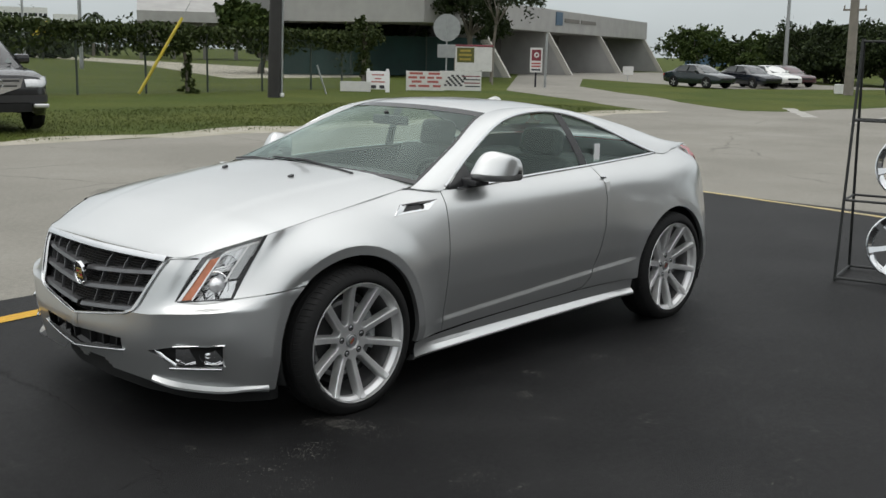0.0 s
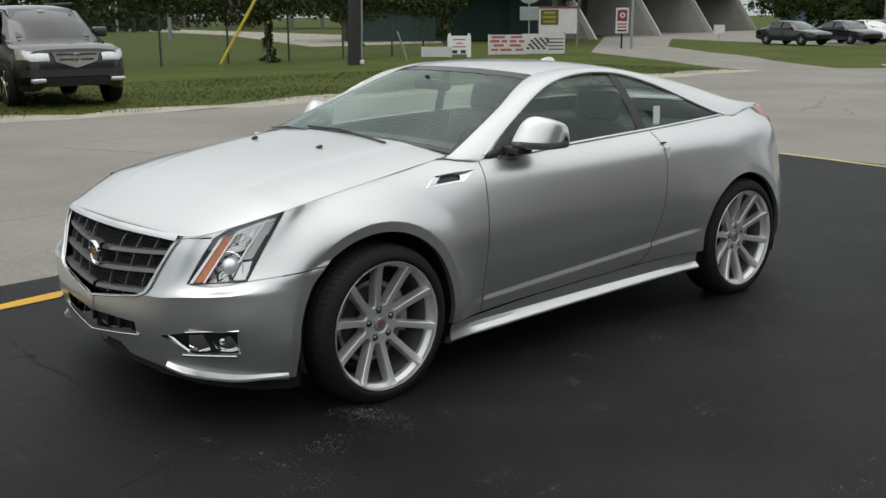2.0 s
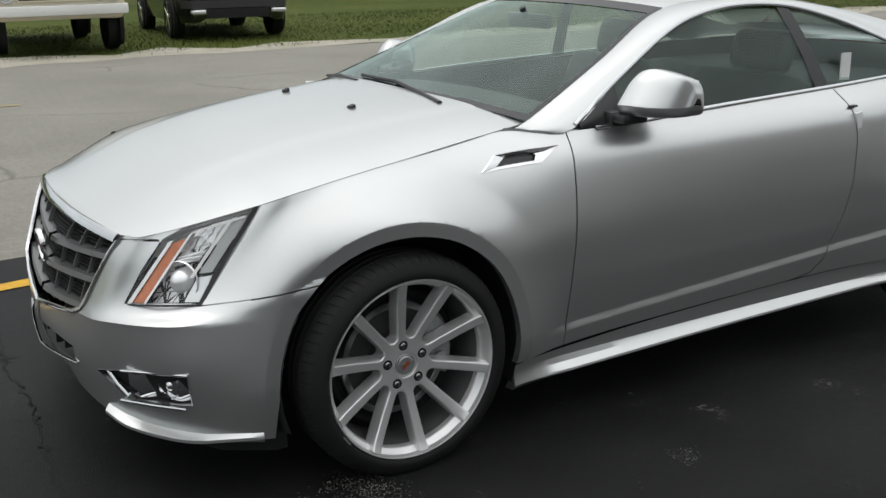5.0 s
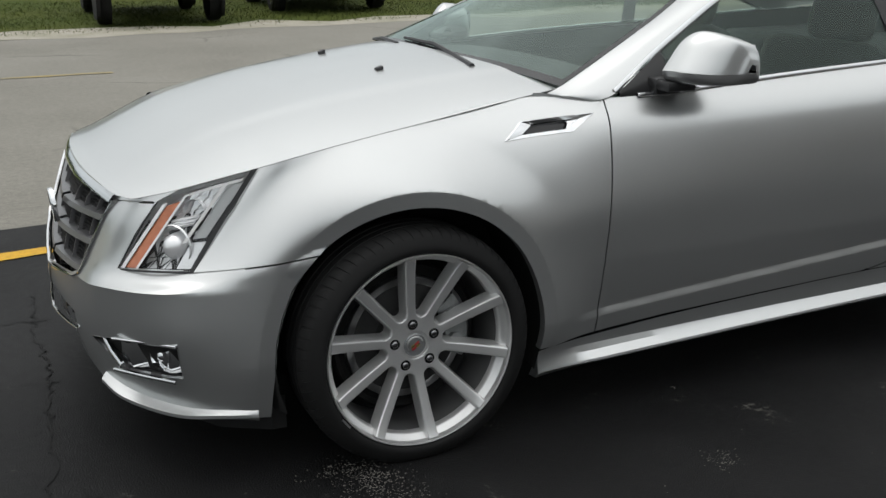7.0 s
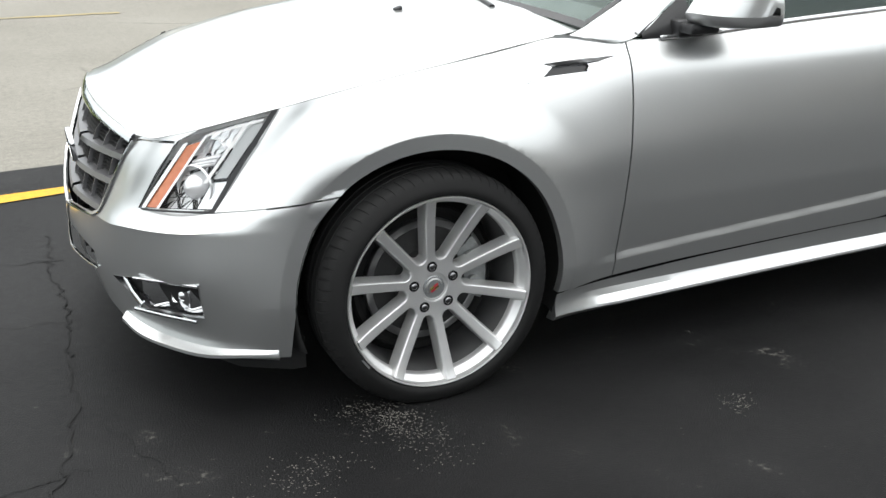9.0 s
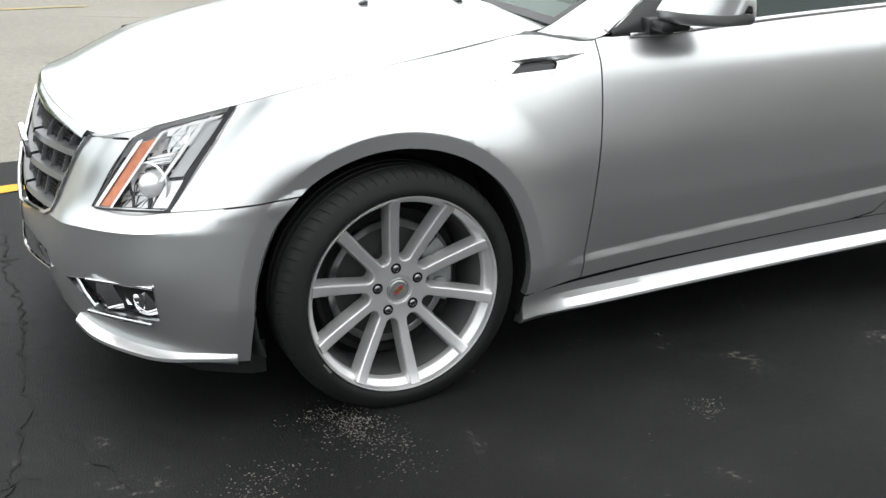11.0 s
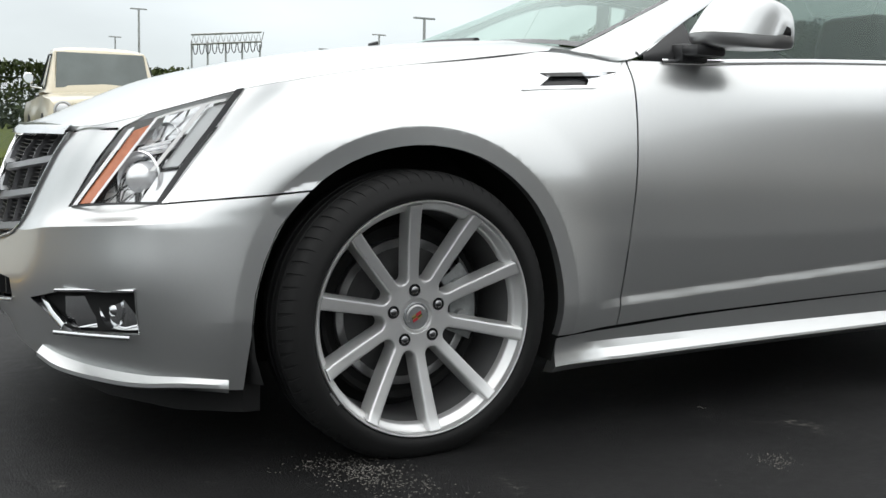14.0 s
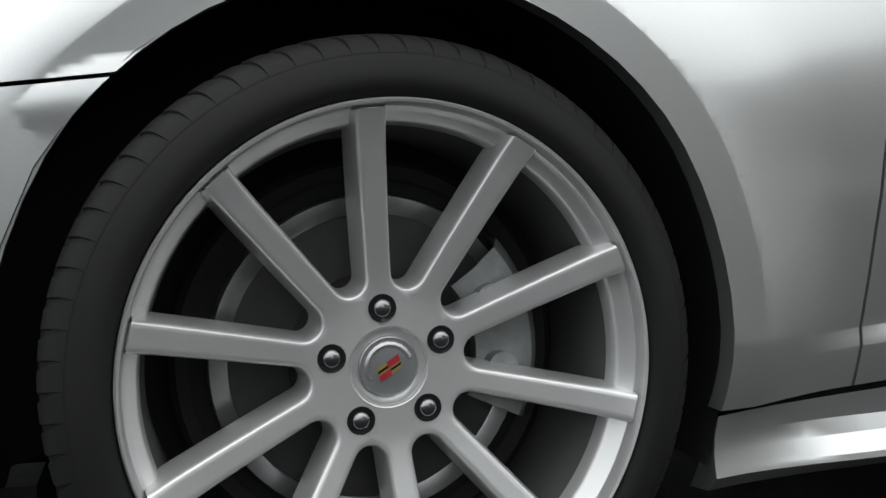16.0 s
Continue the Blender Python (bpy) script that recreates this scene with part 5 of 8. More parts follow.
for _p in ([(0.440, -0.36, 1.100), (0.475, -0.20, 1.118), (0.515, 0.00, 1.134), (0.535, 0.26, 1.128)], [(0.470, 0.20, 1.110), (0.505, 0.40, 1.112), (0.555, 0.64, 1.086)]):
    _bm = bmesh.new()
    tube(_bm, _p, [0.012] + [0.009] * (len(_p) - 2) + [0.006], 6)
    part("wiper", _bm, BLACK, coupe, "black wiper")
_bm = bmesh.new()
_rws = []
for _k in range(9):
    _t = _k / 8
    _rws.append([(2.04 + 0.17 * _t + 0.05 * q, w * (0.030 - 0.02 * q), 1.428 + q * 0.070 - 0.02 * _t + 0.0 * w) for w, q in ((-1, 0), (-0.6, 0.5), (-0.1, math.sin(math.pi * min(1, _t * 0.7 + 0.12)) * 0.95), (0.1, math.sin(math.pi * min(1, _t * 0.7 + 0.12)) * 0.95), (0.6, 0.5), (1, 0))])
grid_faces(_bm, _rws)
part("antenna_fin", _bm, WHITE_PLASTIC, coupe, "white shark-fin antenna", 50, True)
for _s in (-1, 1):
    _bm = bmesh.new()
    _rws = [[(x + d, _s * (w - d * 0.4), z) for d in (-0.11, -0.03, 0.012)] for x, w, z in ((3.40, 0.598, 1.150), (3.47, 0.612, 1.115), (3.53, 0.622, 1.06), (3.575, 0.630, 0.98))]
    grid_faces(_bm, _rws)
    part("tail_lamp", _bm, RED_LENS, coupe, "red upright tail lamp", 35, True)
_bm = bmesh.new()
grid_faces(_bm, [[(3.40 + 0.22 * k + 0.0, y, 1.143 + 0.012 * k - 0.03 * (y / 0.5) ** 2 + 0.005) for y in [-0.5 + 0.1 * j for j in range(11)]] for k in (0, 0.5, 0.9, 1.0)])
part("boot_spoiler", _bm, SILVER, coupe, "", 40)
_bm = bmesh.new()
box(_bm, 3.585, -0.30, 1.118, 3.625, 0.30, 1.140, 0.004)
part("brake_lamp_bar", _bm, RED_LENS, coupe, "red high brake lamp")

# cabin
def seat(x, y):
    bm = bmesh.new()
    box(bm, x, y - 0.25, 0.42, x + 0.52, y + 0.25, 0.62, 0.06, None, 3)
    box(bm, -0.09, -0.25, 0.0, 0.09, 0.25, 0.66, 0.06, pose(x + 0.50, y, 0.50, 0, 20, 0), 3)
    s = part("seat", bm, LEATHER, coupe, "dark leather seat", 60)
    bm = bmesh.new()
    box(bm, -0.055, -0.13, 0.0, 0.055, 0.13, 0.19, 0.05, pose(x + 0.745, y, 1.115, 0, 14, 0), 3)
    part("headrest", bm, LEATHER, s, "", 60)


for _y in (-0.37, 0.37):
    seat(1.32, _y)
_bm = bmesh.new()
box(_bm, 2.15, -0.60, 0.45, 2.45, 0.60, 0.98, 0.08, None, 3)
box(_bm, 2.40, -0.58, 0.90, 3.05, 0.58, 1.06, 0.05, None, 2)
part("rear_bench", _bm, LEATHER, coupe, "dark rear bench and shelf", 60)
_bm = bmesh.new()
_rws = [[(x, y, z - 0.03 * (y / 0.66) ** 2) for y in [-0.68 + 1.36 * k / 16 for k in range(17)]] for x, z in ((0.50, 1.06), (0.75, 1.08), (0.95, 1.075), (1.03, 1.04), (1.04, 0.85), (0.95, 0.60))]
grid_faces(_bm, _rws)
part("dashboard", _bm, DASH, coupe, "dark grey dashboard", 40, True)
_bm = bmesh.new()
bmesh.ops.create_cone(_bm, segments=8, radius1=0.01, radius2=0.01, depth=0.01)
_bm.clear()
_ring = []
for _k in range(32):
    _a = 2 * math.pi * _k / 32
    _ring.append(Vector((0, 0.185 * math.cos(_a), 0.185 * math.sin(_a))))
tube(_bm, [pose(1.18, -0.37, 0.98, 0, -25, 0) @ p for p in _ring + _ring[:1]], 0.016, 8)
box(_bm, -0.02, -0.17, -0.03, 0.02, 0.17, 0.03, 0.01, pose(1.17, -0.37, 0.97, 0, -25, 0))
part("steering_wheel", _bm, BLACK, coupe, "black steering wheel", 50)
_bm = bmesh.new()
box(_bm, 1.165, -0.115, 1.325, 1.19, 0.115, 1.385, 0.012, None, 2)
rod(_bm, (1.16, 0, 1.37), (1.14, 0, 1.41), 0.012)
part("inner_mirror", _bm, BLACK, coupe, "black interior mirror")
_bm = bmesh.new()
for _s in (-1, 1):
    grid_faces(_bm, [[(x, _s * (0.76 - 0.0 * x), z) for x in (0.75, 1.4, 2.1, 2.6)] for z in (0.40, 0.70, 0.98)])
part("door_lining", _bm, DASH, coupe, "dark door lining", 40, True)
_bm = whole([[Vector(p) - Vector((0, 0, 0.025)) for p in r] for r in _rows[26:48]])
part("headlining", _bm, DASH, coupe, "grey headlining")
_bm = bmesh.new()
box(_bm, 2.12, -0.735, 1.115, 2.175, -0.728, 1.225, 0.0, None)
part("price_label", _bm, WHITE_PLASTIC, coupe, "white paper label inside the quarter glass")

# final stance of the body: the far half wider than the near, the nose drawn out and the front corners lifted
def ease(a, b, v):
    t = min(1.0, max(0.0, (v - a) / (b - a)))
    return t * t * (3 - 2 * t)


def settled(p):
    x, y, z = p
    lift = ease(0.45, 0.64, z) * (1 - 0.35 * ease(-0.5, 0.3, x) - 0.65 * ease(0.3, 1.0, x)) * (1 - 0.5 * ease(-0.55, -0.05, y))
    tuck = 0.030 * math.exp(-(((x + 0.42) / 0.28) ** 2)) * (1 - ease(0.64, 0.94, z)) * (1 - ease(-0.75, -0.5, y))
    return (x + 0.08 * min(0.0, x + 0.3), y + 0.265 * ease(-0.6, 0.5, y) + tuck, z + 0.024 * lift)


_todo = list(coupe.children)
while _todo:
    _o = _todo.pop()
    if _o.matrix_basis != Matrix.Identity(4):
        if _o.name.startswith("badge"):
            _o.location = settled(_o.location)
        else:
            _o.location.y += 0.24 if _o.location.y > 0 else 0.0
        continue
    _todo += list(_o.children)
    if _o.data is not None:
        _far_mirror = "mirror" in _o.name + _o.parent.name and _o.data.vertices[0].co.y > 0.6
        for _v in _o.data.vertices:
            _v.co = _v.co + Vector((0, 0.21, -0.025)) if _far_mirror else settled(_v.co)
grille_skin.free(), intake_skin.free(), fog_skin.free(), vent_skin.free(), headlamp_skin.free(), _vb.free()

# ---- ground, road, kerb strips ----
def ground_mat(name, colour, second, big, fine, rough=0.9, bump=0.004, specks=None, cracks=0.0, speck_cut=0.66, sheen=0.3):
    m, n, l, b = mat_new(name)
    c = n.new("ShaderNodeTexCoord").outputs["Object"]
    n1, n2, n3 = noise_of(n, l, big, 6, c), noise_of(n, l, fine, 4, c, 0.7), noise_of(n, l, fine * 6, 2, c)
    col = socket_mix(n, l, "MIX", colour, second, ramp_of(n, l, n1, 0.38, 0.66))
    col = socket_mix(n, l, "MULTIPLY", col, socket_mix(n, l, "MIX", (0.62, 0.62, 0.62), (1.35, 1.35, 1.35), n2), 1.0)
    col = socket_mix(n, l, "MULTIPLY", col, socket_mix(n, l, "MIX", (0.55, 0.55, 0.55), (1.45, 1.45, 1.45), n3), 1.0)
    h = n3
    if specks:
        s1 = noise_of(n, l, 3.2, 6, c, 0.75)
        s2 = noise_of(n, l, 42.0, 3, c)
        mask = n.new("ShaderNodeMath")
        mask.operation = "MULTIPLY"
        l.new(ramp_of(n, l, s1, speck_cut, speck_cut + 0.07), mask.inputs[0])
        l.new(ramp_of(n, l, s2, 0.50, 0.62), mask.inputs[1])
        col = socket_mix(n, l, "MIX", col, specks, mask.outputs[0])
    if cracks:
        v = n.new("ShaderNodeTexVoronoi")
        v.feature = "DISTANCE_TO_EDGE"
        v.inputs["Scale"].default_value = cracks
        w = n.new("ShaderNodeMix")
        w.data_type = "VECTOR"
        nn = n.new("ShaderNodeTexNoise")
        nn.inputs["Scale"].default_value, nn.inputs["Detail"].default_value = 2.0, 6
        l.new(c, nn.inputs["Vector"])
        w.inputs[0].default_value = 0.22
        l.new(c, w.inputs[4])
        l.new(nn.outputs["Color"], w.inputs[5])
        l.new(w.outputs[1], v.inputs["Vector"])
        fade = noise_of(n, l, 0.35, 3, c)
        mk = n.new("ShaderNodeMath")
        mk.operation = "MULTIPLY"
        l.new(ramp_of(n, l, v.outputs["Distance"], 0.0, 0.012, 1.0, 0.0), mk.inputs[0])
        l.new(ramp_of(n, l, fade, 0.50, 0.58), mk.inputs[1])
        col = socket_mix(n, l, "MULTIPLY", col, socket_mix(n, l, "MIX", (1.0, 1.0, 1.0), (0.62, 0.62, 0.62), mk.outputs[0]), 1.0)
    l.new(col, b.inputs["Base Color"])
    l.new(ramp_of(n, l, n2, 0.2, 0.8, rough * 0.85, min(1, rough * 1.1)), b.inputs["Roughness"])
    b.inputs["Specular IOR Level"].default_value = sheen
    bump_of(n, l, b, h, 0.6, bump)
    return m


ASPHALT = ground_mat("sealed_asphalt", (0.0044, 0.0044, 0.0047), (0.0135, 0.0135, 0.0137), 0.8, 26, 0.62, 0.004, (0.085, 0.082, 0.074), 0.0, 0.60, 0.18)
ROAD = ground_mat("old_road", (0.215, 0.205, 0.178), (0.265, 0.253, 0.222), 0.35, 20, 0.92, 0.004, None, 0.45, 0.66, 0.2)
SAND = ground_mat("sandy_verge", (0.40, 0.37, 0.31), (0.30, 0.29, 0.22), 1.2, 18, 0.95, 0.006)
GRASS = ground_mat("mown_grass", (0.050, 0.072, 0.010), (0.078, 0.092, 0.016), 0.25, 9, 0.95, 0.02, (0.12, 0.115, 0.055), 0.0, 0.64, 0.15)
YELLOW = ground_mat("yellow_line_paint", (0.62, 0.36, 0.03), (0.54, 0.31, 0.04), 4, 30, 0.75, 0.002, (0.12, 0.11, 0.09), 0.0, 0.62, 0.3)
FADED = ground_mat("faded_yellow_paint", (0.34, 0.27, 0.12), (0.28, 0.25, 0.17), 2, 30, 0.85, 0.002)
WHITE_LINE = ground_mat("worn_white_paint", (0.42, 0.41, 0.38), (0.33, 0.32, 0.29), 2, 30, 0.85, 0.002)


def sheet(name, outline, z, material, label, category, sub=0, jitter=0.0):
    bm = bmesh.new()
    bm.faces.new([bm.verts.new((x, y, z)) for x, y in outline])
    bmesh.ops.recalc_face_normals(bm, faces=bm.faces[:])
    for f in bm.faces:
        if f.normal.z < 0:
            f.normal_flip()
    if sub:
        bmesh.ops.triangulate(bm, faces=bm.faces[:])
    return solid(name, bm, material, label, category, kind="structure", sharp=None)


def wavy(x0, y0, x1, y1, n, amp, seed):
    """A line of points with an uneven run."""
    r = random.Random(seed)
    out = []
    for i in range(n + 1):
        t = i / n
        e = amp * (r.random() - 0.5) if 0 < i < n else 0
        d = math.hypot(x1 - x0, y1 - y0)
        out.append((x0 + (x1 - x0) * t - (y1 - y0) / d * e, y0 + (y1 - y0) * t + (x1 - x0) / d * e))
    return out


ground = sheet("ground", [(-900, -900), (900, -900), (900, 900), (-900, 900)], -0.012, GRASS, "wide flat grassy ground to the horizon", "ground")
road = sheet("road", [(-300, 2.2), (300, 2.2), (300, 10.0)] + wavy(47, 10.0, 31, 11.6, 12, 0.3, 1) + wavy(30, 12.6, 46, 31, 8, 0.4, 2) + [(90, 62), (84, 66)] + wavy(36.5, 28.5, 27, 14.2, 8, 0.4, 3) + wavy(26, 13.8, -20, 13.75, 60, 0.30, 4) + [(-300, 13.75)], -0.006, ROAD, "pale worn asphalt street with a side street turning off", "road")
lot = sheet("pavement", [(-60, -60), (9.25, -60), (9.25, 2.1)] + wavy(9.2, 2.52, -60, 2.52, 60, 0.16, 5), 0.0, ASPHALT, "black sealed asphalt parking lot with pale scuffs", "pavement")
apron = sheet("pavement_2", [(9.25, -60), (300, -60), (300, 2.3), (9.25, 2.3)], -0.003, ROAD, "pale worn asphalt forecourt beside the sealed lot", "pavement")
verge = sheet("verge", wavy(-25, 13.55, 27, 13.6, 70, 0.5, 6) + wavy(27, 14.9, -25, 14.7, 50, 1.1, 7), -0.004, SAND, "sandy bare strip between road and grass", "verge")


def paint(name, pts, w, z, material, label, jitter=0.012, seed=3):
    bm = bmesh.new()
    r = random.Random(seed)
    rows = []
    for (x0, y0), (x1, y1) in zip(pts, pts[1:]):
        d = math.hypot(x1 - x0, y1 - y0)
        n = max(2, int(d / 0.35))
        for i in range(n + 1):
            t = i / n
            e, f = r.uniform(-jitter, jitter), r.uniform(-jitter, jitter)
            nx, ny = -(y1 - y0) / d, (x1 - x0) / d
            rows.append([(x0 + (x1 - x0) * t + nx * (w / 2 + e), y0 + (y1 - y0) * t + ny * (w / 2 + e), z), (x0 + (x1 - x0) * t - nx * (w / 2 + f), y0 + (y1 - y0) * t - ny * (w / 2 + f), z)])
    grid_faces(bm, rows)
    bm.normal_update()
    for f in bm.faces:
        if f.normal.z < 0:
            f.normal_flip()
    return solid(name, bm, material, label, "road marking", kind="structure", sharp=None)


PALE_YELLOW = ground_mat("worn_pale_yellow_paint", (0.52, 0.41, 0.19), (0.42, 0.36, 0.22), 4, 30, 0.8, 0.002, (0.12, 0.11, 0.09), 0.0, 0.60, 0.3)
paint("lot_line", [(-30, 0.3), (-1.15, 1.90), (0, 2.04), (3.0, 2.20)], 0.13, 0.004, YELLOW, "yellow painted line along the lot's edge")
paint("lot_line", [(3.0, 2.20), (9.25, 2.55)], 0.11, 0.004, PALE_YELLOW, "worn pale yellow line along the lot's edge", 0.02, 8)
paint("lot_line", [(9.30, 2.50), (8.9, -0.1), (8.3, -4.5), (7.2, -12)], 0.10, 0.004, PALE_YELLOW, "thin yellow painted line across the lot")
paint("centre_line", [(-12, 9.55), (0.6, 9.05)], 0.12, 0.0, FADED, "faded yellow centre line", 0.02, 9)
paint("stop_bar", [(28.5, 9.5), (33.5, 12.6)], 0.45, 0.0, WHITE_LINE, "worn white road marking", 0.05, 11)
paint("edge_line", [(26.5, 7.4), (34.5, 8.6)], 0.16, 0.0, WHITE_LINE, "worn white road marking", 0.03, 12)


# pale stone chips and dust scuffs worn into the sealed asphalt
CHIP = surface("pale_stone_chips", (0.12, 0.114, 0.102), 0.9, 0, 0.5, 40, 200)
_rg = np.random.default_rng(77)
_v, _f = [], []
SCUFFS = ((-0.19, -0.93, 0.05, 0.06, 620), (-0.14, -1.08, 0.05, 0.05, 200), (-0.27, -0.85, 0.05, 0.03, 130), (-0.50, -1.11, 0.09, 0.05, 190), (-0.53, -1.17, 0.05, 0.03, 60), (-0.12, -1.21, 0.06, 0.03, 70), (0.82, -1.29, 0.035, 0.035, 130), (1.0, -0.79, 0.008, 0.008, 14), (2.10, -1.28, 0.10, 0.05, 150), (-0.80, -1.39, 0.10, 0.05, 110), (-0.82, -1.18, 0.06, 0.04, 70), (0.69, -2.79, 0.10, 0.06, 90), (-0.22, -1.87, 0.08, 0.05, 60), (1.99, -2.58, 0.10, 0.05, 90), (1.26, -2.45, 0.10, 0.05, 60), (3.3, -2.1, 0.18, 0.06, 110), (4.2, -1.9, 0.2, 0.08, 90), (-1.5, -1.9, 0.5, 0.2, 70))
_spots = [(_rg.normal(cx, sx), _rg.normal(cy, sy)) for cx, cy, sx, sy, k in SCUFFS for _ in range(int(k * 0.7))]
_spots += [(_rg.uniform(-4, 6), _rg.uniform(-4.5, 2.2)) for _ in range(350)]
for _x, _y in _spots:
    _r = _rg.uniform(0.0009, 0.0032)
    _n = len(_v)
    _k = 5
    _a0 = _rg.uniform(0, 6.28)
    for _i in range(_k):
        _a = _a0 + 2 * math.pi * _i / _k
        _q = _r * _rg.uniform(0.6, 1.2)
        _v.append((_x + _q * math.cos(_a) * 1.3, _y + _q * math.sin(_a), 0.0005))
    _v.append((_x, _y, 0.0025))
    for _i in range(_k):
        _f.append((_n + _i, _n + (_i + 1) % _k, _n + _k))
_me = bpy.data.meshes.new("stone_chips")
_me.from_pydata(_v, [], _f)
_me.materials.append(CHIP)
tagged(new("stone_chips", _me), "pale stone chips and grit on the black asphalt", "grit", kind="stuff")

# cracks in the asphalt
CRACK = surface("crack_shadow", (0.004, 0.004, 0.004), 1.0, 0, 0.2, 5)


def crack(pts, w, seed):
    r = random.Random(seed)
    bm = bmesh.new()
    rows = []
    for (x0, y0), (x1, y1) in zip(pts, pts[1:]):
        n = max(2, int(math.hypot(x1 - x0, y1 - y0) / 0.035))
        for i in range(n):
            t = i / n
            d = math.hypot(x1 - x0, y1 - y0)
            e = r.uniform(-0.018, 0.018)
            h = w * r.uniform(0.25, 1.3) / 2
            nx, ny = -(y1 - y0) / d, (x1 - x0) / d
            x, y = x0 + (x1 - x0) * t + nx * e, y0 + (y1 - y0) * t + ny * e
            rows.append([(x + nx * h, y + ny * h, 0.0035), (x - nx * h, y - ny * h, 0.0035)])
    grid_faces(bm, rows)
    bm.normal_update()
    for f in bm.faces:
        if f.normal.z < 0:
            f.normal_flip()
    solid("asphalt_crack", bm, CRACK, "narrow dark crack in the black asphalt", "crack", "cracks in the lot", "structure", None)


crack([(-0.98, 1.25), (-1.01, 0.75), (-0.99, 0.25), (-1.04, -0.22), (-1.045, -0.46), (-1.10, -0.8), (-1.25, -1.2)], 0.009, 1)
crack([(-1.05, -0.85), (-1.5, -0.95), (-2.1, -0.85)], 0.006, 2)
crack([(-0.96, 0.2), (-1.5, 0.3), (-2.2, 0.15)], 0.006, 3)
crack([(-0.98, -0.60), (-0.86, -0.95), (-0.83, -1.25)], 0.005, 4)
crack([(-0.95, 0.9), (-1.6, 1.0), (-2.5, 0.95)], 0.007, 5)

# ---- plants ----
def leaf_mat(name, a, b, seed=0):
    m, n, l, bs = mat_new(name)
    geo = n.new("ShaderNodeNewGeometry")
    big = noise_of(n, l, 0.5, 3)
    col = socket_mix(n, l, "MIX", a, b, geo.outputs["Random Per Island"])
    col = socket_mix(n, l, "MULTIPLY", col, socket_mix(n, l, "MIX", (0.6, 0.6, 0.6), (1.3, 1.3, 1.3), big), 1.0)
    l.new(col, bs.inputs["Base Color"])
    bs.inputs["Roughness"].default_value = 0.75
    bs.inputs["Specular IOR Level"].default_value = 0.2
    bs.inputs["Subsurface Weight"].default_value = 0.0
    return m


LEAF_DARK = leaf_mat("dark_leaves", (0.012, 0.021, 0.007), (0.032, 0.047, 0.012))
LEAF = leaf_mat("green_leaves", (0.026, 0.046, 0.010), (0.062, 0.088, 0.020))
LEAF_VINE = leaf_mat("vine_leaves", (0.022, 0.036, 0.009), (0.055, 0.072, 0.018))
BLADE = leaf_mat("grass_blades", (0.046, 0.066, 0.012), (0.092, 0.108, 0.028))
BARK = surface("grey_bark", (0.16, 0.14, 0.115), 0.9, 0, 0.35, 3, 25, 0.01)


def leaves_mesh(name, centres, size, material, rng, flat=0.0):
    """Many small bent leaves at the given places, as one mesh."""
    c = np.asarray(centres, float)
    k = len(c)
    d = rng.normal(size=(k, 3))
    d[:, 2] *= 1 - flat
    d /= np.linalg.norm(d, axis=1)[:, None] + 1e-9
    e = np.cross(d, rng.normal(size=(k, 3)))
    e /= np.linalg.norm(e, axis=1)[:, None] + 1e-9
    s = (size * rng.uniform(0.6, 1.4, size=k))[:, None]
    n = np.cross(d, e)
    v = np.stack([c - d * s * 0.6, c + e * s * 0.32 + n * s * 0.06, c + d * s * 0.6, c - e * s * 0.32 + n * s * 0.06], 1).reshape(-1, 3)
    f = np.arange(4 * k).reshape(-1, 4)
    me = bpy.data.meshes.new(name)
    me.from_pydata(v.tolist(), [], f.tolist())
    me.materials.append(material)
    return me


def crown_points(rng, lobes, k):
    """Points in uneven clumps over a set of lobes (centre, radii)."""
    out = []
    vol = np.array([r[0] * r[1] * r[2] for _, r in lobes]) ** 0.66
    for (c, r), w in zip(lobes, vol / vol.sum()):
        m = max(3, int(k * w / 26))
        d = rng.normal(size=(m, 3))
        d /= np.linalg.norm(d, axis=1)[:, None]
        rad = rng.uniform(0.25, 1.06, size=m)[:, None] ** 0.8
        cl = np.array(c) + d * rad * np.array(r)
        for p in cl:
            out.append(p + rng.normal(size=(26, 3)) * np.array(r) * 0.13)
    return np.vstack(out)


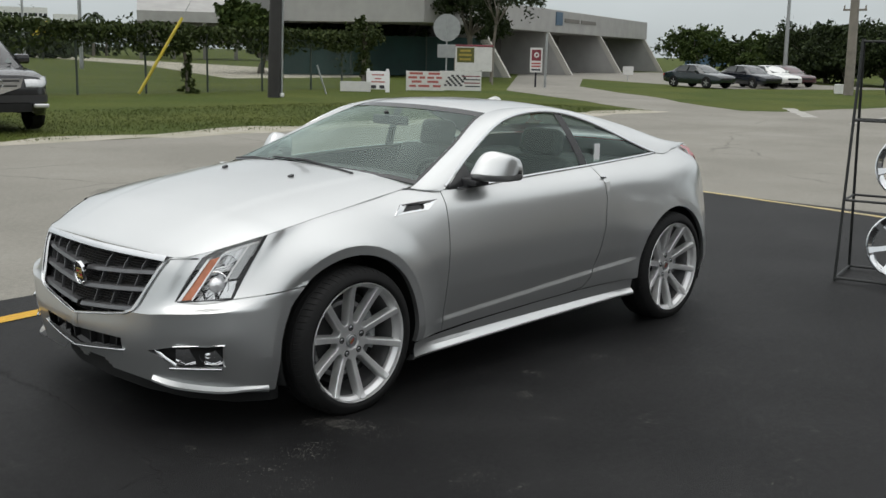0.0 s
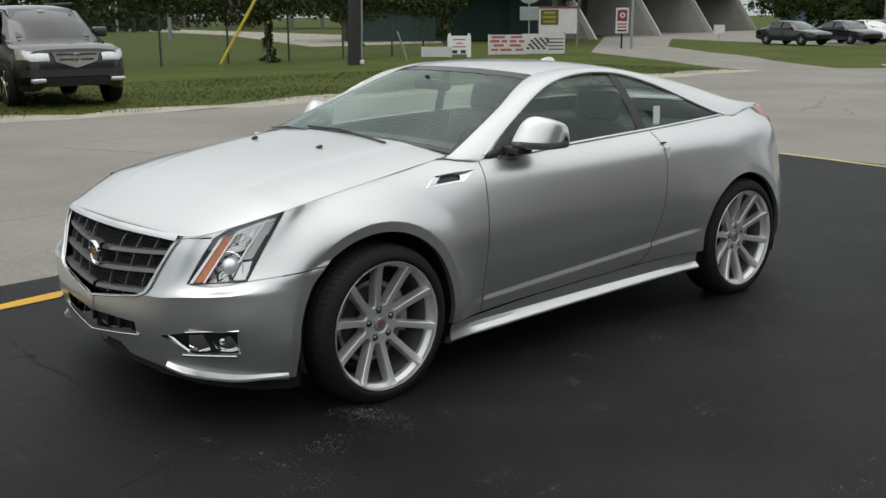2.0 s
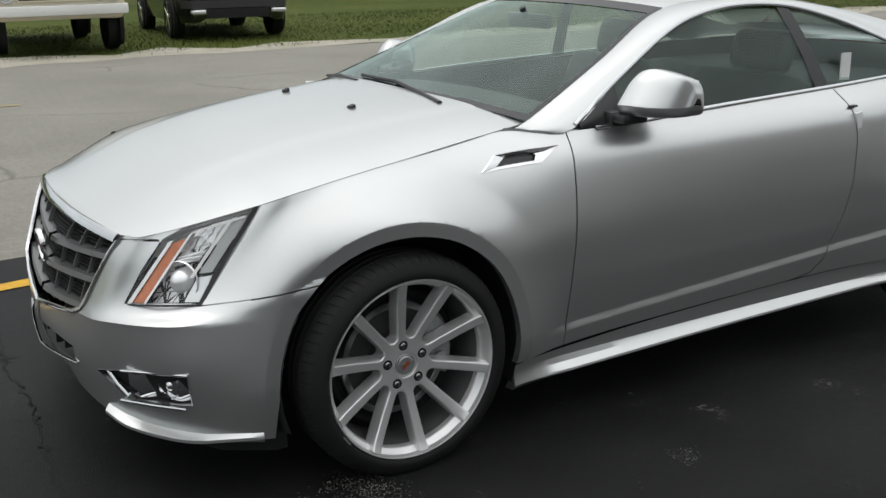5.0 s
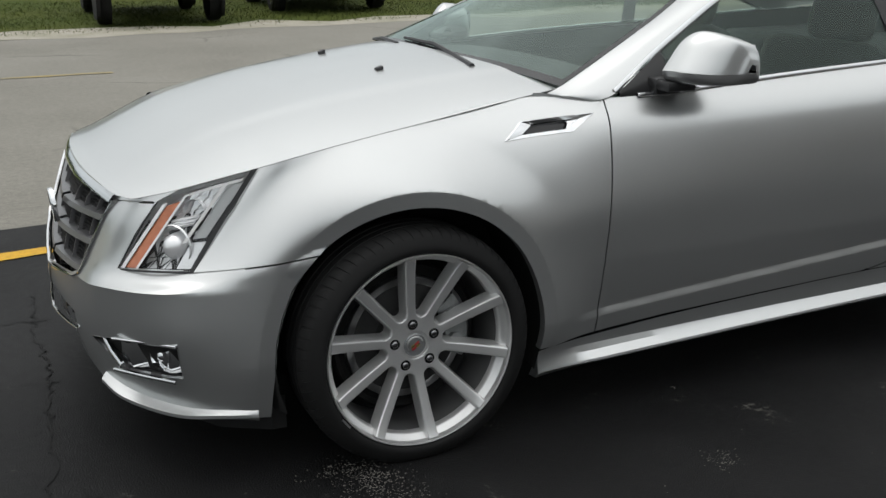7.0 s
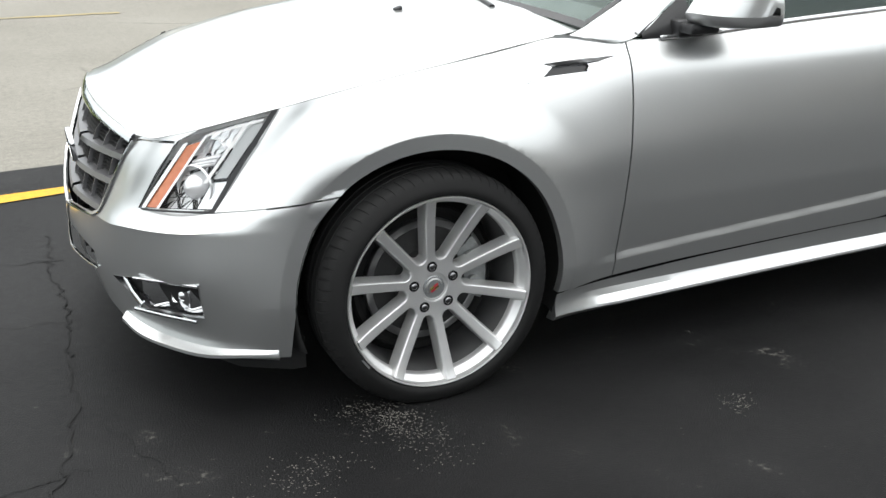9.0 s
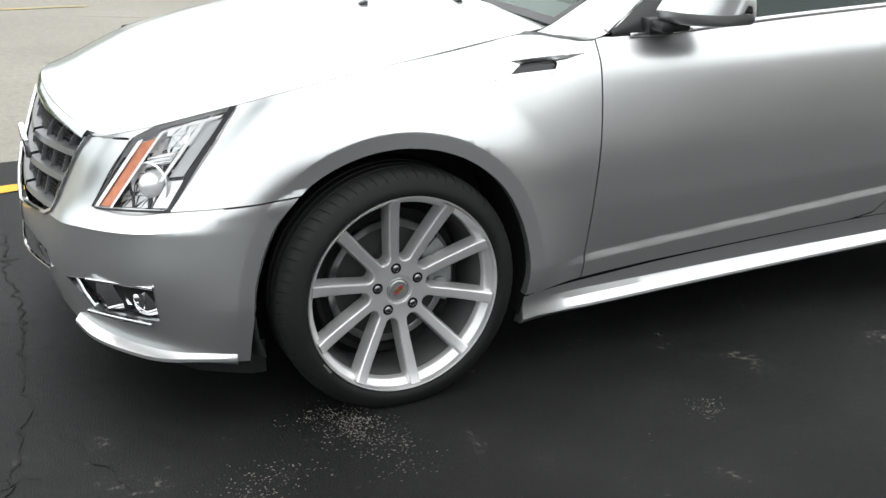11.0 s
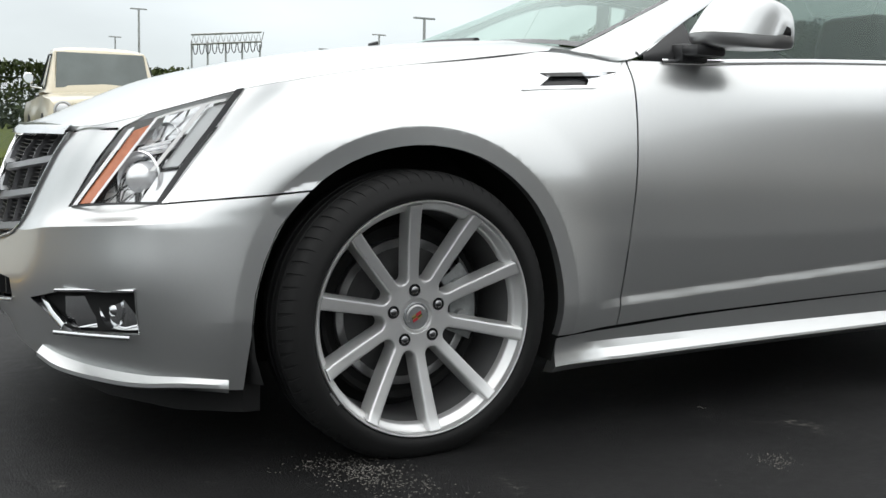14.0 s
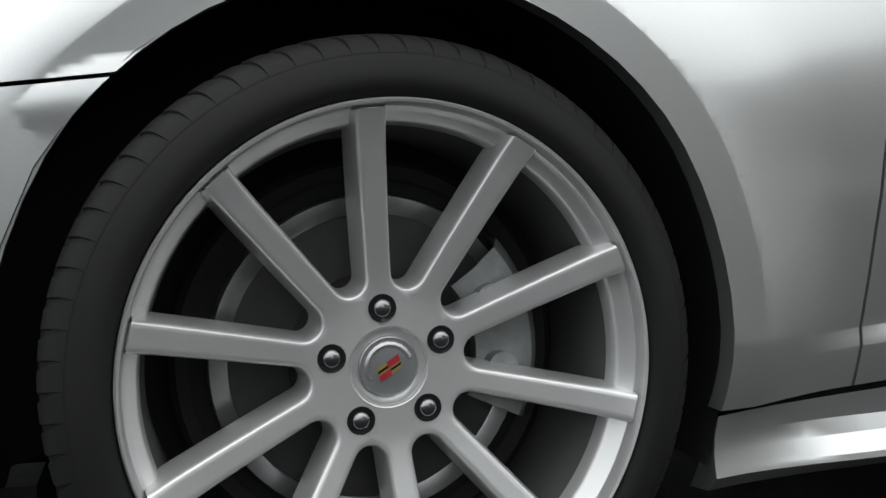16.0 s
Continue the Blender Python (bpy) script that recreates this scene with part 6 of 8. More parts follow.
def tree(name, base, height, spread, seed, leaves, leaf_size, material, label, group="trees by the road", trunk_r=0.18, first=0.3):
    rng = np.random.default_rng(seed)
    t = thing(name, label, "tree", group, m=pose(*base))
    bm = bmesh.new()
    h0 = height * first
    lean = rng.uniform(-0.06, 0.06, 2) * height
    tube(bm, [(0, 0, -0.1), (lean[0] * 0.3, lean[1] * 0.3, h0 * 0.5), (lean[0], lean[1], h0), (lean[0] * 1.3, lean[1] * 1.3, height * 0.72)], [trunk_r * 1.25, trunk_r, trunk_r * 0.8, trunk_r * 0.25], 8)
    lobes = []
    for k in range(7):
        a = 2 * math.pi * k / 7 + rng.uniform(-0.4, 0.4)
        r = spread * rng.uniform(0.35, 0.75)
        z = height * rng.uniform(first + 0.12, 0.82)
        p = (lean[0] + r * math.cos(a), lean[1] + r * math.sin(a), z)
        tube(bm, [(lean[0], lean[1], h0 * rng.uniform(0.75, 1.1)), (lean[0] + 0.5 * r * math.cos(a), lean[1] + 0.5 * r * math.sin(a), (h0 + z) / 2 + 0.2), p], [trunk_r * 0.5, trunk_r * 0.33, trunk_r * 0.12], 6)
        s = spread * rng.uniform(0.30, 0.50)
        lobes.append((p, (s, s, s * rng.uniform(0.6, 0.95))))
    lobes.append(((lean[0], lean[1], height * 0.86), (spread * 0.45, spread * 0.45, height * 0.14)))
    part("trunk", bm, BARK, t, "grey-brown trunk with limbs", 60)
    ob = new("crown", leaves_mesh("crown", crown_points(rng, lobes, leaves), leaf_size, material, rng))
    ob.parent = t
    return t


def palm(base, height, seed, group="palms on the skyline"):
    rng = np.random.default_rng(seed)
    t = thing("palm_tree", "far palm tree with a ragged dark crown", "palm", group, m=pose(*base))
    bm = bmesh.new()
    tube(bm, [(0, 0, -0.2), (0.1, 0, height * 0.5), (0.25, 0.05, height)], [0.25, 0.18, 0.15], 6)
    part("trunk", bm, BARK, t, "", 60)
    bm = bmesh.new()
    for k in range(13):
        a = 2 * math.pi * k / 13 + rng.uniform(-0.2, 0.2)
        L, rise = rng.uniform(1.9, 2.8), rng.uniform(0.1, 1.1)
        rows = []
        for i in range(6):
            s = i / 5
            p = Vector((0.25 + math.cos(a) * L * s, 0.05 + math.sin(a) * L * s, height + rise * math.sin(math.pi * s * 0.9) * 1.1 - 1.3 * s * s))
            w = 0.34 * math.sin(math.pi * (0.12 + 0.86 * s))
            side = Vector((-math.sin(a), math.cos(a), 0))
            rows.append([p - side * w - Vector((0, 0, 0.18 * w)), p, p + side * w - Vector((0, 0, 0.18 * w))])
        grid_faces(bm, rows)
    part("frond_crown", bm, LEAF_DARK, t, "", 60)
    return t


# dark trees behind the side street
for _i, (_x, _y, _h, _s, _mt) in enumerate([(42.5, 56, 8.0, 2.9, LEAF), (47.5, 58, 9.0, 4.2, LEAF_DARK), (52, 54, 10.5, 5.0, LEAF_DARK), (56, 56, 10, 5.0, LEAF_DARK), (57, 51, 9.0, 4.2, LEAF_DARK), (60, 55, 9.5, 4.4, LEAF_DARK)]):
    tree("tree", (_x, _y, 0), _h, _s, 100 + _i, 17000, 0.36, _mt, "tall dark broadleaf tree behind the green fence", trunk_r=0.22, first=0.12)
tree("tree", (50.2, 43.2, 0), 7.6, 3.6, 131, 9000, 0.22, LEAF_DARK, "dark leaning broadleaf tree before the low building", trunk_r=0.2, first=0.36)
tree("tree", (46.2, 37.8, 0), 7.4, 3.6, 133, 4500, 0.20, LEAF_DARK, "broadleaf tree with drooping twigs beside the signs", trunk_r=0.09, first=0.56)
# trees right of the low building and behind the parked cars
for _i, (_x, _y, _h, _s) in enumerate([(108, 59, 6.8, 4.6), (111, 54, 5.2, 3.6), (98, 44, 5.0, 3.2), (94, 40, 5.2, 3.6)]):
    tree("tree", (_x, _y, 0), _h * 0.74, _s * 0.88, 150 + _i, 6000, 0.32, LEAF, "round green tree beyond the car park", "trees behind the car park", 0.2, 0.25)
for _i, (_x, _y, _h, _s) in enumerate([(80, 34, 5.0, 3.8), (77, 30, 5.7, 4.2), (74, 27, 5.5, 4.0), (72, 23.5, 5.3, 4.0), (71, 20, 5.5, 4.2), (70, 16.5, 5.8, 4.3), (69, 12, 5.8, 4.3), (70, 7, 6.0, 4.6), (72, 2, 6.0, 4.6)]):
    tree("tree", (_x, _y, 0), _h * 0.78, _s * 0.92, 170 + _i, 9000, 0.26, LEAF_DARK if _i % 4 else LEAF, "dense dark green tree behind the parked cars", "trees behind the car park", 0.2, 0.12)
# palms and low woods on the skyline
_rng = random.Random(5)
for _i in range(16):
    _a = -1.5 + 2.3 * _i
    _d = 150 + _rng.uniform(-10, 25)
    palm((38 + _i * 3.4 + _rng.uniform(-1, 1), _d, 0), _rng.uniform(4.2, 6.6), 300 + _i)


def far_wood(name, pts, h, k, seed, label, material):
    rng = np.random.default_rng(seed)
    c = []
    for i in range(k):
        t = rng.random() * (len(pts) - 1)
        j = int(t)
        p = np.array(pts[j]) + (np.array(pts[j + 1]) - np.array(pts[j])) * (t - j)
        hh = h * (0.62 + 0.38 * noise.noise(Vector((p[0] * 0.11, p[1] * 0.11, seed))) + 0.15 * rng.normal())
        c.append((p[0] + rng.normal() * 1.5, p[1] + rng.normal() * 1.5, max(0.1, hh * rng.random() ** 0.55)))
    ob = new(name, leaves_mesh(name, c, 0.85, material, rng))
    return tagged(ob, label, "trees", kind="stuff")


far_wood("far_woods", [(-120, 190), (-40, 185), (20, 175), (60, 165), (95, 150)], 6.5, 9000, 4, "dark line of far woods on the skyline", LEAF_DARK)
far_wood("far_shrubs", [(-60, 120), (0, 112), (45, 118), (62, 120)], 3.0, 5000, 6, "low dark shrubs beyond the fence", LEAF_DARK)
far_wood("far_woods", [(130, 70), (125, 40), (118, 0), (120, -60)], 6.0, 6000, 8, "dark line of woods behind the car park", LEAF_DARK)

# ---- fence with vines ----
FENCE_STEEL = surface("dull_green_steel", (0.06, 0.075, 0.062), 0.6, 0.3, 0.2, 5)


def net_mat(name, colour, open_share):
    m, n, l, b = mat_new(name)
    c = n.new("ShaderNodeTexCoord").outputs["Object"]
    sep = n.new("ShaderNodeSeparateXYZ")
    l.new(c, sep.inputs[0])
    waves = []
    for op in ("ADD", "SUBTRACT"):
        s = n.new("ShaderNodeMath")
        s.operation = op
        l.new(sep.outputs[0], s.inputs[0])
        l.new(sep.outputs[2], s.inputs[1])
        f = n.new("ShaderNodeMath")
        f.operation = "PINGPONG"
        l.new(s.outputs[0], f.inputs[0])
        f.inputs[1].default_value = 0.035
        waves.append(f.outputs[0])
    mn = n.new("ShaderNodeMath")
    mn.operation = "MINIMUM"
    l.new(waves[0], mn.inputs[0])
    l.new(waves[1], mn.inputs[1])
    l.new(ramp_of(n, l, mn.outputs[0], open_share * 0.035, open_share * 0.035 + 0.001, 1.0, 0.0), b.inputs["Alpha"])
    b.inputs["Base Color"].default_value = (*colour, 1)
    b.inputs["Roughness"].default_value = 0.6
    return m


NET = net_mat("chain_link", (0.07, 0.085, 0.075), 0.10)
TEAL = surface("teal_screen_cloth", (0.020, 0.050, 0.046), 0.85, 0, 0.35, 0.5, 12)
fence = thing("vine_fence", "chain-link fence overgrown with green vines along its top", "fence")
FENCE_RUN = [(-34.0, 30.0), (-4.0, 30.4), (14.0, 30.6), (22.0, 31.2), (28.0, 31.8), (31.0, 33.5)]


def along(run, s):
    left = s
    for (x0, y0), (x1, y1) in zip(run, run[1:]):
        d = math.hypot(x1 - x0, y1 - y0)
        if left <= d:
            return x0 + (x1 - x0) * left / d, y0 + (y1 - y0) * left / d
        left -= d
    return run[-1]


FENCE_LEN = sum(math.hypot(b[0] - a[0], b[1] - a[1]) for a, b in zip(FENCE_RUN, FENCE_RUN[1:]))
_pm = None
for _k in range(int(FENCE_LEN / 2.9) + 1):
    _x, _y = along(FENCE_RUN, _k * 2.9)
    if _pm is None:
        _bm = bmesh.new()
        rod(_bm, (0, 0, -0.1), (0, 0, 2.2), 0.042, None, 8)
        bmesh.ops.create_uvsphere(_bm, u_segments=8, v_segments=5, radius=0.05, matrix=Matrix.Translation((0, 0, 2.21)))
        _pm = mesh_of("fence_post", _bm, FENCE_STEEL, 40)
    _o = new("fence_post", _pm)
    _o.parent = fence
    _o.location = (_x, _y, 0)
_bm = bmesh.new()
tube(_bm, [(x, y, 2.12) for x, y in FENCE_RUN], 0.024, 6)
part("top_rail", _bm, FENCE_STEEL, fence)
_bm = bmesh.new()
grid_faces(_bm, [[(x, y, z) for x, y in FENCE_RUN] for z in (0.02, 2.12)])
part("wire_net", _bm, NET, fence, "", None)
_rg = np.random.default_rng(21)
_c = []
for _k in range(26000):
    _s = _rg.random() * FENCE_LEN
    _x, _y = along(FENCE_RUN, _s)
    _den = 0.5 + 0.5 * noise.noise(Vector((_s * 0.35, 0, 3)))
    _dep = _rg.random() ** 2.0 * (0.55 + 1.1 * _den ** 2)
    if noise.noise(Vector((_s * 1.3, 9, 1))) > 0.42 and _rg.random() < 0.6:
        _dep = _rg.random() * 2.1
    _c.append((_x + _rg.normal() * 0.08, _y + _rg.normal() * 0.20, 2.42 + 0.16 * _den - _dep + _rg.normal() * 0.06))
_o = new("vines", leaves_mesh("vines", _c, 0.16, LEAF_VINE, _rg))
_o.parent = fence
_o["label"] = "tangled green vines"

screen = thing("screen_fence", "green cloth screen on a fence behind the side street", "fence")
for (_x0, _y0), (_x1, _y1) in (((41.5, 53.5), (46.5, 51.0)), ((46.5, 51.0), (51.5, 48.5)), ((51.5, 48.5), (56, 47))):
    _bm = bmesh.new()
    _rws = []
    for _k in range(13):
        _t = _k / 12
        _b = 0.05 * math.sin(_t * math.pi * 5)
        _rws.append([(_x0 + (_x1 - _x0) * _t + _b, _y0 + (_y1 - _y0) * _t + _b, z) for z in (0.05, 1.3, 2.8)])
    grid_faces(_bm, _rws)
    part("screen_cloth", _bm, TEAL, screen, "", 60)
    _bm = bmesh.new()
    rod(_bm, (_x0, _y0, 0), (_x0, _y0, 2.9), 0.05, None, 8)
    part("fence_post", _bm, FENCE_STEEL, screen)

# vine-covered stump of a post
_rg = np.random.default_rng(23)
_t = thing("vine_post", "leaning post wrapped in leafy vines", "plant", m=pose(33.5, 35.5, 0))
_bm = bmesh.new()
tube(_bm, [(0, 0, -0.1), (0.05, 0, 1.5), (0.1, 0, 3.0)], 0.12, 8)
part("post", _bm, BARK, _t)
_o = new("vines", leaves_mesh("vines", crown_points(_rg, [((0.1, 0, 2.5), (0.95, 0.95, 0.7)), ((0, 0, 1.2), (0.45, 0.45, 1.0)), ((-0.2, 0, 3.0), (0.5, 0.5, 0.4))], 2600), 0.15, LEAF_VINE, _rg))
_o.parent = _t
_t = thing("vine_post", "leaning post wrapped in leafy vines", "plant", m=pose(19.8, 30.6, 0))
_bm = bmesh.new()
tube(_bm, [(0, 0, -0.1), (-0.05, 0, 1.2), (-0.25, 0, 2.3)], 0.07, 8)
part("post", _bm, BARK, _t)
_o = new("vines", leaves_mesh("vines", crown_points(_rg, [((-0.3, 0, 1.9), (0.7, 0.5, 0.5)), ((0, 0, 0.8), (0.25, 0.25, 0.8)), ((0.1, 0, 0.1), (0.4, 0.4, 0.2))], 1500), 0.13, LEAF_VINE, _rg))
_o.parent = _t

# grass tufts on the near verge
_rg = np.random.default_rng(31)
_v, _f = [], []
for _k in range(42000):
    _x = _rg.uniform(-4, 27)
    _y = 14.1 + 8.5 * _rg.random() ** 1.3
    if _rg.random() > (_y - 14.0) * 0.6 + 0.5 * noise.noise(Vector((_x * 0.6, _y * 1.2, 4))):
        continue
    _h = _rg.uniform(0.015, 0.06) * (0.6 + 0.8 * max(0, noise.noise(Vector((_x * 0.4, _y * 0.4, 8))) + 0.4))
    _a = _rg.uniform(0, math.pi)
    _dx, _dy = 0.008 * math.cos(_a), 0.008 * math.sin(_a)
    _lx, _ly = _rg.normal() * 0.05, _rg.normal() * 0.05
    _n = len(_v)
    _v += [(_x - _dx, _y - _dy, -0.012), (_x + _dx, _y + _dy, -0.012), (_x + _lx, _y + _ly, _h)]
    _f.append((_n, _n + 1, _n + 2))
_me = bpy.data.meshes.new("grass_tufts")
_me.from_pydata(_v, [], _f)
_me.materials.append(BLADE)
tagged(new("grass_tufts", _me), "uneven tufts of roadside grass", "grass", kind="stuff")

# ---- roads beyond ----
sheet("road_2", [(33, 46.5), (46, 47.5), (58, 78), (72, 140), (64, 140), (50, 84)], -0.005, SAND, "pale road running off beyond the fence", "road")
sheet("road_3", [(72, 62), (56, 31), (52, 25.5), (66, 19.5), (74, 34), (100, 58)], -0.004, ROAD, "pale parking area beside the low building", "road")

# ---- low office building ----
CONCRETE = surface("grey_stucco", (0.36, 0.355, 0.34), 0.85, 0, 0.15, 0.6, 20, 0.003)
# darker mix: puts recess shade into the back walls; also columns and lettering
CONCRETE_D = surface("dark_brown_grey", (0.17, 0.16, 0.145), 0.85, 0, 0.2, 0.5, 20, 0.003)
PALE_FIN = surface("pale_concrete_fin", (0.46, 0.44, 0.40), 0.8, 0, 0.12, 0.8, 20)
DARK_GLASS = surface("dark_window_glass", (0.02, 0.024, 0.026), 0.08, 0, 0.2, 0.8)
SIGN_BLUE = surface("sign_blue", (0.05, 0.10, 0.16), 0.5, 0, 0.1, 3)
WHITE_PAINT = surface("white_paint", (0.70, 0.70, 0.68), 0.6, 0, 0.12, 1.2, 15)
GALV = surface("galvanised_steel", (0.38, 0.39, 0.39), 0.45, 0.7, 0.15, 6)
CREAM_WALL = surface("cream_wall", (0.50, 0.48, 0.43), 0.85, 0, 0.1, 0.3)

_B = pose(103.4, 63.2, 0, 0, 0, 198.7) @ Matrix.Diagonal((1, 1, 1.08, 1))   # local x runs along the front, away from the corner; local y to the road
office = thing("office_building", "low grey office building with a deep roof band and slanted fins", "building", m=_B)
_bm = bmesh.new()
box(_bm, 0, -14, 3.35, 60, 0, 5.15, 0.03)
part("roof_band", _bm, CONCRETE, office)
for _x in (0.8, 19.0, 35.0, 50.0):
    _bm = bmesh.new()
    prism(_bm, [(0.15, 3.35), (0.60, 3.35), (2.9, 0.0), (2.35, 0.0)], Matrix(((0, 0, 1, _x), (1, 0, 0, -0.55), (0, 1, 0, 0), (0, 0, 0, 1))), 0.32)
    part("slanted_fin", _bm, PALE_FIN, office, "pale slanted concrete fin", 30, True)
    _bm = bmesh.new()
    prism(_bm, [(-4.0, 3.35), (0.15, 3.35), (2.35, 0.0), (-4.0, 0.0)], Matrix(((0, 0, 1, _x + 0.06), (1, 0, 0, -0.55), (0, 1, 0, 0), (0, 0, 0, 1))), 0.2)
    part("side_wall", _bm, CONCRETE, office, "", 30, True)
for _x in (2.0, 20.2, 36.2):
    # back wall, the shade under the roof band put into its colour
    _bm = bmesh.new()
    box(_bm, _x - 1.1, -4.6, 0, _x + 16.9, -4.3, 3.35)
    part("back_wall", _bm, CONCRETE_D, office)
    _bm = bmesh.new()
    box(_bm, _x + 3.2, -4.32, 0.9, _x + 12.2, -4.24, 2.7, 0.02)
    _w = part("window", _bm, DARK_GLASS, office)
    for _k in range(3):
        _bm = bmesh.new()
        box(_bm, _x + 3.15 + 3.0 * _k, -4.26, 0.85, _x + 3.25 + 3.0 * _k, -4.20, 2.75, 0.01)
        part("window_frame", _bm, GALV, _w)
    _bm = bmesh.new()
    box(_bm, _x + 2.4, -2.9, 0, _x + 12.9, -2.4, 0.55, 0.05)
    part("planter", _bm, CONCRETE, office)
_bm = bmesh.new()
box(_bm, 31.5, 0.0, 3.95, 33.3, 0.08, 5.0, 0.01)
part("sign_mark", _bm, SIGN_BLUE, office, "blue square sign mark")
for _k, (_a, _w) in enumerate(((26.5, 4.3), (21.0, 4.8))):
    _bm = bmesh.new()
    box(_bm, _a, 0.0, 4.25, _a + _w, 0.06, 4.55, 0.01)
    part("sign_bar", _bm, CONCRETE_D, office, "dark unreadable lettering band")

# ---- far hall and hotel blocks ----
hall = thing("open_hall", "large pale grey open-sided hall beyond the fence", "building", m=pose(73.5, 124, 0, 0, 0, -32))
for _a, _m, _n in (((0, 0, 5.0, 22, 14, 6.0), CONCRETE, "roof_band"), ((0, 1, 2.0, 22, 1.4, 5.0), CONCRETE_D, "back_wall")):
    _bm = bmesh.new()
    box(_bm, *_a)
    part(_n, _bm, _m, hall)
_bm = bmesh.new()
prism(_bm, [(0, 6.0), (14, 6.0), (14, 6.4), (7, 8.6), (0, 6.4)], Matrix(((0, 0, 1, 0), (1, 0, 0, 0), (0, 1, 0, 0), (0, 0, 0, 1))), 22)
part("roof", _bm, CONCRETE, hall, "", 30, True)
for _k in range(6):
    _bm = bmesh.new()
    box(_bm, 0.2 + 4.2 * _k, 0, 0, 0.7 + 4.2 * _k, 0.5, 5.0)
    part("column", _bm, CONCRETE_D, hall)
for _bx, _by, _w, _h, _ang in ((196, 452, 26, 17, -24), (222, 440, 10, 14.5, -24), (180, 462, 22, 11, -24)):
    hotel = thing("far_hotel_block", "far white block with rows of windows", "building", "far blocks", m=pose(_bx, _by, 0, 0, 0, _ang))
    _bm = bmesh.new()
    box(_bm, 0, 0, 0, _w, 12, _h)
    part("wall", _bm, WHITE_PAINT, hotel)
    for _r in range(int(_h / 3)):
        for _k in range(int(_w / 2)):
            _bm = bmesh.new()
            box(_bm, 0.4 + _k * 2.0, -0.1, 1.1 + _r * 3.0, 1.7 + _k * 2.0, 0.05, 2.5 + _r * 3.0)
            part("window", _bm, DARK_GLASS, hotel)
far_slab = thing("far_tower_block", "far teal and cream tower block behind trees", "building", m=pose(184, 96, 0, 0, 0, 30))
for _a, _m, _n in (((0, 0, 0, 6, 8, 5.4), SIGN_BLUE, "teal_wing"), ((6, 0.5, 0, 12, 8, 5.1), CREAM_WALL, "cream_wing")):
    _bm = bmesh.new()
    box(_bm, *_a, 0.1)
    part(_n, _bm, _m, far_slab)

# walls added behind the camera, never in view: they block low sky from reflections
UNSEEN_WALL = surface("shop_wall", (0.24, 0.235, 0.23), 0.85, 0, 0.15, 0.4, 18, 0.003)
_bm = bmesh.new()
box(_bm, 3.5, -12.0, 0, 30, -11.7, 5.0, 0.02)
tagged(new("wall_south", mesh_of("wall_south", _bm, UNSEEN_WALL)), "plain grey shop wall along the lot", "wall", kind="structure")
_bm = bmesh.new()
box(_bm, -24, -12.0, 0, 3.5, -11.8, 1.9, 0.02)
tagged(new("wall_south_low", mesh_of("wall_south_low", _bm, UNSEEN_WALL)), "plain low grey wall along the lot", "wall", kind="structure")

# ---- poles and signs ----
POLE_DARK = surface("dark_tarred_pole", (0.035, 0.033, 0.032), 0.75, 0, 0.3, 2, 20, 0.004)
POLE_WOOD = surface("weathered_wood_pole", (0.24, 0.215, 0.185), 0.85, 0, 0.25, 2, 30, 0.004)
YELLOW_PLASTIC = surface("yellow_guard", (0.60, 0.47, 0.05), 0.5, 0, 0.15, 4)
pole = thing("utility_pole", "thick dark utility pole with a pale conduit on the verge", "utility pole", m=pose(20.86, 26.6, 0))
_bm = bmesh.new()
rod(_bm, (0, 0, -0.2), (0.22, -0.2, 11), 0.24, 0.17, 20)
part("shaft", _bm, POLE_DARK, pole, "", 40)
_bm = bmesh.new()
tube(_bm, [(0.20, -0.20, 0), (0.24, -0.22, 2.5), (0.34, -0.34, 8)], 0.045, 8)
part("conduit", _bm, GALV, pole, "grey conduit")
_bm = bmesh.new()
box(_bm, 0.10, -0.30, 0.02, 0.26, -0.16, 0.16, 0.02)
part("conduit_foot", _bm, WHITE_PAINT, pole)
guy = thing("guy_wire", "steel guy wire with a long yellow guard", "guy wire", m=pose(17.2, 29.8, 0))
_bm = bmesh.new()
tube(_bm, [(0, 0, 0.05), (1.36, -0.85, 2.79)], 0.055, 8)
part("guard", _bm, YELLOW_PLASTIC, guy)
_bm = bmesh.new()
tube(_bm, [(0, 0, -0.05), (1.36, -0.85, 2.79), (3.9, -3.3, 9.5)], 0.012, 5)
part("wire", _bm, GALV, guy)
lean = thing("leaning_stake", "short grey stake leaning in the grass", "stake", m=pose(24.6, 28.0, 0))
_bm = bmesh.new()
tube(_bm, [(0, 0, -0.05), (-0.30, 0.24, 1.15)], 0.035, 8)
part("shaft", _bm, GALV, lean)

lamp = thing("lamp_pole", "tall slim floodlight pole on the grass", "lamp pole", "poles", m=pose(63.6, 27.1, 0))
_bm = bmesh.new()
rod(_bm, (0, 0, 0), (0.05, 0.1, 6.0), 0.16, 0.10, 12)
part("shaft", _bm, GALV, lamp)
_bm = bmesh.new()
box(_bm, -0.30, -0.2, 5.95, 0.35, 0.25, 6.15, 0.05)
box(_bm, -0.45, -0.2, 5.75, 0.0, 0.2, 5.98, 0.05)
part("lamp_head", _bm, POLE_DARK, lamp)
_bm = bmesh.new()
bmesh.ops.create_cone(_bm, segments=16, cap_ends=True, radius1=0.55, radius2=0.35, depth=0.7, matrix=Matrix.Translation((0, 0, 0.35)))
part("footing", _bm, CONCRETE, lamp)
util = thing("utility_pole", "weathered grey utility pole with crossarms beside the car park", "utility pole", "poles", m=pose(50.95, 17.55, 0))
_bm = bmesh.new()
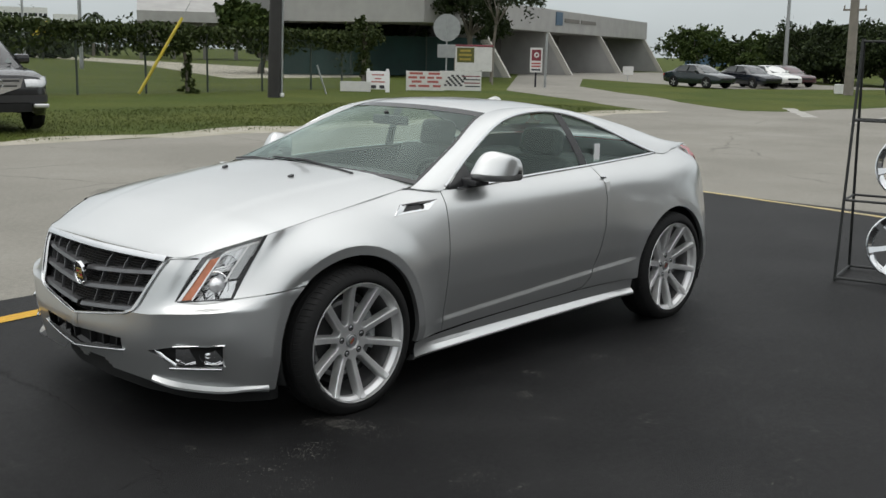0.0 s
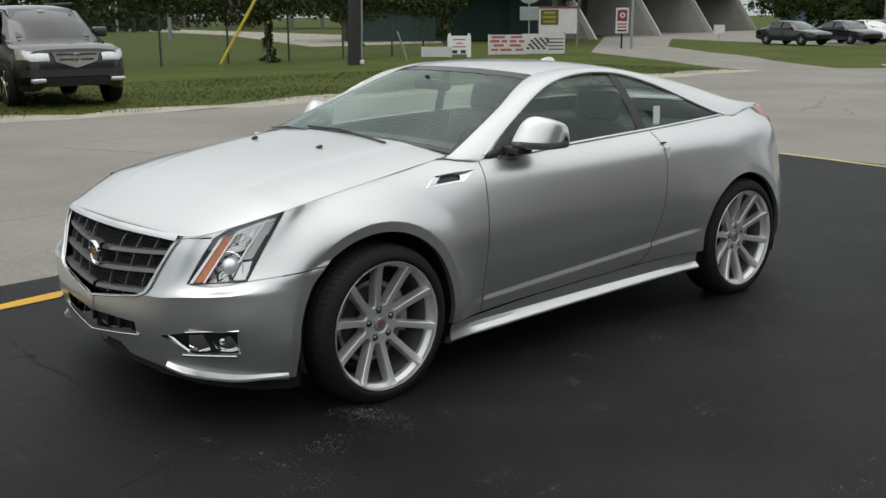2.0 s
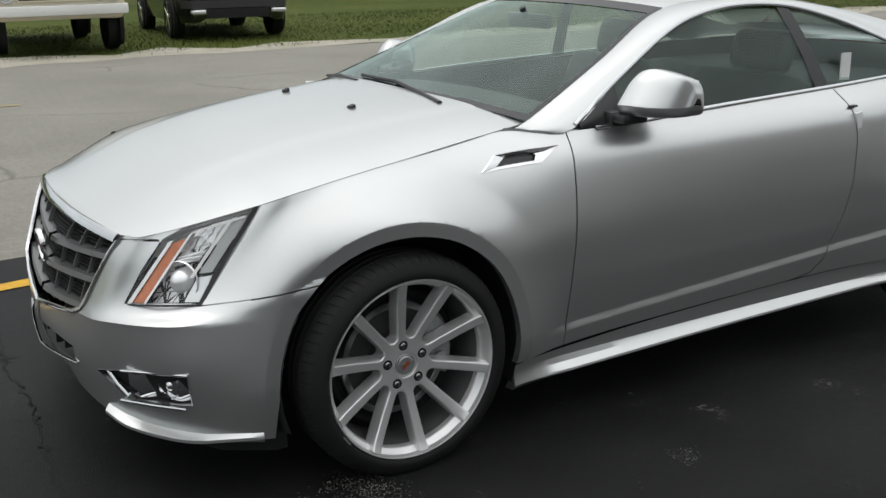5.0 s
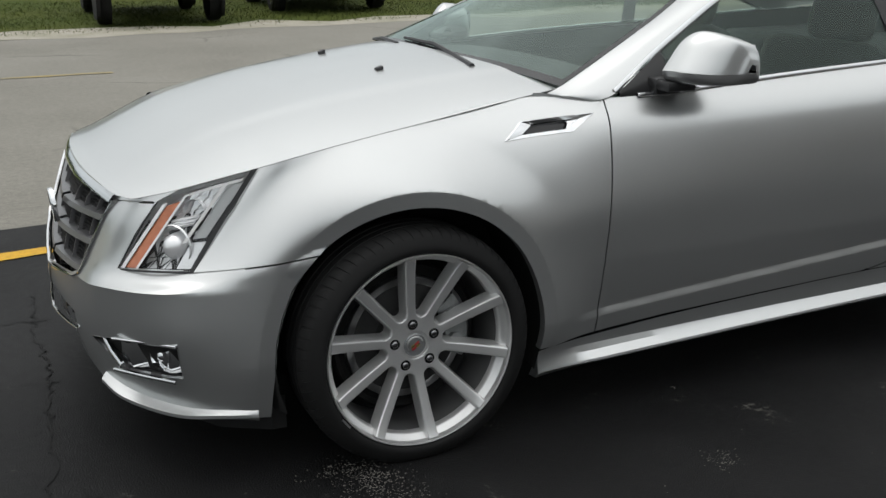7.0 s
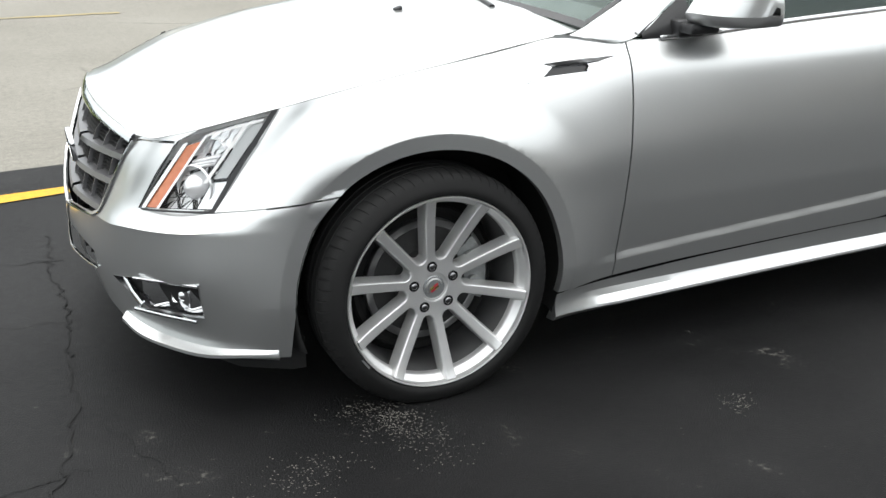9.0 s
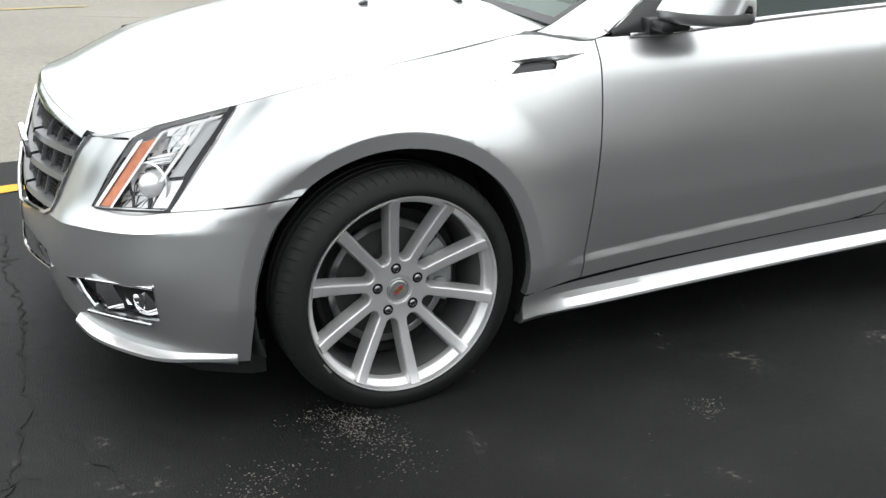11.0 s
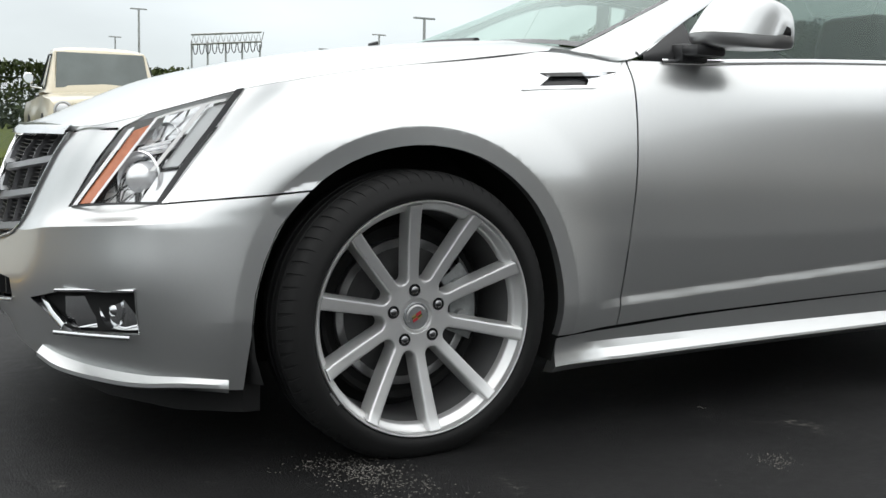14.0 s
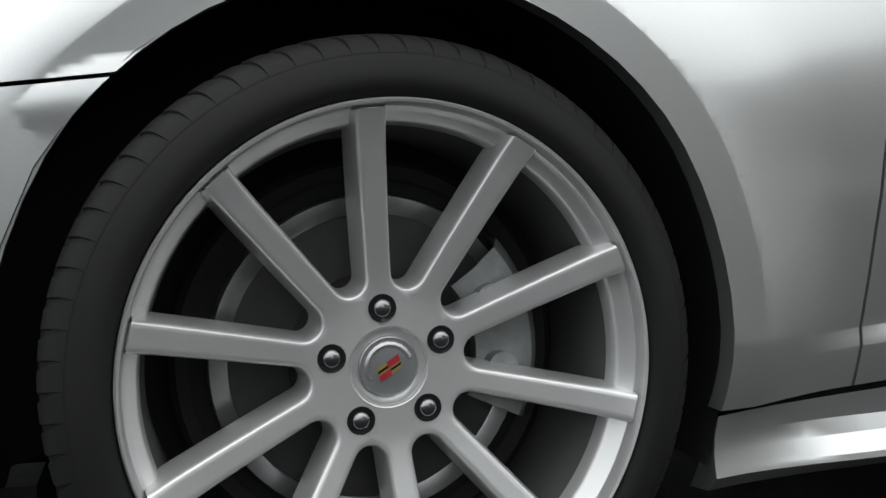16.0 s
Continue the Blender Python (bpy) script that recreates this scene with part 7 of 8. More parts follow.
rod(_bm, (0, 0, -0.2), (0.0, 0.2, 12), 0.25, 0.16, 16)
part("shaft", _bm, POLE_WOOD, util)
for _z in (4.25, 5.25, 7.0):
    _bm = bmesh.new()
    box(_bm, -0.06, -0.55, _z, 0.06, 0.65, _z + 0.10, 0.01)
    for _y in (-0.5, 0.6):
        rod(_bm, (0, _y, _z), (0, _y, _z + 0.28), 0.05, 0.035, 8)
    part("crossarm", _bm, POLE_WOOD, util)
_bm = bmesh.new()
box(_bm, 51.95, 18.3, 0, 52.25, 18.75, 0.5, 0.02)
solid("utility_box", _bm, WHITE_PAINT, "small white utility box by the pole", "utility box")
for _i, (_pa, _pb, _sag) in enumerate((((20.9, 26.5, 10.5), (51.0, 17.7, 5.35), 1.1), ((51.0, 17.7, 7.2), (95, -20, 8.0), 1.0), ((20.9, 26.5, 10.2), (-40, 27, 10.4), 1.2))):
    _bm = bmesh.new()
    tube(_bm, [tuple(np.array(_pa) + (np.array(_pb) - np.array(_pa)) * k / 14 - np.array((0, 0, _sag * 4 * k / 14 * (1 - k / 14)))) for k in range(15)], 0.018, 5)
    solid("overhead_wire", _bm, POLE_DARK, "thin black overhead wire", "wire", "overhead wires")

SIGN_BACK = surface("sign_back_aluminium", (0.36, 0.37, 0.37), 0.45, 0.6, 0.12, 5)
SIGN_WHITE = surface("sign_white", (0.66, 0.65, 0.63), 0.55, 0, 0.10, 4)
SIGN_RED = surface("sign_dark_red", (0.20, 0.03, 0.045), 0.5, 0, 0.1, 4)
SIGN_RED_TEXT = surface("sign_red_print", (0.42, 0.11, 0.10), 0.55, 0, 0.1, 8)
SIGN_BLACK = surface("sign_black", (0.02, 0.02, 0.025), 0.5, 0, 0.1, 4)
SIGN_GOLD = surface("sign_gold", (0.35, 0.27, 0.05), 0.5, 0, 0.2, 4)
SIGN_GREEN = surface("sign_olive", (0.10, 0.10, 0.02), 0.5, 0, 0.2, 4)


def board(parent, name, m, u0, v0, u1, v1, deep, material, label="", bevel=0.004, up=0.0):
    """A flat board in the plane of m: u along it, v up, its face towards -y of m."""
    bm = bmesh.new()
    box(bm, u0, -deep - up, v0, u1, -up, v1, bevel)
    bmesh.ops.transform(bm, matrix=m, verts=bm.verts[:])
    return part(name, bm, material, parent, label)


_F = pose(0, 0, 0, 0, 0, -48)     # facing the lot
stop = thing("round_road_sign", "grey back of a round road sign on a post", "road sign", m=pose(32.6, 28.9, 0, 0, 0, -48))
_bm = bmesh.new()
rod(_bm, (0, 0.05, 0), (0, 0.05, 3.4), 0.035, None, 8)
part("post", _bm, GALV, stop)
_bm = bmesh.new()
rod(_bm, (0, 0.02, 2.86), (0, -0.0, 2.86), 0.62, None, 40)
part("round_plate", _bm, SIGN_BACK, stop)
board(stop, "plate", pose(0, 0, 0), -0.42, 1.50, 0.42, 2.10, 0.02, SIGN_BACK, "", 0.01, -0.02)
board(stop, "stiffener", pose(0, 0, 0), -0.03, 2.30, 0.03, 3.4, 0.03, GALV, "", 0.004, 0.01)

place1 = thing("yard_sign", "low pale yard sign in the grass", "yard sign", "signs in the grass", m=pose(27.2, 29.3, 0, 0, 0, -44))
board(place1, "panel", pose(0, 0, 0), -0.55, 0.02, 0.75, 0.45, 0.02, SIGN_WHITE)
for _x in (-0.45, 0.65):
    board(place1, "leg", pose(0, 0.02, 0), _x, 0, _x + 0.03, 0.40, 0.02, GALV)
place2 = thing("folding_sign", "white plastic folding sign with red print", "folding sign", "signs in the grass", m=pose(28.0, 28.6, 0, 0, 0, -44))
for _s, _t in ((0, 8), (1, -8)):
    _m = pose(0, 0.35 * _s, 0, -_t, 0, 0)
    board(place2, "panel", _m, -0.50, 0.12, 0.50, 0.90, 0.03, WHITE_PLASTIC, "", 0.02)
    for _x in (-0.50, 0.32):
        board(place2, "leg", _m, _x, 0.0, _x + 0.18, 0.14, 0.03, WHITE_PLASTIC)
        board(place2, "top_knob", _m, _x + 0.03, 0.88, _x + 0.15, 1.0, 0.03, WHITE_PLASTIC)
for _v, _w in ((0.74, 0.26), (0.58, 0.14), (0.44, 0.30)):
    board(place2, "print_bar", pose(0, 0, 0, -8, 0, 0), -_w, _v - 0.025, _w, _v + 0.025, 0.003, SIGN_RED_TEXT, "unreadable red print", 0.0, 0.031)
for _x in (-0.30, 0.06):
    board(place2, "print_box", pose(0, 0, 0, -8, 0, 0), _x, 0.16, _x + 0.22, 0.30, 0.003, SIGN_BLACK, "dark printed box", 0.0, 0.031)
place3 = thing("banner_sign", "pale banner with rows of red print", "banner", "signs in the grass", m=pose(30.7, 28.4, 0, 0, 0, -45))
board(place3, "panel", pose(0, 0, 0), -0.85, 0.05, 0.85, 0.90, 0.015, SIGN_WHITE)
for _r, _cols in ((0.80, ((-0.7, -0.1), (0.15, 0.65))), (0.62, ((-0.75, -0.35), (-0.25, 0.0), (0.1, 0.4), (0.5, 0.75))), (0.44, ((-0.6, -0.15), (0.1, 0.6))), (0.25, ((-0.7, -0.4), (-0.3, 0.2), (0.35, 0.7)))):
    for _a, _b in _cols:
        board(place3, "print_bar", pose(0, 0, 0), _a, _r - 0.05, _b, _r + 0.05, 0.003, SIGN_RED_TEXT, "unreadable red print", 0.0, 0.016)
for _x in (-0.84, 0.80):
    board(place3, "leg", pose(0, 0.03, 0), _x, 0, _x + 0.04, 0.95, 0.03, GALV)
place4 = thing("banner_sign", "white banner with a checkered flag and stripes", "banner", "signs in the grass", m=pose(32.4, 27.85, 0, 0, 0, -47))
board(place4, "panel", pose(0, 0, 0), -0.92, 0.05, 0.98, 0.92, 0.015, SIGN_WHITE)
for _r in range(6):
    for _k in range(7):
        if (_r + _k) % 2 == 0:
            board(place4, "check", pose(0, 0, 0), -0.72 + 0.12 * _k + 0.04 * _r, 0.24 + 0.085 * _r, -0.60 + 0.12 * _k + 0.04 * _r, 0.325 + 0.085 * _r, 0.003, SIGN_BLACK, "", 0.0, 0.016)
for _k in range(4):
    board(place4, "stripe", pose(0, 0, 0), 0.25 - 0.05 * _k, 0.22 + 0.15 * _k, 0.92, 0.27 + 0.15 * _k, 0.003, SIGN_RED if _k % 2 else SIGN_BLACK, "", 0.0, 0.016)
for _x in (-0.90, 0.93):
    board(place4, "leg", pose(0, 0.03, 0), _x, 0, _x + 0.04, 0.98, 0.03, SIGN_BLACK)
bigs = thing("notice_board", "white notice board with a dark olive panel on two posts", "sign board", m=pose(41.4, 35.0, 0, 0, 0, -49))
board(bigs, "panel", pose(0, 0, 0), -1.05, 0.72, 1.02, 2.10, 0.05, SIGN_WHITE, "", 0.02)
board(bigs, "frame", pose(0, 0, 0), -1.10, 2.08, 1.07, 2.18, 0.08, SIGN_RED, "", 0.02)
board(bigs, "picture", pose(0, 0, 0), -0.95, 1.20, 0.02, 2.02, 0.004, SIGN_GREEN, "dark olive picture panel", 0.0, 0.051)
for _v, _w in ((1.85, 0.30), (1.62, 0.36), (1.38, 0.32)):
    board(bigs, "print_bar", pose(0, 0, 0), -0.48 - _w, _v - 0.06, -0.48 + _w, _v + 0.06, 0.003, SIGN_GOLD, "unreadable gold print", 0.0, 0.056)
for _x in (-1.10, 1.02):
    board(bigs, "post", pose(0, 0.06, 0), _x, 0, _x + 0.09, 2.15, 0.09, POLE_WOOD)
dsg = thing("small_road_sign", "white sign with a dark red symbol panel on a post", "road sign", m=pose(41.75, 30.85, 0, 0, 0, -51))
board(dsg, "panel", pose(0, 0, 0), -0.33, 0.78, 0.33, 2.08, 0.02, SIGN_WHITE, "", 0.01)
board(dsg, "symbol_field", pose(0, 0, 0), -0.25, 1.40, 0.25, 1.98, 0.004, SIGN_RED, "dark red symbol field", 0.0, 0.021)
_bm = bmesh.new()
lathe(_bm, [(0.07, -0.027), (0.14, -0.027), (0.14, -0.024)], 20)
bmesh.ops.translate(_bm, vec=(0.02, 0, 1.70), verts=_bm.verts[:])
part("symbol_ring", _bm, SIGN_WHITE, dsg, "white ring symbol", 35, True)
for _v in (1.25, 1.10, 0.92):
    board(dsg, "print_bar", pose(0, 0, 0), -0.24, _v - 0.045, 0.24, _v + 0.045, 0.003, SIGN_RED_TEXT if _v > 1 else SIGN_BLACK, "unreadable print", 0.0, 0.021)
board(dsg, "post", pose(0, 0.05, 0), -0.05, 0, 0.05, 1.9, 0.05, SIGN_BLACK)
p2 = thing("sign_post", "plain grey steel post", "post", m=pose(41.75, 30.2, 0))
_bm = bmesh.new()
rod(_bm, (0, 0, 0), (0.03, 0.0, 2.85), 0.07, None, 8)
part("shaft", _bm, GALV, p2)
sm = thing("yard_sign", "small white yard sign on a stake", "yard sign", m=pose(61.85, 38.2, 0, 0, 0, -56))
board(sm, "panel", pose(0, 0, 0), -0.38, 0.40, 0.38, 1.0, 0.02, SIGN_WHITE)
board(sm, "stake", pose(0, 0.03, 0), -0.03, 0, 0.03, 0.6, 0.03, GALV)
xs = thing("crossing_sign", "yellow crossed warning sign beyond the fence", "road sign", m=pose(50, 103.5, 0, 0, 0, -25))
for _r in (45, -45):
    board(xs, "cross_arm", pose(0, 0, 3.3, 0, _r, 0), -1.2, -0.22, 1.2, 0.22, 0.03, YELLOW_PLASTIC)
board(xs, "post", pose(0, 0.06, 0), -0.06, 0, 0.06, 3.3, 0.06, POLE_DARK)

# tall thin poles and a sign gantry on the skyline
for _x, _y, _h, _lb in ((24.4, 114.2, 13.2, "tall far pole with a cross bar"), (29.7, 154, 13.2, "far thin pole with a cross bar"), (35.4, 68, 9.2, "slim far lamp pole"), (52, 112, 12.0, "slim far pole above the trees"), (40.5, 100, 9.0, "slim far pole above the trees")):
    _t = thing("far_pole", _lb, "pole", "far poles", m=pose(_x, _y, 0))
    _bm = bmesh.new()
    rod(_bm, (0, 0, 0), (0, 0, _h), 0.16, 0.11, 8)
    part("shaft", _bm, GALV, _t)
    _bm = bmesh.new()
    box(_bm, -0.9, -0.08, _h - 0.1, 0.9, 0.08, _h + 0.05, 0.02)
    part("cross_bar", _bm, GALV, _t)
gantry = thing("truss_gantry", "far steel truss on legs with hanging loops", "gantry", m=pose(40.0, 151.6, 0, 0, 0, -16))
_bm = bmesh.new()
for _z in (12.6, 14.0):
    for _y in (0, 0.9):
        tube(_bm, [(0, _y, _z), (10.2, _y, _z + 0.8)], 0.12, 5)
for _k in range(14):
    _x = 10.2 * _k / 13
    tube(_bm, [(_x, 0, 12.6 + 0.08 * _x), (_x + 0.35, 0, 14.0 + 0.08 * _x), (min(10.2, _x + 0.75), 0, 12.6 + 0.08 * _x)], 0.06, 4)
part("truss", _bm, GALV, gantry)
for _x in (0.1, 2.4, 5.0, 7.4, 10.0):
    _bm = bmesh.new()
    tube(_bm, [(_x, 0.4, 0), (_x, 0.4, 13)], 0.14, 6)
    part("leg", _bm, GALV, gantry)
for _k in range(11):
    _bm = bmesh.new()
    _x = 0.3 + 0.92 * _k
    tube(_bm, [(_x + 0.35 * (1 - math.cos(a)) , 0, 12.6 + 0.08 * _x - 1.5 * math.sin(a)) for a in [math.pi * j / 8 for j in range(9)]], 0.07, 5)
    part("hanging_loop", _bm, POLE_DARK, gantry)

# ---- other vehicles ----
DARK_PAINT = car_paint("charcoal_paint", (0.004, 0.0045, 0.005), 0.0, 0.25)
CREAM_PAINT = car_paint("cream_paint", (0.62, 0.56, 0.42), 0.0, 0.35)
TEAL_PAINT = car_paint("dark_green_paint", (0.006, 0.015, 0.017), 0.0, 0.25)
NAVY_PAINT = car_paint("navy_paint", (0.006, 0.009, 0.016), 0.0, 0.25)
WHITE_CAR = car_paint("white_car_paint", (0.72, 0.72, 0.70), 0.0, 0.3)
MAROON_PAINT = car_paint("maroon_paint", (0.06, 0.014, 0.02), 0.2, 0.3)
CAR_GLASS = surface("car_window_dark", (0.030, 0.036, 0.036), 0.05, 0, 0.15, 2)
SCREEN_GLASS = surface("windscreen_grey", (0.10, 0.12, 0.115), 0.06, 0, 0.2, 1.5)
GREY_TRIM = surface("grey_bumper_plastic", (0.022, 0.022, 0.023), 0.5, 0, 0.12, 6)
LAMP_CLEAR = surface("lamp_clear", (0.62, 0.63, 0.63), 0.12, 0.7, 0.15, 20)


def section_ring(w, z0, z1, bulge, n=7):
    """Half points of a body section: from the middle of the top round to the foot."""
    h = z1 - z0
    return [(0, z1), (w * 0.55, z1 - 0.008), (w * 0.86, z1 - 0.035), (w * 0.955, z1 - 0.11 * min(1, h)), (w, z0 + h * 0.52), (w * 0.995, z0 + h * 0.25), (w * 0.95, z0 + 0.02), (w * 0.80, z0)]


def loft(bm, stations):
    """Sections (x, points) joined into one skin on both sides; the ends are closed."""
    rows = []
    for x, pts in stations:
        rows.append([(x, -w, z) for w, z in pts[::-1]] + [(x, w, z) for w, z in pts[1:]])
    vs = grid_faces(bm, rows)
    bm.faces.new(vs[0])
    bm.faces.new(vs[-1][::-1])


def simple_wheel(parent, x, y, r, width, material):
    s = -1 if y < 0 else 1
    bm = bmesh.new()
    lathe(bm, [(r * 0.66, -width / 2), (r * 0.70, -width / 2 - 0.012), (r * 0.93, -width / 2 - 0.008), (r, -width / 2 + 0.03), (r, width / 2)], 32)
    w = part("wheel", bm, RUBBER, parent, "black tyre on a metal rim", 40)
    w.matrix_basis = pose(x, y, r) if s < 0 else pose(x, y, r, 0, 0, 180)
    bm = bmesh.new()
    lathe(bm, [(r * 0.67, -width / 2 - 0.006), (r * 0.62, -width / 2 + 0.005), (r * 0.56, -width / 2 + 0.04), (r * 0.2, -width / 2 + 0.025), (0.001, -width / 2 + 0.015)], 32)
    part("rim", bm, DARK, w)
    bm = bmesh.new()
    for k in range(5):
        a = radians(72 * k + 10)
        box(bm, -r * 0.09, -width / 2 - 0.008, r * 0.05, r * 0.09, -width / 2 + 0.03, r * 0.63, 0.005, Matrix.Rotation(a, 4, "Y"))
    bmesh.ops.create_cone(bm, cap_ends=True, segments=16, radius1=r * 0.16, radius2=r * 0.14, depth=0.03, matrix=pose(0, -width / 2, 0, 90, 0, 0))
    part("spokes", bm, material, w)
    return w


def body_car(name, label, m, paint, length, width, body, cabin, axles, tyre, group="", trim=CHROME, glass_front=SCREEN_GLASS):
    """A car from side stations: body (x, foot, top, half width share), cabin (x, roof height, half width share); x from nose to tail."""
    car = thing(name, label, "car", group, m=m)
    w = width / 2
    bm = bmesh.new()
    loft(bm, [(x, section_ring(w * s, z0, z1, 0)) for x, z0, z1, s in body])
    part("body", bm, paint, car, "", 40, True)
    bm = bmesh.new()
    loft(bm, [(x, [(0, z), (w * s * 0.7, z - 0.012), (w * s, z - 0.05), (w * (s + (sb - s) * 0.5), (z - 0.05 + zb) / 2), (w * sb, zb)]) for x, z, s, zb, sb in cabin])
    part("roof", bm, paint, car, "", 40, True)
    return car


def pane(car, name, pts, material, label="", proud=0.006):
    """A flat pane from four corners, a little proud, with thickness."""
    bm = bmesh.new()
    p = [Vector(q) for q in pts]
    n = (p[1] - p[0]).cross(p[3] - p[0]).normalized()
    rows = []
    for k in range(5):
        a, b = p[0].lerp(p[1], k / 4), p[3].lerp(p[2], k / 4)
        rows.append([a.lerp(b, j / 3) + n * (proud + 0.012 * math.sin(math.pi * k / 4) * math.sin(math.pi * j / 3)) for j in range(4)])
    grid_faces(bm, rows)
    rim_walls(bm, -n * (proud + 0.01))
    return part(name, bm, material, car, label, 40)


def wells(car, axles, r, w):
    # no arch is cut: a black disc on the flank paints its shade
    for x in axles:
        for s in (-1, 1):
            bm = bmesh.new()
            lathe(bm, [(0.01, -0.012), (r, -0.012), (r * 1.01, 0.05)], 28)
            for v in bm.verts:
                v.co.z = max(v.co.z, -r * 0.75)
            o = part("wheel_well", bm, DARK, car, "", 40)
            o.matrix_basis = pose(x, s * w, r * 0.93) if s < 0 else pose(x, s * w, r * 0.93, 0, 0, 180)


def suv_nose(y):
    return interp(abs(y), [(0.0, -0.03), (0.60, -0.026), (0.70, -0.015), (0.80, 0.018), (0.90, 0.155), (0.96, 0.30)])


def suv(m):
    car = body_car("suv_car", "black sport utility vehicle with a chrome grille on the verge", m, DARK_PAINT, 4.85, 1.96,
                   [(0.0, 0.36, 0.86, 0.70), (0.05, 0.30, 0.98, 0.82), (0.20, 0.27, 1.03, 0.93), (0.55, 0.26, 1.07, 0.985), (1.25, 0.26, 1.14, 1.0), (2.6, 0.26, 1.15, 1.0), (4.0, 0.27, 1.15, 0.99), (4.6, 0.30, 1.12, 0.95), (4.82, 0.40, 1.05, 0.86)],
                   [(1.20, 1.13, 0.74, 1.08, 0.90), (1.55, 1.40, 0.71, 1.10, 0.92), (2.05, 1.66, 0.68, 1.12, 0.93), (2.7, 1.72, 0.68, 1.12, 0.93), (3.6, 1.72, 0.68, 1.12, 0.93), (4.25, 1.66, 0.68, 1.12, 0.92), (4.60, 1.40, 0.70, 1.10, 0.90), (4.74, 1.12, 0.72, 1.08, 0.86)], (0.95, 3.70), 0.36)
    w = 0.98
    wells(car, (0.95, 3.70), 0.42, 0.975)
    for x in (0.95, 3.70):
        for s in (-1, 1):
            simple_wheel(car, x, s * 0.90, 0.37, 0.22, CHROME)
    pane(car, "windscreen", [(1.27, 0.66, 1.16), (1.27, -0.66, 1.16), (2.02, -0.58, 1.635), (2.02, 0.58, 1.635)], SCREEN_GLASS, "grey reflecting windscreen")
    for s in (-1, 1):
        for nm, pts in (("front_side_window", [(1.62, 0.90, 1.16), (2.62, 0.915, 1.17), (2.60, 0.70, 1.63), (2.12, 0.695, 1.60)]), ("rear_side_window", [(2.70, 0.915, 1.17), (3.55, 0.91, 1.17), (3.50, 0.70, 1.635), (2.68, 0.70, 1.63)]), ("cargo_window", [(3.63, 0.91, 1.18), (4.35, 0.89, 1.20), (4.12, 0.70, 1.60), (3.58, 0.70, 1.63)])):
            q = [(x, -s * -y, z) for x, y, z in pts]
            pane(car, nm, q if s > 0 else q[::-1], CAR_GLASS)
        bm = bmesh.new()
        box(bm, 1.58, s * 0.99 - 0.13, 1.14, 1.80, s * 0.99 + 0.13, 1.32, 0.05, None, 2)
        part("door_mirror", bm, DARK_PAINT, car)
        bm = bmesh.new()
        grid_faces(bm, [[(suv_nose(y) + max(0.0, z - 0.83) * 0.7, s * y, z + 0.03 * (y > 0.8)) for y in (0.46, 0.56, 0.66, 0.76, 0.85, 0.91, 0.95)] for z in (0.775, 0.82, 0.88, 0.935)])
        part("headlamp", bm, LAMP_CLEAR, car, "clear headlamp", 40, True)
        bm = bmesh.new()
        box(bm, -0.02, s * 0.70 - 0.13, 0.43, 0.10, s * 0.70 + 0.13, 0.50, 0.02, pose(0, 0, 0, 0, 0, s * 12))
        part("fog_lamp", bm, LAMP_CLEAR, car)
        for x in (2.35, 3.25):
            bm = bmesh.new()
            box(bm, x, s * 0.985 - 0.015, 0.98, x + 0.20, s * 0.985 + 0.015, 1.01, 0.008)
            part("door_handle", bm, CHROME, car)
        bm = bmesh.new()
        box(bm, 2.0, s * 0.62 - 0.02, 1.72, 4.0, s * 0.62 + 0.02, 1.76, 0.01)
        part("roof_rail", bm, BLACK, car)
    bm = bmesh.new()
    prism(bm, [(-0.42, 0.10), (0.42, 0.10), (0.36, -0.06), (0.0, -0.17), (-0.36, -0.06)], Matrix(((0, 0, -1, 0.0), (1, 0, 0, 0), (0, 1, 0, 0.83), (0, 0, 0, 1))), 0.05)
    part("grille_shield", bm, CHROME, car, "chrome shield grille", 35, True)
    for z, hw in ((0.885, 0.34), (0.80, 0.30)):
        bm = bmesh.new()
        box(bm, -0.058, -hw, z - 0.014, -0.04, hw, z + 0.014, 0.003)
        part("grille_slot", bm, BLACK, car)
    bm = bmesh.new()
    lathe(bm, [(0.075, 0.0), (0.07, -0.012), (0.055, -0.012), (0.05, 0.0)], 24)
    bmesh.ops.transform(bm, matrix=pose(-0.058, 0, 0.835, 0, 0, -90), verts=bm.verts[:])
    part("badge_ring", bm, CHROME, car, "plain round badge", 35, True)
    bm = bmesh.new()
    grid_faces(bm, [[(suv_nose(y), y, z) for y in [-0.92 + 0.092 * k for k in range(21)]] for z in (0.52, 0.60, 0.645)])
    part("bumper_band", bm, GREY_TRIM, car, "grey plastic bumper band", 40, True)
    bm = bmesh.new()
    grid_faces(bm, [[(suv_nose(y) - 0.006, y, z) for y in [-0.55 + 0.11 * k for k in range(11)]] for z in (0.36, 0.44, 0.51)])
    part("lower_intake", bm, DARK, car, "black lower intake", 40, True)
    bm = bmesh.new()
    for s in (-1, 1):
        tube(bm, [(1.32, s * 0.10, 1.195), (1.36, s * 0.45, 1.215)], 0.012, 5)
    part("wipers", bm, BLACK, car)
    bm = bmesh.new()
    box(bm, 1.98, -0.06, 1.575, 2.02, 0.06, 1.62, 0.005, pose(-0.05, 0, 0.01))
    part("windscreen_sticker", bm, WHITE_PLASTIC, car)
    return car


suv(pose(5.86, 15.95, 0, 0, 0, 84) @ Matrix.Diagonal((1.08, 1.12, 1.17, 1)))


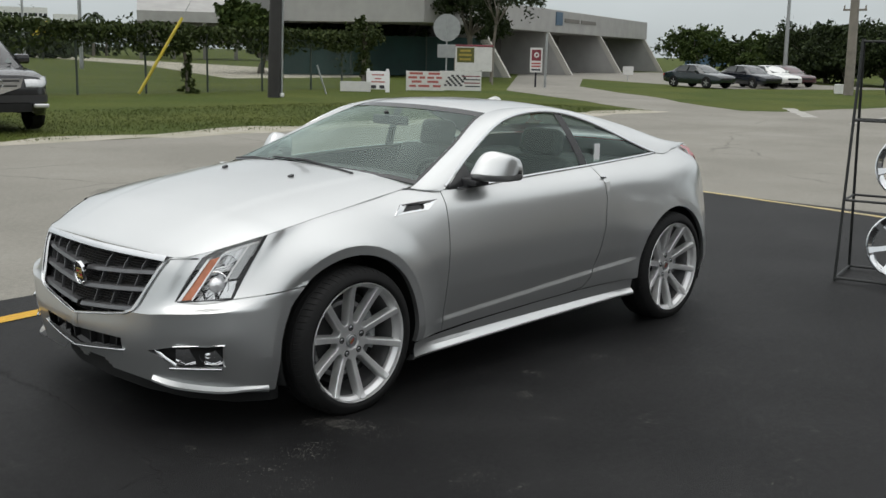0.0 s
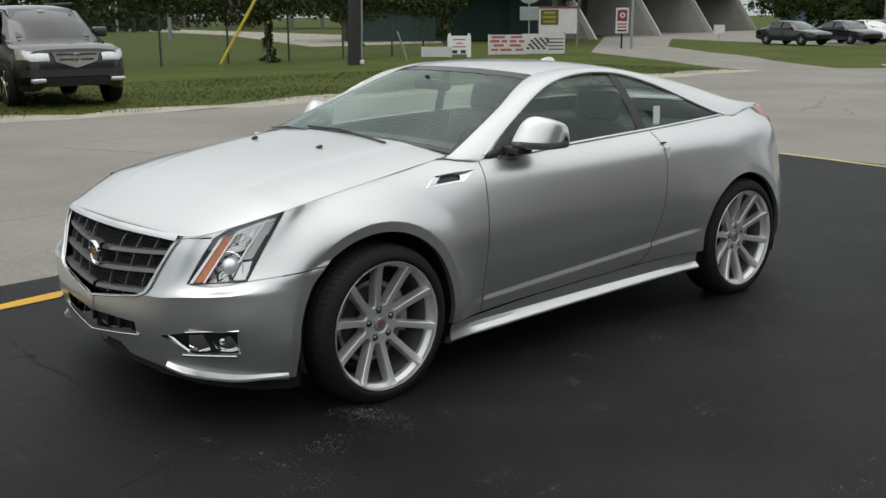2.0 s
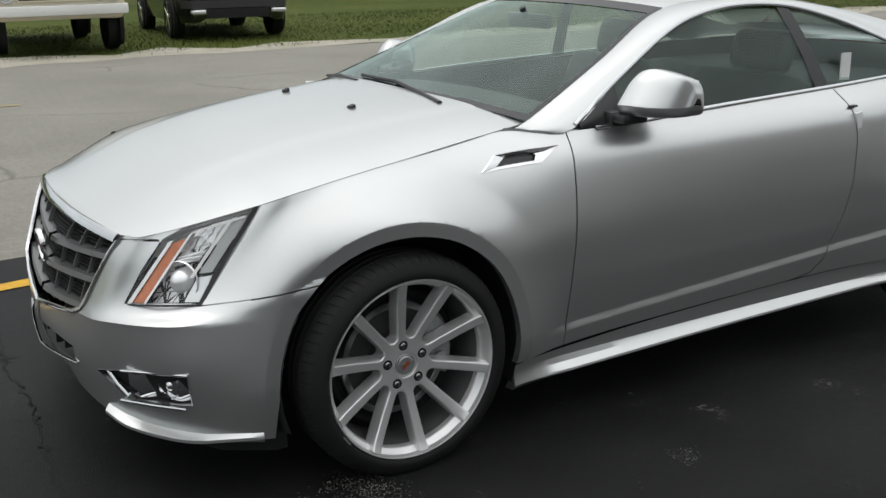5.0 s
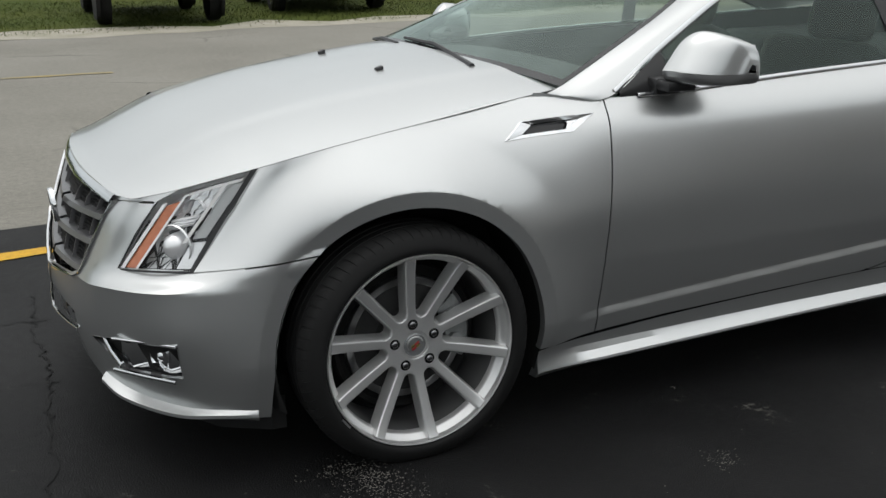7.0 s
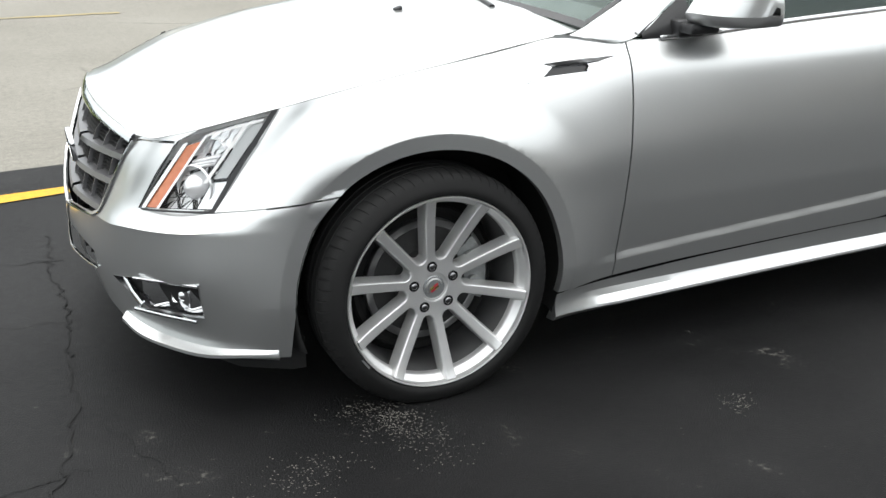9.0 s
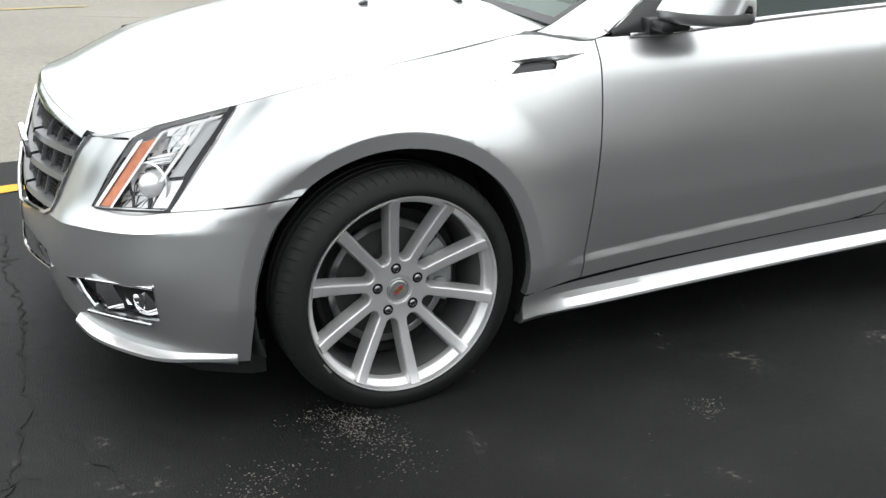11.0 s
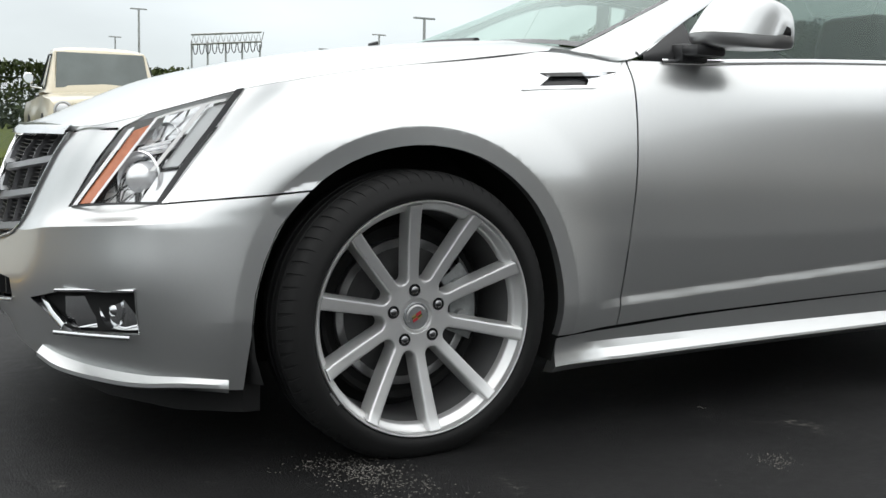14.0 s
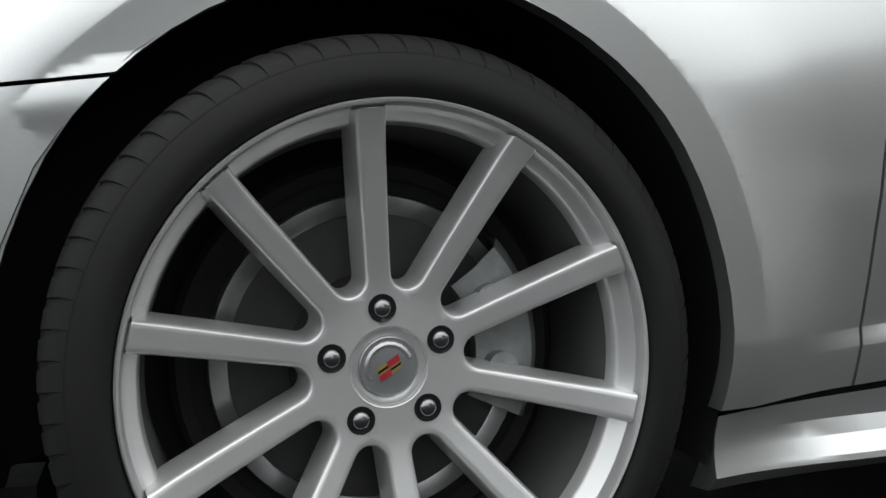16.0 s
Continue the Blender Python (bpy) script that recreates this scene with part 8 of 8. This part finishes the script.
def pickup(m):
    car = body_car("pickup_truck", "cream vintage pickup truck with round headlamps, parked on the verge", m, CREAM_PAINT, 5.2, 1.98,
                   [(0.0, 0.52, 0.98, 0.93), (0.04, 0.50, 1.04, 0.965), (0.15, 0.48, 1.08, 0.985), (0.8, 0.46, 1.12, 1.0), (1.35, 0.46, 1.16, 1.0), (1.5, 0.46, 1.17, 0.99), (2.75, 0.46, 1.16, 0.99), (2.85, 0.46, 1.14, 1.0), (5.1, 0.50, 1.10, 1.0), (5.2, 0.52, 1.08, 0.98)],
                   [(1.33, 1.17, 0.80, 1.13, 0.90), (1.55, 1.45, 0.78, 1.14, 0.91), (1.78, 1.80, 0.74, 1.15, 0.91), (2.1, 1.865, 0.72, 1.15, 0.91), (2.5, 1.86, 0.72, 1.15, 0.91), (2.72, 1.80, 0.73, 1.15, 0.91), (2.80, 1.17, 0.78, 1.13, 0.90)], (0.85, 3.75), 0.37)
    wells(car, (0.85, 3.75), 0.43, 0.985)
    for x in (0.85, 3.75):
        for s in (-1, 1):
            simple_wheel(car, x, s * 0.86, 0.36, 0.20, SATIN)
    pane(car, "windscreen", [(1.42, 0.74, 1.20), (1.42, -0.74, 1.20), (1.745, -0.68, 1.735), (1.745, 0.68, 1.735)], SCREEN_GLASS, "pale windscreen with a view through the cab", 0.04)
    bm = bmesh.new()
    band(bm, [(1.41, -0.76, 1.18), (1.75, -0.70, 1.755), (1.75, 0.70, 1.755), (1.41, 0.76, 1.18), (1.41, -0.76, 1.18)], [(-0.85, 0, 0.5)] * 5, 0.04, 0.012)
    part("windscreen_frame", bm, CREAM_PAINT, car, "", 35, True)
    for s in (-1, 1):
        pts = [(1.62, 0.895, 1.19), (2.55, 0.905, 1.19), (2.50, 0.745, 1.74), (1.84, 0.745, 1.73)]
        q = [(x, -s * -y, z) for x, y, z in pts]
        pane(car, "side_window", q if s > 0 else q[::-1], CAR_GLASS)
        # headlamps in bright rings
        bm = bmesh.new()
        lathe(bm, [(0.135, 0.01), (0.135, -0.02), (0.115, -0.028), (0.10, -0.015)], 28)
        hl = part("headlamp", bm, SATIN, car, "round headlamp in a metal ring", 35, True)
        hl.matrix_basis = pose(-0.012, s * 0.765, 0.865, 0, 0, -90)
        bm = bmesh.new()
        lathe(bm, [(0.10, -0.015), (0.08, -0.034), (0.04, -0.044), (0.001, -0.047)], 24)
        part("lens", bm, LAMP_CLEAR, hl, "", 60, True)
        bm = bmesh.new()
        tube(bm, [(1.58, s * 0.93, 1.20), (1.55, s * 1.10, 1.22), (1.55, s * 1.12, 1.32)], 0.012, 6)
        part("mirror_arm", bm, CHROME, car)
        bm = bmesh.new()
        rod(bm, (1.56, s * 1.13, 1.34), (1.53, s * 1.13, 1.34), 0.085, 0.07, 18)
        part("door_mirror", bm, CHROME, car, "round chrome mirror")
    # grille: cream bars round dark slots
    bm = bmesh.new()
    box(bm, -0.022, -0.63, 0.74, 0.03, 0.63, 0.985, 0.01)
    part("grille_panel", bm, CREAM_PAINT, car)
    for z in (0.795, 0.895):
        bm = bmesh.new()
        box(bm, -0.028, -0.60, z - 0.025, -0.01, 0.60, z + 0.030, 0.008)
        part("grille_slot", bm, DARK, car, "dark grille slot")
    bm = bmesh.new()
    box(bm, -0.05, -0.62, 0.833, -0.015, 0.62, 0.862, 0.008)
    part("grille_bar", bm, SATIN, car)
    bm = bmesh.new()
    rows = []
    for k in range(13):
        y = -0.99 + 0.165 * k
        c = 0.10 * (abs(y) / 0.99) ** 4
        rows.append([(-0.06 + c, y, 0.70), (-0.13 + c, y, 0.69), (-0.15 + c, y, 0.63), (-0.13 + c, y, 0.565), (-0.06 + c, y, 0.555)])
    grid_faces(bm, rows)
    part("front_bumper", bm, WHITE_PAINT, car, "white front bumper", 40, True)
    bm = bmesh.new()
    box(bm, 0.02, -0.90, 0.50, 0.10, 0.90, 0.74, 0.02)
    part("front_pan", bm, CREAM_PAINT, car)
    # bed
    bm = bmesh.new()
    box(bm, 2.95, -0.80, 1.06, 5.1, 0.80, 1.155, 0.0)
    part("bed_floor", bm, DARK, car)
    bm = bmesh.new()
    for s in (-1, 1):
        tube(bm, [(1.42, s * 0.08, 1.215), (1.50, s * 0.50, 1.30)], 0.012, 5)
    part("wipers", bm, BLACK, car)
    return car


pickup(pose(2.36, 14.75, 0, 0, 0, 87) @ Matrix.Diagonal((1.06, 1.09, 1.18, 1)))

SEDAN_BODY = [(0.0, 0.36, 0.66, 0.72), (0.10, 0.28, 0.76, 0.88), (0.35, 0.25, 0.82, 0.96), (1.2, 0.24, 0.93, 1.0), (2.4, 0.24, 0.96, 1.0), (3.6, 0.25, 0.98, 0.99), (4.4, 0.28, 0.98, 0.95), (4.75, 0.34, 0.92, 0.85), (4.85, 0.42, 0.80, 0.78)]
SEDAN_CABIN = [(1.25, 0.93, 0.76, 0.88, 0.90), (1.75, 1.25, 0.70, 0.90, 0.92), (2.25, 1.42, 0.66, 0.92, 0.92), (3.0, 1.44, 0.66, 0.92, 0.92), (3.5, 1.36, 0.67, 0.93, 0.92), (4.0, 1.12, 0.72, 0.94, 0.90), (4.25, 0.98, 0.75, 0.93, 0.88)]


def sedan(m, paint, label):
    car = body_car("sedan_car", label, m, paint, 4.85, 1.82, SEDAN_BODY, SEDAN_CABIN, (0.95, 3.75), 0.33, "cars in the far car park")
    wells(car, (0.95, 3.75), 0.37, 0.905)
    for x in (0.95, 3.75):
        for s in (-1, 1):
            simple_wheel(car, x, s * 0.82, 0.32, 0.20, SATIN)
    pane(car, "windscreen", [(1.34, 0.64, 0.98), (1.34, -0.64, 0.98), (2.16, -0.55, 1.385), (2.16, 0.55, 1.385)], SCREEN_GLASS)
    pane(car, "rear_window", [(4.12, -0.60, 1.03), (4.12, 0.60, 1.03), (3.56, 0.55, 1.335), (3.56, -0.55, 1.335)], CAR_GLASS)
    for s in (-1, 1):
        for nm, pts in (("front_side_window", [(1.68, 0.838, 0.985), (2.62, 0.845, 0.99), (2.60, 0.635, 1.375), (2.20, 0.63, 1.355)]), ("rear_side_window", [(2.70, 0.845, 0.99), (3.70, 0.84, 1.01), (3.38, 0.635, 1.345), (2.68, 0.635, 1.375)])):
            q = [(x, -s * -y, z) for x, y, z in pts]
            pane(car, nm, q if s > 0 else q[::-1], CAR_GLASS)
        bm = bmesh.new()
        grid_faces(bm, [[(0.06 + 0.06 * k, s * (0.46 + 0.09 * k), z) for k in range(5)] for z in (0.60, 0.66, 0.71)])
        part("headlamp", bm, LAMP_CLEAR, car, "", 40, True)
        bm = bmesh.new()
        box(bm, 4.70, s * 0.66 - 0.12, 0.68, 4.82, s * 0.66 + 0.12, 0.82, 0.02)
        part("tail_lamp", bm, RED_LENS, car)
        bm = bmesh.new()
        box(bm, 1.72, s * 0.93 - 0.09, 0.98, 1.88, s * 0.93 + 0.09, 1.09, 0.03)
        part("door_mirror", bm, paint, car)
    bm = bmesh.new()
    box(bm, -0.02, -0.40, 0.52, 0.05, 0.40, 0.64, 0.02)
    part("grille", bm, BLACK, car)
    return car


for _x, _y, _r, _p, _lb in ((53.0, 24.9, 76, TEAL_PAINT, "dark green sedan parked at the edge of the grass"), (56.1, 23.6, 68, NAVY_PAINT, "dark blue sedan parked at the edge of the grass"), (59.1, 23.8, 64, WHITE_CAR, "white sedan parked behind a lamp pole"), (61.8, 24.1, 62, MAROON_PAINT, "dark maroon sedan at the end of the row")):
    sedan(pose(_x - 0.4, _y + 0.4, 0, 0, 0, _r) @ Matrix.Scale(0.94, 4), _p, _lb)

# ---- display rack of wheels ----
RACK = surface("black_rack_tube", (0.02, 0.022, 0.021), 0.45, 0.2, 0.2, 8)
rack = thing("wheel_rack", "black steel rack for display wheels standing on the lot", "display rack", m=pose(4.97, -1.25, 0, 0, 0, -78))
for _x in (0.0, 2.2):
    for _y0, _y1, _n in ((0.0, 0.30, "front_leg"), (0.62, 0.34, "back_leg")):
        _bm = bmesh.new()
        tube(_bm, [(_x, _y0, 0.0), (_x, _y1, 1.95)], 0.012, 8)
        part(_n, _bm, RACK, rack)
for _z in (0.03, 0.66, 1.30, 1.93):
    _f, _b = 0.30 * _z / 1.95, 0.62 - 0.28 * _z / 1.95
    for _y, _n in ((_f, "front_rail"), (_b, "back_rail")):
        _bm = bmesh.new()
        tube(_bm, [(0, _y, _z), (2.2, _y, _z)], 0.011, 6)
        part(_n, _bm, RACK, rack)
    for _x in (0.0, 2.2):
        _bm = bmesh.new()
        tube(_bm, [(_x, _f, _z), (_x, _b, _z)], 0.010, 6)
        part("side_rail", _bm, RACK, rack)


def loose_wheel(m, material, label):
    w = thing("display_wheel", label, "wheel", "wheels on the rack", m=m)
    bm = bmesh.new()
    lathe(bm, [(0.235, 0.20), (0.252, 0.19), (0.225, 0.15), (0.222, 0.06), (0.245, 0.02), (0.262, 0.004), (0.264, -0.006), (0.255, -0.010), (0.246, 0.004), (0.235, 0.03), (0.215, 0.06)], 48)
    part("rim", bm, material, w, "", 40)
    for k in range(7):
        bm = bmesh.new()
        g = [[(wd, y + dy, r) for wd, dy in ((0.030 * s, 0.03), (0.026 * s, 0.0), (-0.026 * s, 0.0), (-0.030 * s, 0.03))] for r, y, s in ((0.03, 0.05, 1.0), (0.10, 0.035, 0.8), (0.18, 0.02, 0.75), (0.243, 0.008, 1.0))]
        grid_faces(bm, g)
        o = part("spoke", bm, material, w, "", 30, True)
        o.matrix_basis = Matrix.Rotation(radians(360 / 7 * k), 4, "Y")
    bm = bmesh.new()
    lathe(bm, [(0.065, 0.08), (0.065, 0.045), (0.03, 0.035), (0.001, 0.034)], 24)
    part("hub", bm, material, w)
    return w


_RM = pose(4.97, -1.25, 0, 0, 0, -78)
for _z, _mt in ((0.06, CHROME), (0.69, CHROME), (1.33, GLOSS_BLACK)):
    for _k in range(3):
        _f = 0.30 * _z / 1.95
        loose_wheel(_RM @ pose(0.46 + 0.62 * _k, _f + 0.10, _z + 0.265, -9, 12 * _k, 0), _mt, "chrome alloy wheel on the display rack" if _mt is CHROME else "black alloy wheel on the display rack")

# the street and all beyond it run a little askew to the parked car
STREET = Matrix.Translation((-2.5, -4.2, 0)) @ pose(0, 0, 0, 0, 0, 0.65) @ Matrix.Translation((2.5, 4.2, 0))
for _o in list(scene.collection.objects):
    if _o.parent is None and _o is not coupe and _o.type not in ("CAMERA", "LIGHT") and not _o.name.startswith(("stone_chips", "asphalt_crack")):
        _o.matrix_basis = STREET @ _o.matrix_basis
